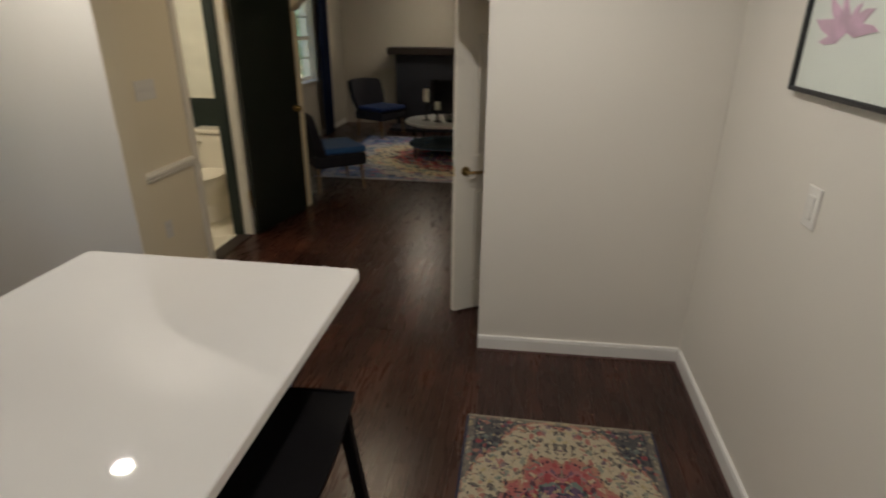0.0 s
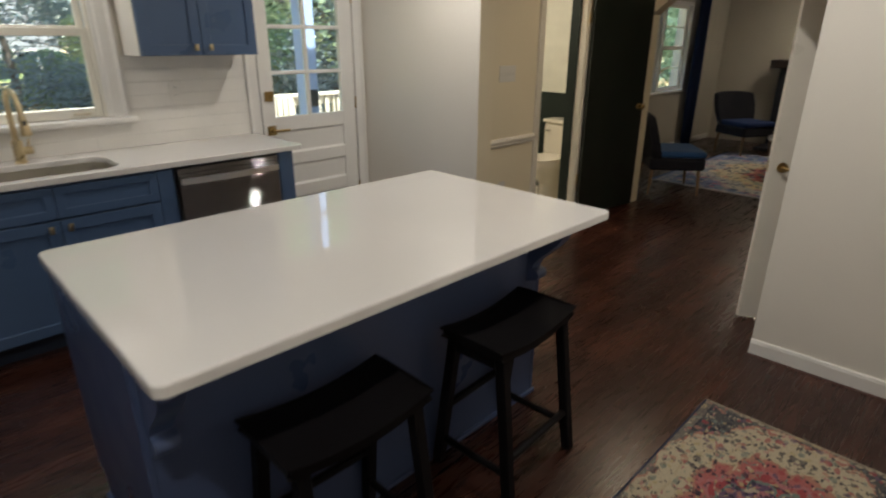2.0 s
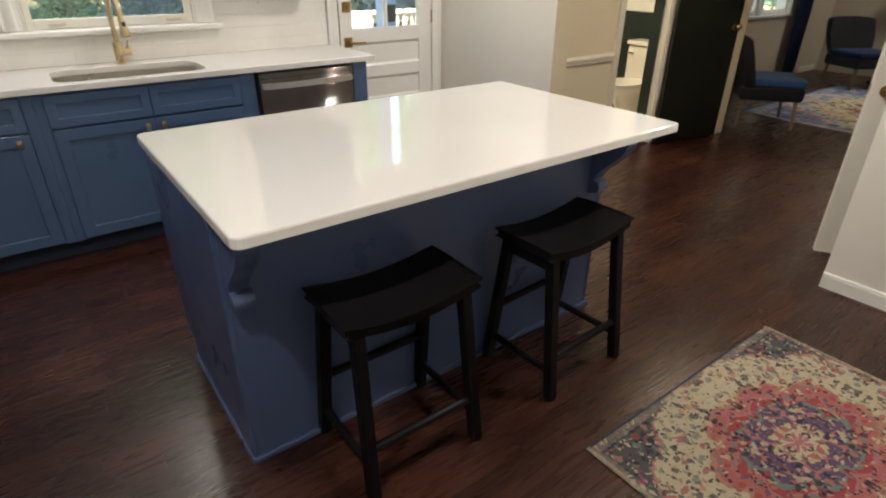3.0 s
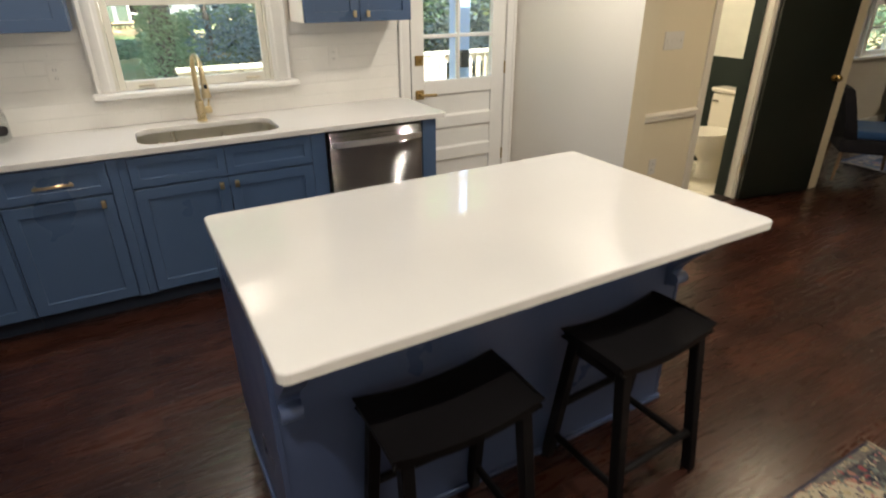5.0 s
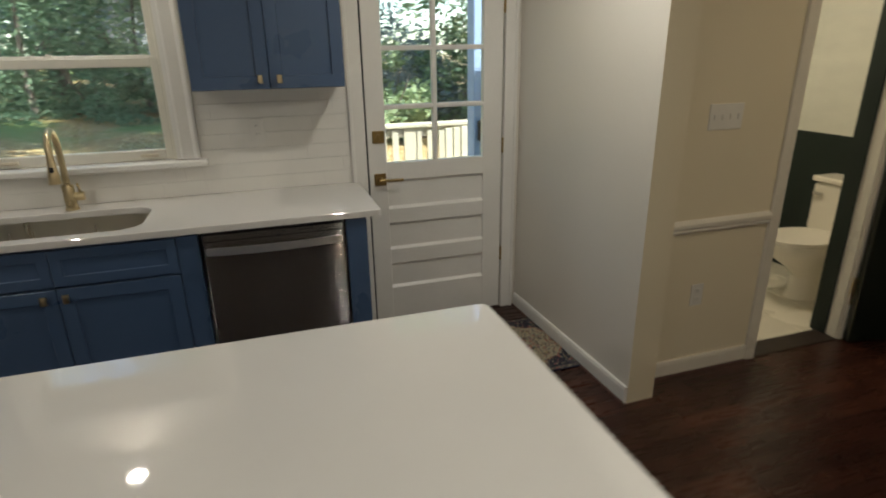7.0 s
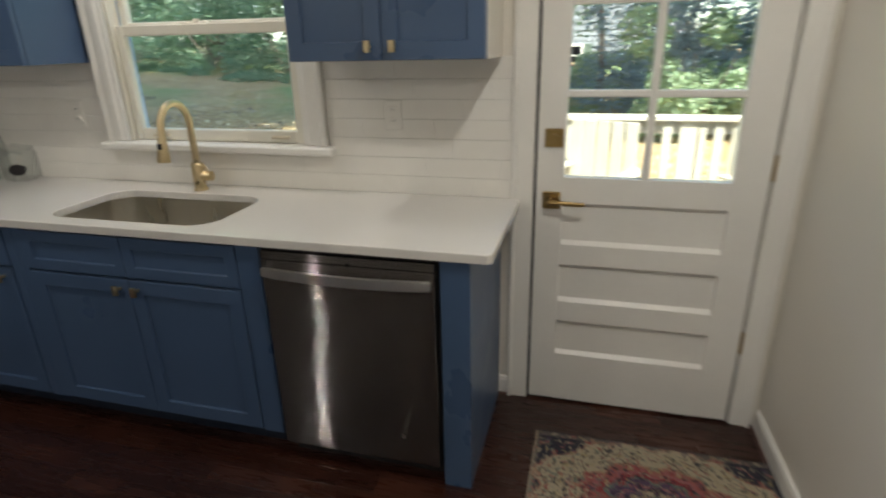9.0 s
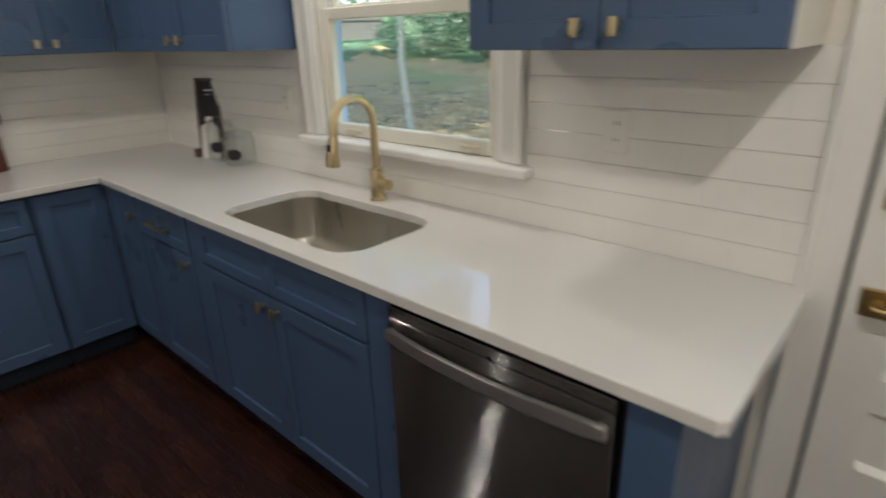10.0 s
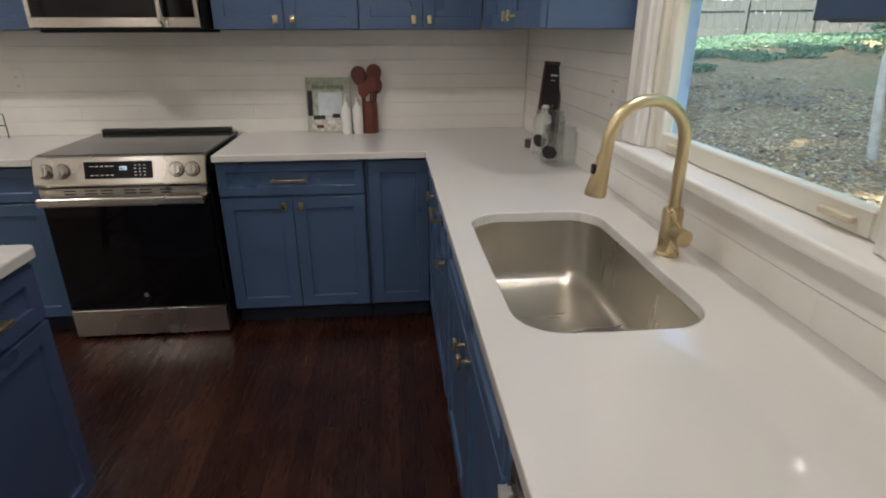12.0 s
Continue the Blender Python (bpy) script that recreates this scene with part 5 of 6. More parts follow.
def jar(at, r, h):
    j = thing("glass_jar", "clear glass canister with a lid and a black label", "jar", at, group="glass canisters")
    prof = [(0, 0.004), (r - 0.006, 0.004), (r, 0.012), (r, h * 0.72), (r * 0.93, h * 0.80), (r * 0.80, h * 0.84), (r * 0.80, h * 0.865), (r * 0.88, h * 0.87), (r * 0.88, h * 0.882), (r * 0.74, h * 0.882), (r * 0.74, h * 0.84), (r * 0.88, h * 0.79), (r - 0.005, h * 0.71), (r - 0.005, 0.016), (0, 0.012)]
    part("glass", lathe(bmesh.new(), prof), JARGLASS, j).visible_shadow = False
    part("lid", lathe(bmesh.new(), [(r * 0.84, h * 0.885), (r * 0.88, h * 0.91), (r * 0.5, h * 0.945), (0.010, h * 0.95), (0.008, h * 0.97), (0.017, h * 0.99), (0.012, h * 1.02), (0, h * 1.025)]), JARGLASS, j, "clear glass lid with a round knob").visible_shadow = False
    bm = bmesh.new()
    rows = []
    for k in range(7):
        a = radians(40 + (k - 3) * 9)
        hz = math.sqrt(max(0.0, 1 - ((k - 3) / 3.15) ** 2)) * 0.027
        rows.append([bm.verts.new(((r + 0.0012) * math.cos(a), (r + 0.0012) * math.sin(a), h * 0.36 + s * hz)) for s in (-1, 1)])
    for p, q in zip(rows, rows[1:]):
        bm.faces.new([p[0], q[0], q[1], p[1]])
    part("label", bm, CHALK, j, "oval black chalk label")


jar((-2.034, 0.575, TOP), 0.071, 0.222)
jar((-2.034, 0.745, TOP), 0.076, 0.176)
rack = thing("wire_holder", "small black wire holder beside the range", "holder", (0.735, -0.08, TOP))
for dx in (-0.05, 0.0, 0.05):
    part("wire", tube(bmesh.new(), [(dx, -0.06, 0.003), (dx, -0.06, 0.13), (dx, 0.06, 0.13), (dx, 0.06, 0.003)], 0.003, 8), BLACK, rack)
part("wire", tube(bmesh.new(), [(-0.05, -0.06, 0.07), (0.05, -0.06, 0.07)], 0.003, 8), BLACK, rack)
part("wire", tube(bmesh.new(), [(-0.05, 0.06, 0.07), (0.05, 0.06, 0.07)], 0.003, 8), BLACK, rack)

# ---- hall and bathroom ----
door_2 = thing("door_2", "white panelled door standing open into the hall", "door", (0.812, 4.62, 0.012), 32, kind="structure")
DW, DH = 0.76, 2.02
bm = B((0, 0, 0, 0.105, 0.035, DH), (DW - 0.105, 0, 0, DW, 0.035, DH), bevel=0.002)
cuts = [(0, 0.2), (0.80, 0.98), (1.66, 1.75), (1.92, DH)]
for a, b in cuts:
    box(bm, 0.105, 0, a, DW - 0.105, 0.035, b)
for (a, b), (c, e) in zip(cuts, cuts[1:]):
    box(bm, 0.105, 0.010, b, DW - 0.105, 0.025, c)
    box(bm, DW / 2 - 0.05, 0, b, DW / 2 + 0.05, 0.035, c)
    for x0, x1 in ((0.105, DW / 2 - 0.05), (DW / 2 + 0.05, DW - 0.105)):
        box(bm, x0 + 0.03, 0.003, b + 0.03, x1 - 0.03, 0.032, c - 0.03, bevel=0.006)
# Cream on a white door: the weaker hall light is in the colour.
part("door_leaf", bm, CREAMTRIM, door_2)
h = part("door_handle", cyl(bmesh.new(), (0.065, -0.008, 0.895), (0.065, 0.043, 0.895), 0.027), OLDBRASS, door_2)
part("lever", tube(bmesh.new(), [(0.065, -0.006, 0.895), (0.065, -0.045, 0.895), (0.085, -0.052, 0.895), (0.175, -0.050, 0.893)], 0.009), OLDBRASS, h)
part("latch_plate", B((-0.0015, 0.006, 0.868, 0.0, 0.029, 0.925)), BRASS, door_2)

door_3 = thing("door_3", "dark green bathroom door standing wide open", "door", (HX + 0.028, 5.718, 0.012), 78, kind="structure")
DW3 = 0.745
bm = B((0, -0.035, 0, DW3, 0, 1.99), bevel=0.002)
part("door_leaf", bm, GREENPAINT, door_3)
h = part("door_handle", cyl(bmesh.new(), (DW3 - 0.065, -0.045, 0.955), (DW3 - 0.065, 0.010, 0.955), 0.026), OLDBRASS, door_3)
bm = lathe(bmesh.new(), [(0, 0), (0.010, 0), (0.010, 0.02), (0.026, 0.032), (0.027, 0.045), (0.018, 0.056), (0, 0.058)], 20)
kb = part("knob", bm, OLDBRASS, h)
kb.matrix_basis = pose(DW3 - 0.065, -0.045, 0.955, 90)
for zz in (0.33, 1.72):
    part("hinge", B((-0.026, -0.004, zz - 0.05, 0.0, 0.001, zz + 0.05), bevel=0.001), BRASS, door_3)
jm = thing("door_frame", "cream door frame of the bathroom, green on the inside", "door frame", (0, 0, 0), kind="structure")
part("jamb", B((HX - 0.06, BD[1] - 0.018, 0, HX + 0.002, BD[1], BD[2]), (HX - 0.06, BD[0], 0, HX + 0.002, BD[0] + 0.018, BD[2]), (HX - 0.06, BD[0] + 0.018, BD[2] - 0.018, HX + 0.002, BD[1] - 0.018, BD[2])), CREAMTRIM, jm)
part("casing", B((HX, BD[1] - 0.006, 0, HX + 0.016, BD[1] + 0.070, BD[2] + 0.07), (HX, BD[0] - 0.060, 0, HX + 0.016, BD[0] + 0.006, BD[2] + 0.07), (HX, BD[0] + 0.006, BD[2] - 0.006, HX + 0.016, BD[1] - 0.006, BD[2] + 0.07), bevel=0.003), CREAMTRIM, jm)
part("inner_jamb", B((HX - 0.15, BD[1] - 0.030, 0, HX - 0.061, BD[1] + 0.05, BD[2]), (HX - 0.15, BD[0] - 0.05, 0, HX - 0.061, BD[0] + 0.020, BD[2])), WALLGREEN, jm)
for zz in (0.266, 1.827):
    part("hinge_leaf", B((HX + 0.0162, 5.712, zz - 0.045, HX + 0.0185, 5.746, zz + 0.045), bevel=0.0008), BRASS, jm, "polished brass hinge leaf")
part("threshold", B((HX - 0.12, BD[0] + 0.018, -0.010, HX + 0.01, BD[1] - 0.018, 0.008), bevel=0.003), MANTELWOOD, jm)

toilet = thing("toilet", "white porcelain two-piece toilet, lid closed", "toilet", (-1.575, 6.385, 0), 0)
bm = bmesh.new()
box(bm, -0.19, -0.20, 0.40, 0.19, -0.012, 0.745, bevel=0.03, seg=3)
part("tank", bm, PORCELAIN, toilet)
part("tank_lid", B((-0.20, -0.212, 0.747, 0.20, -0.006, 0.785), bevel=0.012, seg=3), PORCELAIN, toilet)
bm = bmesh.new()
prev = None
for z, w, l, c in ((0.0, 0.105, 0.20, -0.27), (0.05, 0.095, 0.185, -0.27), (0.16, 0.085, 0.17, -0.28), (0.24, 0.11, 0.195, -0.34), (0.32, 0.16, 0.235, -0.42), (0.375, 0.182, 0.245, -0.44), (0.395, 0.180, 0.243, -0.44)):
    ring = [bm.verts.new((w * math.cos(a), c + l * math.sin(a), z)) for a in (2 * math.pi * i / 28 for i in range(28))]
    if prev:
        for i in range(28):
            bm.faces.new([prev[i], prev[(i + 1) % 28], ring[(i + 1) % 28], ring[i]]).smooth = True
    else:
        bm.faces.new(ring[::-1])
    prev = ring
bm.faces.new(prev)
box(bm, -0.085, -0.30, 0.0, 0.085, -0.07, 0.30, bevel=0.03, seg=2)
box(bm, -0.13, -0.24, 0.30, 0.13, -0.05, 0.395, bevel=0.03, seg=2)
part("bowl", bm, PORCELAIN, toilet)
out = [(0.185 * math.cos(a), -0.44 + 0.25 * math.sin(a)) for a in (2 * math.pi * i / 32 for i in range(32))]
part("seat", prism(bmesh.new(), out, 2, 0.398, 0.415), PORCELAIN, toilet)
part("seat_lid", prism(bmesh.new(), [(x * 0.98, y) for x, y in out], 2, 0.419, 0.440), PORCELAIN, toilet)
part("flush_lever", B((-0.17, -0.222, 0.66, -0.10, -0.201, 0.68), bevel=0.004), STEEL, toilet)

bl = thing("ceiling_light", "round lit ceiling light in the bathroom", "ceiling light", (-1.85, 5.3, CEILZ))
part("shade", lathe(bmesh.new(), [(0, -0.07), (0.08, -0.065), (0.13, -0.04), (0.15, 0)]), LENS, bl)
ceiling_lamp(-1.85, 5.3, CEILZ - 0.09, 2.0, 0.25, (1.0, 0.84, 0.60))
# No hall fixture is in view; this one is added to brighten the walls.
hl = thing("ceiling_light", "unseen ceiling light added to brighten the hall", "ceiling light", (0.0, 5.35, CEILZ))
part("shade", lathe(bmesh.new(), [(0, -0.07), (0.08, -0.065), (0.13, -0.04), (0.15, 0)]), SOFTLENS, hl)
ceiling_lamp(0.0, 5.35, CEILZ - 0.09, 1.45, 0.30, (1.0, 0.80, 0.54))

# ---- living room ----
window_2 = thing("window_2", "white living room window with glazing bars", "window", (LWX, 0, 0), kind="structure")
y0, y1, z0, z1 = LWIN
part("window_frame", B((-0.19, y0, z0, 0.012, y0 + 0.04, z1), (-0.19, y1 - 0.04, z0, 0.012, y1, z1), (-0.19, y0 + 0.04, z1 - 0.04, 0.012, y1 - 0.04, z1), (-0.19, y0 + 0.04, z0, 0.05, y1 - 0.04, z0 + 0.03)), TRIM, window_2)
ym = (y0 + y1) / 2
part("mullion", B((-0.10, ym - 0.035, z0 + 0.03, 0.0, ym + 0.035, z1 - 0.04)), TRIM, window_2)
for a, b in ((y0 + 0.04, ym - 0.035), (ym + 0.035, y1 - 0.04)):
    zm = (z0 + z1) / 2
    s = part("sash", B((-0.08, a, z0 + 0.03, -0.045, a + 0.04, z1 - 0.04), (-0.08, b - 0.04, z0 + 0.03, -0.045, b, z1 - 0.04), (-0.08, a + 0.04, z0 + 0.03, -0.045, b - 0.04, z0 + 0.08), (-0.08, a + 0.04, z1 - 0.085, -0.045, b - 0.04, z1 - 0.04), (-0.085, a + 0.04, zm - 0.025, -0.045, b - 0.04, zm + 0.025)), TRIM, window_2)
    part("glazing_bar", B((-0.07, a + 0.04, z0 + 0.33, -0.06, b - 0.04, z0 + 0.345), (-0.07, a + 0.04, z1 - 0.34, -0.06, b - 0.04, z1 - 0.325)), TRIM, s)
    for c, e in ((z0 + 0.08, zm - 0.025), (zm + 0.025, z1 - 0.085)):
        part("pane", B((-0.066, a + 0.04, c, -0.062, b - 0.04, e)), GLASS, s).visible_shadow = False


def curtain(y, label):
    c = thing("curtain", label, "curtain", (LWX + 0.10, y, 0), group="curtains")
    bm = bmesh.new()
    N, H = 48, 10
    cols = []
    for i in range(N + 1):
        t = i / N
        cols.append([bm.verts.new((0.035 * math.sin(t * 7 * 2 * math.pi) * (0.6 + 0.4 * k / H), (t - 0.5) * (0.34 + 0.05 * math.sin(k * 0.5)), 0.02 + 2.16 * k / H)) for k in range(H + 1)])
    for a, b in zip(cols, cols[1:]):
        for k in range(H):
            bm.faces.new([a[k], b[k], b[k + 1], a[k + 1]]).smooth = True
    bmesh.ops.solidify(bm, geom=bm.faces[:], thickness=0.003)
    part("fabric", bm, CURTAIN, c, sharp=80)


curtain(10.10, "dark navy curtain hanging beside the living room window")
curtain(8.05, "dark navy curtain hanging beside the living room window")
rod = thing("curtain_rod", "dark metal curtain rod above the window", "curtain rod", (LWX + 0.10, 9.34, 2.19))
part("rod", cyl(bmesh.new(), (0, -1.55, 0), (0, 1.0, 0), 0.012), BLACK, rod)
for s in (-1.56, 1.01):
    part("finial", lathe(bmesh.new(), [(0, -0.03), (0.022, -0.02), (0.028, 0), (0.022, 0.02), (0, 0.03)], 16, (0, s, 0)), BLACK, rod)
    part("bracket", B((-0.10, s * 0.9 - 0.01, -0.012, 0.005, s * 0.9 + 0.01, 0.0)), BLACK, rod)

fp = thing("fireplace", "dark navy painted fireplace with a heavy dark mantel shelf", "fireplace", (0.25, LWY, 0))
part("surround", B((-1.22, -0.30, 0, -0.62, 0, 1.17), (0.62, -0.30, 0, 1.22, 0, 1.17), (-0.62, -0.30, 0.78, 0.62, 0, 1.17)), MANTEL, fp)
part("firebox", B((-0.62, -0.06, 0.0, 0.62, 0, 0.78)), SHADOWGAP, fp)
part("mantel_shelf", B((-1.34, -0.40, 1.17, 1.34, 0, 1.285), bevel=0.01), MANTELWOOD, fp)
part("hearth", B((-1.25, -0.75, 0, 1.25, -0.30, 0.05), bevel=0.006), MANTEL, fp)


def slipper_chair(at, rz, label, fabric):
    c = thing("slipper_chair", label, "chair", at, rz, "navy slipper chairs")
    part("seat", B((-0.29, -0.30, 0.27, 0.29, 0.26, 0.40), bevel=0.03, seg=3), VELVET, c)
    part("cushion", B((-0.285, -0.305, 0.40, 0.285, 0.20, 0.47), bevel=0.03, seg=3), fabric, c)
    bm = bmesh.new()
    NX2, NZ = 12, 10
    fr, bk = [], []
    for i in range(NX2 + 1):
        u = 2 * i / NX2 - 1
        cf, cb = [], []
        for k in range(NZ + 1):
            t = k / NZ
            w = 0.27 + 0.065 * math.sin(t * math.pi * 0.75)
            y = 0.18 + 0.14 * t - 0.05 * u * u
            z = 0.36 + 0.49 * t - 0.03 * u ** 4 * t
            cf.append(bm.verts.new((u * w, y, z)))
            cb.append(bm.verts.new((u * w, y + 0.085, z)))
        fr.append(cf)
        bk.append(cb)
    for i in range(NX2):
        for k in range(NZ):
            bm.faces.new([fr[i][k], fr[i + 1][k], fr[i + 1][k + 1], fr[i][k + 1]]).smooth = True
            bm.faces.new([bk[i][k], bk[i][k + 1], bk[i + 1][k + 1], bk[i + 1][k]]).smooth = True
        bm.faces.new([fr[i][NZ], fr[i + 1][NZ], bk[i + 1][NZ], bk[i][NZ]]).smooth = True
        bm.faces.new([fr[i][0], bk[i][0], bk[i + 1][0], fr[i + 1][0]])
    for k in range(NZ):
        bm.faces.new([fr[0][k], fr[0][k + 1], bk[0][k + 1], bk[0][k]]).smooth = True
        bm.faces.new([fr[NX2][k], bk[NX2][k], bk[NX2][k + 1], fr[NX2][k + 1]]).smooth = True
    part("backrest", bm, VELVET, c, sharp=70)
    for x in (-0.24, 0.24):
        for y in (-0.25, 0.22):
            part("leg", cyl(bmesh.new(), (x * 1.06, y * 1.08, 0.0), (x, y, 0.27), 0.012, 0.020, 12), TANWOOD, c)


slipper_chair((-0.86, 7.27, 0.0), 128, "navy velvet slipper chair with a blue seat by the arch", BLUEVELVET)
slipper_chair((-1.06, 10.2, 0.0), 62, "navy velvet slipper chair beside the fireplace", CURTAIN)
rug("rug", (0.55, 8.85, 0.0), 1.75, 1.25, rug_weave("living_rug_weave", 1.75, 1.25, bright=2.1, blue=0.3, corners=(0.16, 0.17, 0.24)), "large faded red, cream and blue medallion rug in the living room")
tb = thing("coffee_table", "round white-topped coffee table with a smoked glass shelf", "table", (0.12, 9.0, 0.010))
part("tabletop", lathe(bmesh.new(), [(0, 0.425), (0.50, 0.425), (0.51, 0.435), (0.51, 0.450), (0.50, 0.458), (0, 0.458)], 40), QUARTZ, tb)
part("shelf", lathe(bmesh.new(), [(0, 0.14), (0.46, 0.14), (0.46, 0.155), (0, 0.155)], 40), TABLEBLUE, tb)
for k in range(4):
    a = radians(45 + 90 * k)
    part("leg", cyl(bmesh.new(), (0.46 * math.cos(a), 0.46 * math.sin(a), 0), (0.46 * math.cos(a), 0.46 * math.sin(a), 0.425), 0.014, seg=10), BLACK, tb)
for dx, dy, h, ch in ((-0.22, -0.05, 0.24, 0.16), (-0.06, -0.12, 0.15, 0.10)):
    cs = thing("candle_holder", "black candle holder with a white pillar candle", "candle", (0.12 + dx, 9.0 + dy, 0.468))
    part("holder", lathe(bmesh.new(), [(0, 0), (0.05, 0), (0.05, 0.008), (0.012, 0.02), (0.010, h - 0.02), (0.042, h - 0.008), (0.042, h), (0, h)], 18), BLACK, cs)
    part("candle", lathe(bmesh.new(), [(0, h), (0.038, h), (0.038, h + ch), (0.034, h + ch), (0, h + ch - 0.006)], 18), WAX, cs)
for i, (m, z) in enumerate(((CHALK, 0.0), (SHUTTER, 0.03), (BLACK, 0.055))):
    bk = thing("book", "dark hardback book lying on the coffee table", "book", (0.28, 8.95, 0.468 + z), 20 + 9 * i)
    part("cover", B((-0.13, -0.09, 0, 0.13, -0.088, 0.028 - 0.003 * (i > 0)), (-0.13, -0.09, 0, 0.13, 0.09, 0.003), (-0.13, -0.09, 0.0225, 0.13, 0.09, 0.0248)), m, bk)
    part("pages", B((-0.125, -0.087, 0.0032, 0.125, 0.086, 0.0222)), PAPER, bk)
ll = thing("ceiling_light", "lit drum ceiling light in the living room", "ceiling light", (-0.35, 10.2, CEILZ))
part("rod", cyl(bmesh.new(), (0, 0, -0.17), (0, 0, 0), 0.010), OLDBRASS, ll)
part("shade", lathe(bmesh.new(), [(0, -0.24), (0.10, -0.235), (0.14, -0.21), (0.12, -0.17), (0, -0.165)]), LENS, ll)
ceiling_lamp(-0.35, 10.2, CEILZ - 0.26, 0.50, 0.22, (1.0, 0.85, 0.66))

# ---- outdoors ----
def ground_z(x, y):
    d = max(0.0, -x - 4.0)
    s = max(0.0, -y - 1.0) if x < -2.5 else 0.0
    return -0.50 + min(1.7, 0.060 * d + 0.080 * min(s, 12.0)) + 0.03 * noise.noise(Vector((x * 0.3, y * 0.3, 0)))


bm = bmesh.new()
xs = [-420, -150, -70, -45, -32] + [-26 + 1.0 * i for i in range(24)] + [-2.33]
ys = [-400, -150, -70, -40, -28] + [-22 + 1.5 * i for i in range(33)] + [36, 60, 150, 400]
grid = [[bm.verts.new((x, y, ground_z(x, y))) for y in ys] for x in xs]
for i in range(len(xs) - 1):
    for j in range(len(ys) - 1):
        bm.faces.new([grid[i][j], grid[i + 1][j], grid[i + 1][j + 1], grid[i][j + 1]]).smooth = True
for j in range(len(ys) - 1):
    a, b = grid[-1][j], grid[-1][j + 1]
    bm.faces.new([a, bm.verts.new((400, ys[j], -0.5)), bm.verts.new((400, ys[j + 1], -0.5)), b])
tagged(part("ground", bm, mulch_ground()), "brown leaf litter and patchy grass rising behind the house", "ground", kind="structure")

# deck outside the back door
deck = thing("deck", "sunlit new pine deck with a slatted railing", "deck", (0, 0, 0))
DZ = -0.06
for i in range(17):
    x = -2.46 - 0.145 * i
    part("plank", B((x - 0.14, 1.92, DZ - 0.03, x, 8.6, DZ), bevel=0.003), DECKWOOD, deck)
part("rim_joist", B((-4.93, 1.89, DZ - 0.25, -4.90, 8.6, DZ - 0.001), (-4.90, 1.89, DZ - 0.25, -2.35, 1.92, DZ - 0.001)), DECKWOOD, deck)
for yy in (2.0, 5.6, 8.4):
    part("footing", B((-4.88, yy, -0.75, -4.76, yy + 0.1, DZ - 0.03)), DECKWOOD, deck)
RX = -4.84
for yy in (1.96, 4.2, 5.7, 7.2, 8.5):
    part("post", B((RX - 0.045, yy - 0.045, DZ, RX + 0.045, yy + 0.045, DZ + 0.92), bevel=0.004), DECKWOOD, deck)
part("top_rail", B((RX - 0.07, 1.90, DZ + 0.92, RX + 0.07, 8.6, DZ + 0.958), bevel=0.004), DECKWOOD, deck)
part("side_rail", B((RX - 0.02, 2.00, DZ + 0.82, RX + 0.02, 8.5, DZ + 0.91), (RX - 0.02, 2.00, DZ + 0.08, RX + 0.02, 8.5, DZ + 0.16)), DECKWOOD, deck)
bal = None
for i in range(50):
    yy = 2.08 + 0.128 * i
    if bal is None:
        bal = part("baluster", B((RX + 0.021, -0.032, DZ + 0.05, RX + 0.045, 0.032, DZ + 0.915)), DECKWOOD, deck)
        bal.location.y = yy
    else:
        q = new("baluster", bal.data)
        q.parent = deck
        q.location.y = yy
porch = thing("porch_post", "square painted porch post with a small black solar light", "post", (-3.36, 4.38, DZ))
part("shaft", B((-0.075, -0.075, 0, 0.075, 0.075, 2.75), bevel=0.006), PORCHPAINT, porch)
part("solar_light", B((0.076, -0.045, 0.98, 0.12, 0.045, 1.14), bevel=0.01, seg=2), BLACK, porch)


def deck_chair(at, rz):
    c = thing("deck_chair", "pale slatted wooden garden chair on the deck", "chair", at, rz, "deck chairs")
    for i in range(5):
        x = -0.22 + 0.11 * i
        part("back_slat", B((x - 0.045, 0.24, 0.34, x + 0.045, 0.262, 0.95), bevel=0.004), DECKWOOD, c)
        part("seat_slat", B((-0.27, -0.26 + 0.10 * i, 0.36, 0.27, -0.175 + 0.10 * i, 0.38), bevel=0.003), DECKWOOD, c)
    for x in (-0.29, 0.29):
        part("leg", B((x - 0.02, -0.25, 0, x + 0.02, -0.18, 0.58)), DECKWOOD, c)
        part("leg", B((x - 0.02, 0.18, 0, x + 0.02, 0.25, 0.58)), DECKWOOD, c)
        part("armrest", B((x - 0.055, -0.30, 0.581, x + 0.055, 0.28, 0.603), bevel=0.004), DECKWOOD, c)


deck_chair((-4.30, 3.42, DZ), 70)
deck_chair((-4.22, 4.75, DZ), 115)
gt = thing("garden_table", "small pale wooden garden table on the deck", "table", (-3.95, 4.02, DZ))
part("tabletop", B((-0.30, -0.30, 0.43, 0.30, 0.30, 0.455), bevel=0.004), DECKWOOD, gt)
for x in (-0.25, 0.25):
    for y in (-0.25, 0.25):
        part("leg", B((x - 0.02, y - 0.02, 0, x + 0.02, y + 0.02, 0.43)), BLACK, gt)

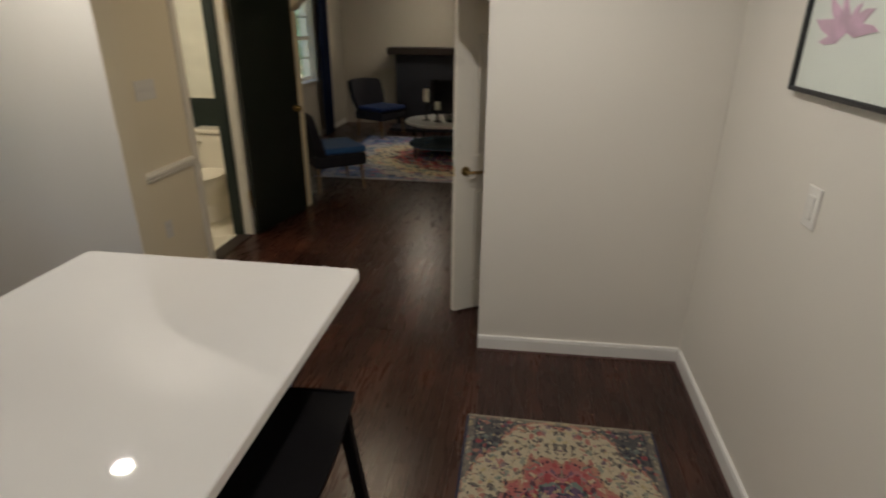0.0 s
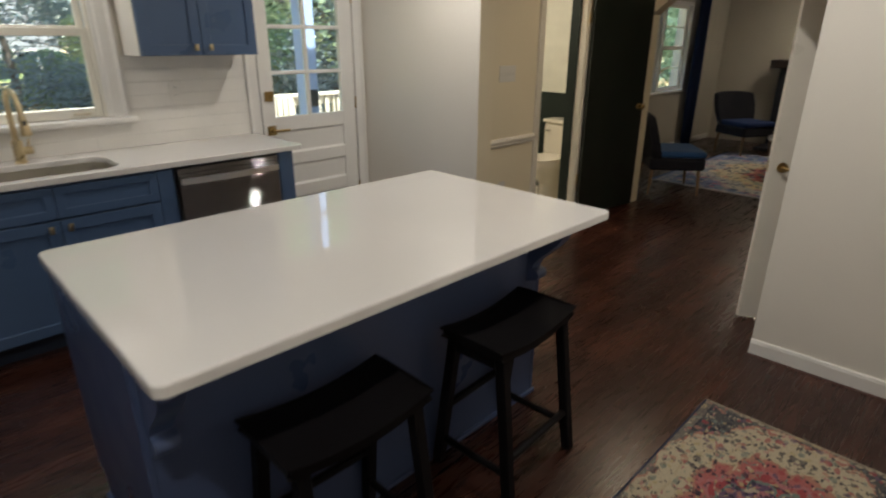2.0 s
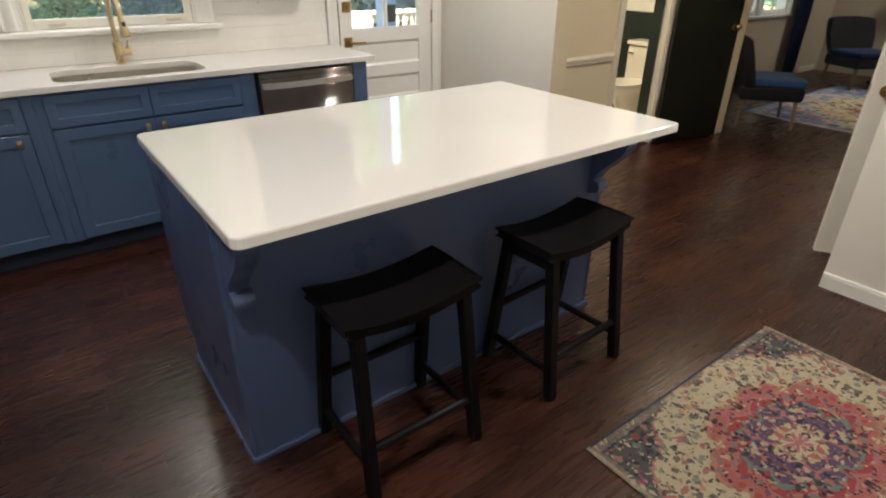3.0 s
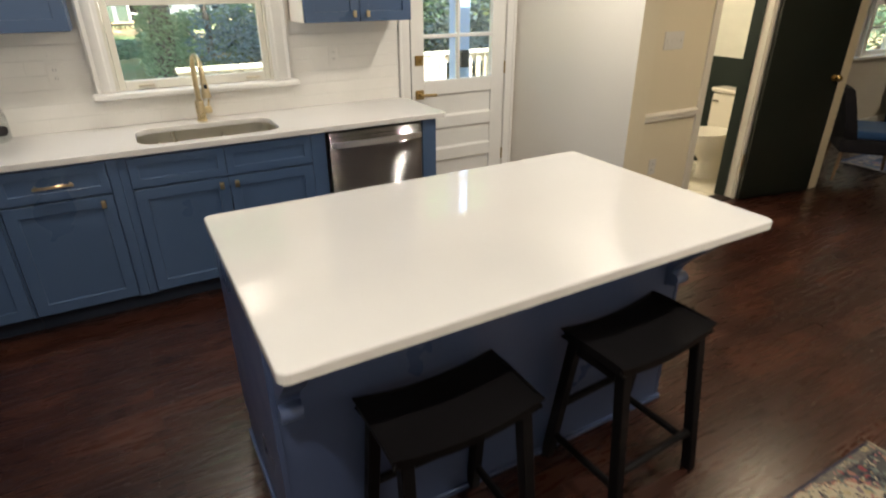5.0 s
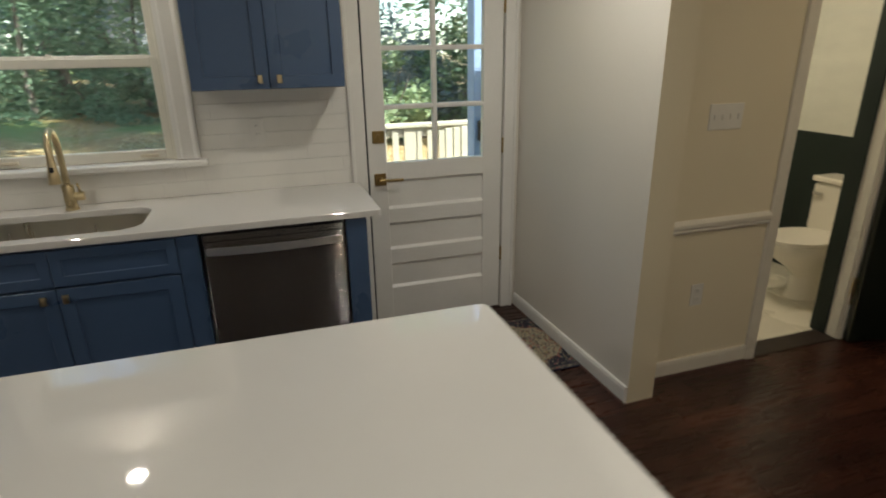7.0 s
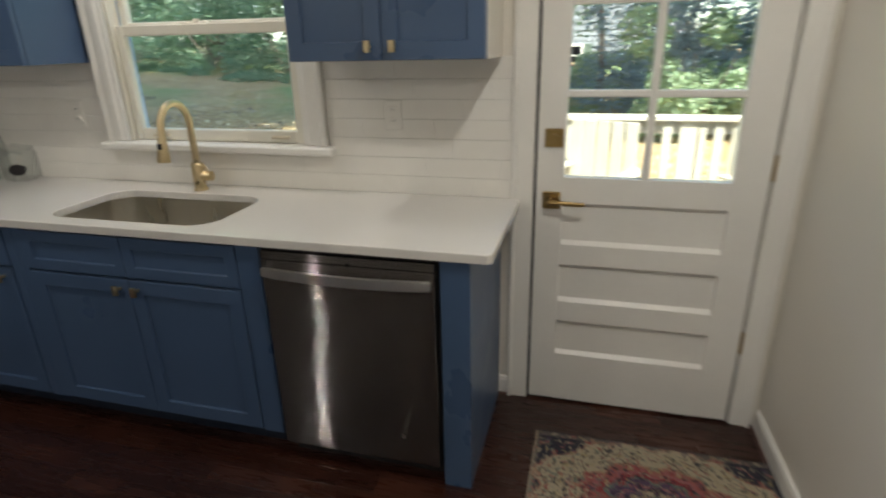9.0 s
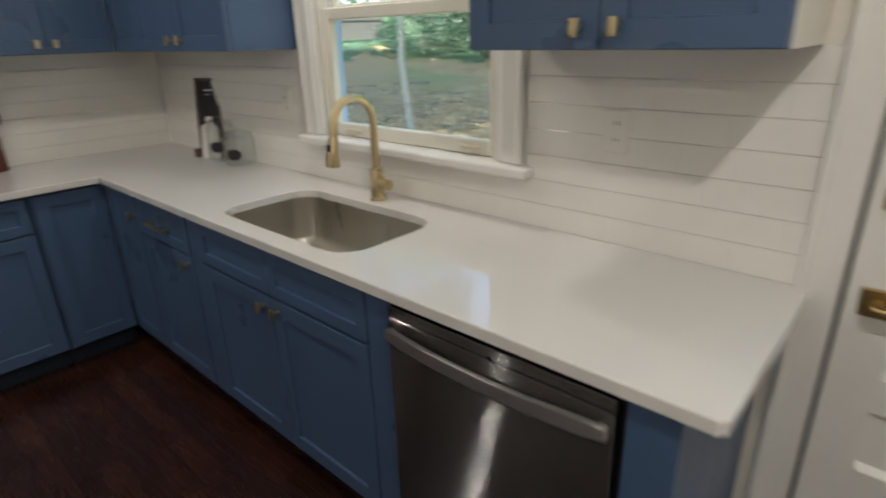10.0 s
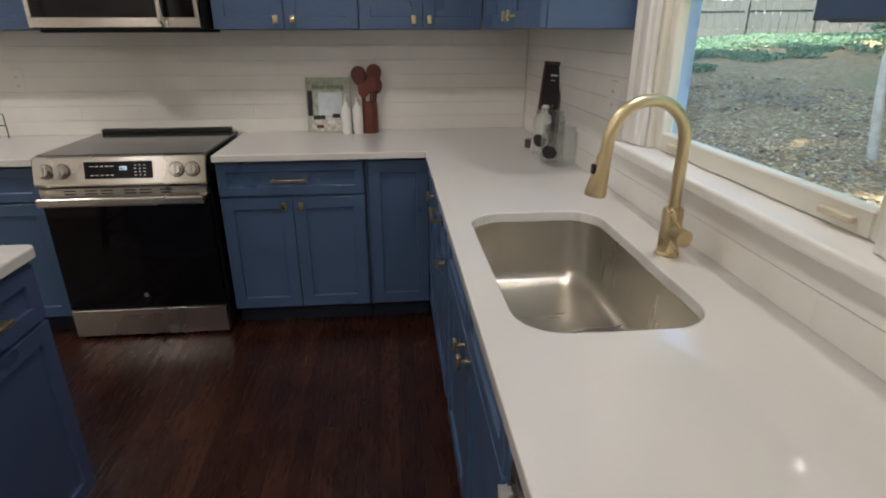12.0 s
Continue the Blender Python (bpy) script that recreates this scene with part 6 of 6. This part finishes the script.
# neighbouring house
house = thing("house", "white sided neighbouring house with green shutters and a dark deck", "house", (-22.0, 1.0, 0.15))
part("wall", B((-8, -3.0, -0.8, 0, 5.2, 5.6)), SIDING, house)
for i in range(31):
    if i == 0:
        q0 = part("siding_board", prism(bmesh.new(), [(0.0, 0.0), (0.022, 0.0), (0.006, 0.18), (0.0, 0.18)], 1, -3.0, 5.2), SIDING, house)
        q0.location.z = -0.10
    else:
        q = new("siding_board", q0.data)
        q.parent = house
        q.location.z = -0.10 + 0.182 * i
bm = prism(bmesh.new(), [(-8.7, 5.5), (0.7, 5.5), (-4.0, 8.6)], 1, -3.5, 5.7)
part("roof", bm, ROOFING, house)
for yy in (0.0, 1.50, 4.2):
    a, b, c, e = yy - 0.36, yy + 0.36, 0.28, 1.08
    w = part("window", B((0.023, a, c, 0.07, b, c + 0.08), (0.023, a, e - 0.08, 0.07, b, e), (0.023, a, c + 0.08, 0.07, a + 0.07, e - 0.08), (0.023, b - 0.07, c + 0.08, 0.07, b, e - 0.08), (0.023, a + 0.07, 0.66, 0.06, b - 0.07, 0.70)), TRIM, house)
    part("pane", B((0.023, a + 0.07, c + 0.08, 0.034, b - 0.07, e - 0.08)), BLACKGLASS, w)
    for t in (-1, 1):
        part("shutter", B((0.023, yy + t * 0.52 - 0.15, c, 0.05, yy + t * 0.52 + 0.15, e), bevel=0.003), SHUTTER, house)
part("meter_box", B((0.023, -2.35, 0.25, 0.22, -1.85, 0.72), bevel=0.01), FENCEWOOD, house)
hd = thing("neighbour_deck", "dark stained deck railing on the neighbouring house", "deck", (-20.0, 1.0, 0.15))
part("platform", B((-1.95, -1.8, -0.55, 0, 5.2, -0.28)), DARKDECK, hd)
part("rail", B((-0.08, -1.8, 0.40, 0.02, 5.2, 0.46), (-0.06, -1.8, -0.22, 0.0, 5.2, -0.16)), DARKDECK, hd)
for i in range(50):
    yy = -1.75 + 0.14 * i
    if i == 0:
        q0 = part("baluster", B((-0.05, -0.02, -0.28, -0.01, 0.02, 0.41)), DARKDECK, hd)
        q0.location.y = yy
    else:
        q = new("baluster", q0.data)
        q.parent = hd
        q.location.y = yy
for yy in (-1.8, 0.5, 2.8, 5.1):
    part("post", B((-0.09, yy - 0.05, -1.2, 0.03, yy + 0.05, 0.52)), DARKDECK, hd)

# board fence
fence = thing("fence", "weathered grey board fence behind the garden", "fence", (-15.0, -21.0, 0.86), -30)
for i in range(40):
    x = -6 + 0.30 * i
    if i == 0:
        q0 = part("board", B((0, 0, 0, 0.285, 0.02, 1.75), bevel=0.003), FENCEWOOD, fence)
        q0.location.x = x
    else:
        q = new("board", q0.data)
        q.parent = fence
        q.location.x = x
part("rail", B((-6, 0.02, 0.25, 6, 0.06, 0.35), (-6, 0.02, 1.35, 6, 0.06, 1.45)), FENCEWOOD, fence)
for i in range(6):
    part("post", B((-6 + 2.4 * i, 0.06, -0.3, -5.9 + 2.4 * i, 0.16, 1.85)), FENCEWOOD, fence)


def leaves(centres, count, size, rng, flat=0.35):
    """Many small folded leaves scattered through ellipsoids: centres holds (x, y, z, rx, ry, rz)."""
    wts = np.array([c[3] * c[4] * c[5] for c in centres]) ** 0.66
    pick = rng.choice(len(centres), count, p=wts / wts.sum())
    cs = np.array(centres)[pick]
    d = rng.normal(size=(count, 3))
    d /= np.linalg.norm(d, axis=1)[:, None]
    rad = rng.uniform(0.25, 1.0, count) ** 0.5
    p = cs[:, :3] + d * rad[:, None] * cs[:, 3:]
    a = rng.normal(size=(count, 3))
    a[:, 2] *= flat
    a /= np.linalg.norm(a, axis=1)[:, None]
    b = np.cross(a, rng.normal(size=(count, 3)))
    b /= np.linalg.norm(b, axis=1)[:, None]
    s = size * rng.uniform(0.55, 1.3, count)[:, None]
    v = np.stack([p - a * s, p + b * s * 0.45, p + a * s, p - b * s * 0.45], 1).reshape(-1, 3)
    f = np.arange(count * 4).reshape(-1, 4)
    me = bpy.data.meshes.new("leaves")
    me.from_pydata(v.tolist(), [], f.tolist())
    return me


def clumps(x, y, z, r, h, n, rng):
    out = []
    for _ in range(n):
        a, q = rng.uniform(0, 2 * math.pi), rng.uniform(0, 1) ** 0.6
        k = rng.uniform(0.30, 0.55)
        out.append((x + math.cos(a) * q * r, y + math.sin(a) * q * r, z + rng.uniform(-0.5, 0.5) * h, r * k, r * k, h * k * 0.6))
    return out


def tree(x, y, height, spread, count, material, seed, trunk=0.16, bark=BARK, size=0.13, label="leafy green tree behind the house", low=0.35, ivy=0, masses=16):
    rng = np.random.default_rng(seed)
    g = ground_z(x, y)
    t = thing("tree", label, "tree", (x, y, g))
    bm = bmesh.new()
    pts = [(0.10 * math.sin(i * 1.3 + seed), 0.10 * math.cos(i * 0.9 + seed), height * 0.80 * i / 7 - 0.05) for i in range(8)]
    tube(bm, pts, [trunk * (1.25 - 0.95 * i / 7) for i in range(8)], 12)
    for i in range(7):
        a = rng.uniform(0, 2 * math.pi)
        zb = height * rng.uniform(low, 0.72)
        L = spread * rng.uniform(0.5, 0.85)
        tube(bm, [(0, 0, zb), (math.cos(a) * L * 0.5, math.sin(a) * L * 0.5, zb + L * 0.30), (math.cos(a) * L, math.sin(a) * L, zb + L * 0.45)], [trunk * 0.42, trunk * 0.26, trunk * 0.08], 7)
    part("trunk", bm, bark, t)
    cs = clumps(0, 0, height * (low + 1) / 2, spread, height * (1 - low), masses, rng)
    me = leaves(cs, count, size, rng)
    me.materials.append(material)
    cr = new("crown", me)
    cr.parent = t
    if ivy:
        me = leaves([(0, 0, 0.4 + 0.6 * k, trunk * (2.3 - 0.12 * k), trunk * (2.3 - 0.12 * k), 0.45) for k in range(8)], ivy, 0.05, rng)
        me.materials.append(LEAFLIGHT)
        iv = new("ivy", me)
        iv.parent = t


def bush(x, y, r, h, count, material, seed, size=0.10, label="dense green bush at the edge of the garden"):
    rng = np.random.default_rng(seed)
    b = thing("bush", label, "bush", (x, y, ground_z(x, y)))
    bm = bmesh.new()
    for i in range(5):
        a = 2 * math.pi * i / 5 + seed
        tube(bm, [(0, 0, 0), (math.cos(a) * r * 0.3, math.sin(a) * r * 0.3, h * 0.4), (math.cos(a) * r * 0.6, math.sin(a) * r * 0.6, h * 0.8)], [0.03, 0.02, 0.008], 6)
    part("stems", bm, BARK, b)
    me = leaves(clumps(0, 0, h * 0.52, r, h, 12, rng), count, size, rng)
    me.materials.append(material)
    f = new("foliage", me)
    f.parent = b


# trees near the house
# Out-of-view tree, added so that its crown blocks sun from the yard.
tree(-2.7, -4.6, 13.5, 5.8, 56000, LEAF, 31, 0.3, size=0.26, low=0.57, masses=56, label="unseen tall tree added to shade the yard")
tree(-16.4, -0.2, 5.0, 1.3, 6000, LEAFLIGHT, 51, 0.06, size=0.075, low=0.12, label="light green young tree before the neighbouring house")
tree(-15.0, -2.4, 6.0, 1.7, 8500, LEAF, 52, 0.07, size=0.080, low=0.15, label="young tree before the neighbouring house")
tree(-11.4, 2.25, 10.0, 4.0, 28000, LEAF, 11, 0.19, size=0.12, low=0.36, masses=30, ivy=9000, label="ivy-covered tree in the garden")
tree(-7.45, -3.6, 5.4, 1.3, 3000, LEAF, 12, 0.05, PALEBARK, 0.08, "slim pale young tree in the garden", 0.66)
tree(-9.6, 8.9, 7.0, 2.3, 26000, LEAFLIGHT, 13, 0.13, size=0.075, low=0.10, masses=28)
tree(-13.0, 5.2, 2.4, 1.7, 14000, LEAFBLUE, 61, 0.08, size=0.06, low=0.08, masses=20, label="low blue-green tree beyond the deck")
tree(-13.6, 3.4, 6.5, 1.5, 4500, LEAFLIGHT, 62, 0.07, size=0.075, low=0.30, masses=14, label="airy light green tree beyond the deck")
tree(-12.5, 9.5, 8.0, 3.2, 24000, LEAFLIGHT, 14, 0.18, size=0.085, low=0.15, masses=26, label="light green tree behind the deck")
tree(-9.0, 9.6, 3.6, 2.3, 24000, LEAFBLUE, 15, 0.10, size=0.065, low=0.06, masses=24, label="blue-green tree beyond the deck")
tree(-9.0, 13.5, 8.0, 3.4, 16000, LEAFLIGHT, 16, 0.2, size=0.10, low=0.10, masses=24)
tree(-5.2, 15.0, 6.5, 2.6, 20000, LEAF, 24, 0.15, size=0.09, low=0.03, masses=26, label="dense green tree outside the living room window")
tree(-17.0, -9.0, 9.0, 3.8, 9000, LEAF, 17, 0.25, size=0.18, low=0.12)
tree(-19.0, -3.0, 9.0, 4.0, 7000, LEAFBLUE, 18, 0.25, size=0.18, low=0.30)
tree(-17.5, -12.5, 8.0, 3.4, 9000, LEAF, 19, 0.2, size=0.16, low=0.25)
tree(-27.0, -3.0, 11.0, 5.0, 8000, LEAF, 20, 0.3, size=0.24, low=0.3)
tree(-20.0, 16.5, 11.0, 5.0, 8000, LEAF, 21, 0.3, size=0.22, low=0.05)
tree(-14.5, 15.5, 9.0, 4.0, 8000, LEAFLIGHT, 23, 0.2, size=0.18, low=0.05)
for i, (x, y, r, h, mt) in enumerate(((-15.6, -3.6, 1.5, 2.0, LEAF), (-16.0, -5.8, 1.6, 2.4, LEAF), (-15.8, -8.2, 1.7, 2.2, LEAF), (-15.4, -1.2, 1.2, 1.5, LEAF), (-15.2, 3.6, 1.0, 0.8, LEAFLIGHT), (-15.4, 5.4, 1.1, 0.9, LEAF), (-15.2, 0.8, 0.8, 0.6, LEAF), (-10.5, 7.8, 1.4, 2.2, LEAF), (-11.6, 6.2, 1.1, 1.6, LEAFBLUE), (-10.2, 8.6, 1.2, 1.8, LEAFBLUE), (-10.2, 5.0, 1.0, 1.7, LEAFLIGHT), (-15.2, -10.5, 1.9, 2.6, LEAF))):
    bush(x, y, r, h, 5200, mt, 40 + i, 0.07)

# low growth at the foot of the bushes, and the far woods
rng = np.random.default_rng(5)
cs = []
for k in range(90):
    y = rng.uniform(-16, 9)
    x = -15.0 + rng.uniform(-1.6, 0.9) + (0.18 * (y + 8) if y < -8 else 0)
    cs.append((x, y, ground_z(x, y) + 0.04, rng.uniform(0.25, 0.6), rng.uniform(0.3, 0.7), rng.uniform(0.06, 0.2)))
for k in range(150):
    x, y = rng.uniform(-17.5, -8.5), -10.5 - 10.0 * rng.uniform(0, 1) ** 0.6
    cs.append((x, y, ground_z(x, y) + 0.04, rng.uniform(0.3, 0.8), rng.uniform(0.3, 0.8), rng.uniform(0.05, 0.14)))
me = leaves(cs, 78000, 0.055, rng)
me.materials.append(LEAF)
tagged(new("undergrowth", me), "low green undergrowth along the leaf litter", "undergrowth", kind="stuff")
cs = []
for k in range(150):
    a = rng.uniform(radians(95), radians(262))
    d = rng.uniform(30, 40)
    if radians(158) < a < radians(181):
        continue
    cs.append((d * math.cos(a), d * math.sin(a) + 2, rng.uniform(0.5, 13), rng.uniform(2, 4), rng.uniform(2, 4), rng.uniform(1.5, 3)))
me = leaves(cs, 30000, 0.42, rng)
me.materials.append(LEAF)
tagged(new("far_woods", me), "dense green woods in the distance", "woods", kind="stuff")
rng = np.random.default_rng(9)
cs = [(x, y, ground_z(x, y) + 0.012, 0.5, 0.5, 0.012) for x, y in ((rng.uniform(-11, -3), rng.uniform(-9, 2.4)) for _ in range(160))]
me = leaves(cs, 9000, 0.045, rng, flat=0.1)
me.materials.append(leaf_mat("dry_leaves", (0.14, 0.10, 0.07), (0.44, 0.38, 0.30)))
tagged(new("dry_leaves", me), "scattered dry leaves on the ground", "leaves", kind="stuff")

# ---- pieces of walls and floors ----
TILES = {}


def tile_wall(parent_name, label, origin, rz, spans):
    """Long glazed tiles on a wall; spans: (x0, x1, z0, z1) areas in local metres, local -y faces the room."""
    bm = bmesh.new()
    for a, b, c, d in spans:
        box(bm, a, -0.004, c, b, 0.0, d)
    wall = structure(parent_name, bm, GROUT, label, "backsplash")
    wall.matrix_basis = pose(*origin, 0, 0, rz)
    TL, TZ, J = 0.305, 0.0765, 0.0014
    for a, b, c, d in spans:
        r = int(round((c - TOP) / TZ)) if c > TOP else 0
        z = TOP + r * TZ
        while z < d - 0.01:
            z1 = min(z + TZ, d)
            x = a - ((0.5 * (r % 2) + 0.13 * (r % 3)) % 1.0) * TL
            while x < b - 0.004:
                xa, xb = max(x, a), min(x + TL, b)
                if xb - xa > 0.012:
                    w, h = round(xb - xa - 0.0004, 4), round(z1 - max(z, c) - J, 4)
                    if h > 0.008:
                        if (w, h) not in TILES:
                            tb2 = B((-w / 2, -0.004, -h / 2, w / 2, 0.0, h / 2))
                            bmesh.ops.bevel(tb2, geom=[e for e in tb2.edges if all(v.co.y < -0.003 for v in e.verts) and abs(e.verts[0].co.z - e.verts[1].co.z) < 1e-5], offset=0.0012, segments=1, affect="EDGES")
                            me2 = bpy.data.meshes.new("tile")
                            tb2.to_mesh(me2)
                            tb2.free()
                            me2.materials.append(TILE)
                            TILES[w, h] = me2
                        t = new("tile", TILES[w, h])
                        t.parent = wall
                        t.matrix_basis = pose((xa + xb) / 2, -0.0035, (max(z, c) + z1) / 2, random.uniform(-0.15, 0.15), 0, random.uniform(-0.12, 0.12))
                x += TL
            z = z1
            r += 1


tile_wall("backsplash_west", "glossy white subway tile backsplash along the sink wall", (XW, 0, 0), 90,
          [(YS + 0.01, 1.245, TOP, 1.452), (1.245, 2.364, TOP, 1.066), (2.364, 3.128, TOP, 1.452)])
tile_wall("backsplash_south", "glossy white subway tile backsplash behind the range", (0, YS, 0), 180,
          [(-1.06, 2.11, TOP, 1.452)])

# oak strips
boards, rest = [], []
random.seed(4)


def lay(x0, x1, y0, y1):
    w = 0.079
    x = x0
    while x < x1 - 0.005:
        xb = min(x + w, x1)
        y = y0 - random.uniform(0, 1.0)
        while y < y1:
            L = random.choice((0.55, 0.75, 0.95, 1.2, 1.45))
            a, b = max(y, y0), min(y + L, y1)
            if b - a > 0.02:
                boards.append((x, xb, a, b))
            y += L
        x = xb


lay(XW, XE, YS, 4.36)
lay(HX, 1.62, 4.36, 6.55)
lay(LWX, LEX, 6.55, LWY)
near = sorted(boards, key=lambda q: (abs((q[0] + q[1]) / 2 - 0.9) + abs((q[2] + q[3]) / 2 - 2.6)))[:290]
chosen = set(near)
BOARDS = {}
for q in boards:
    if q in chosen:
        w, L = round(q[1] - q[0] - 0.0005, 4), round(q[3] - q[2] - 0.0005, 3)
        if (w, L) not in BOARDS:
            pb = B((-w / 2, -L / 2, -0.011, w / 2, L / 2, 0.0))
            bmesh.ops.bevel(pb, geom=[e for e in pb.edges if all(v.co.z > -0.001 for v in e.verts)], offset=0.0004, segments=1, affect="EDGES")
            me = bpy.data.meshes.new("plank")
            pb.to_mesh(me)
            pb.free()
            me.materials.append(OAK)
            BOARDS[w, L] = me
        p = new("plank", BOARDS[w, L])
        p.parent = floor
        p.location = ((q[0] + q[1]) / 2, (q[2] + q[3]) / 2, 0.0)
verts, faces = [], []
for x0, x1, y0, y1 in boards:
    if (x0, x1, y0, y1) in chosen:
        continue
    j, c = 0.00025, 0.0004
    k = len(verts)
    verts += [(x0 + j, y0 + j, -0.011), (x1 - j, y0 + j, -0.011), (x1 - j, y1 - j, -0.011), (x0 + j, y1 - j, -0.011),
              (x0 + j + c, y0 + j + c, 0.0), (x1 - j - c, y0 + j + c, 0.0), (x1 - j - c, y1 - j - c, 0.0), (x0 + j + c, y1 - j - c, 0.0)]
    faces += [(k + 4, k + 5, k + 6, k + 7)] + [(k + i, k + (i + 1) % 4, k + 4 + (i + 1) % 4, k + 4 + i) for i in range(4)]
me = bpy.data.meshes.new("planks")
me.from_pydata(verts, [], faces)
me.materials.append(OAK)
p = tagged(new("planks", me), kind="stuff")
p.parent = floor
tl = None
for i in range(5):
    for j in range(7):
        if tl is None:
            tl = part("tile", B((0, 0, -0.005, 0.297, 0.297, 0.003), bevel=0.0015), BATHTILE, bath_floor)
            q = tl
        else:
            q = new("tile", tl.data)
            q.parent = bath_floor
        q.location = (-2.6 + 0.30 * i, 4.40 + 0.30 * j, 0)
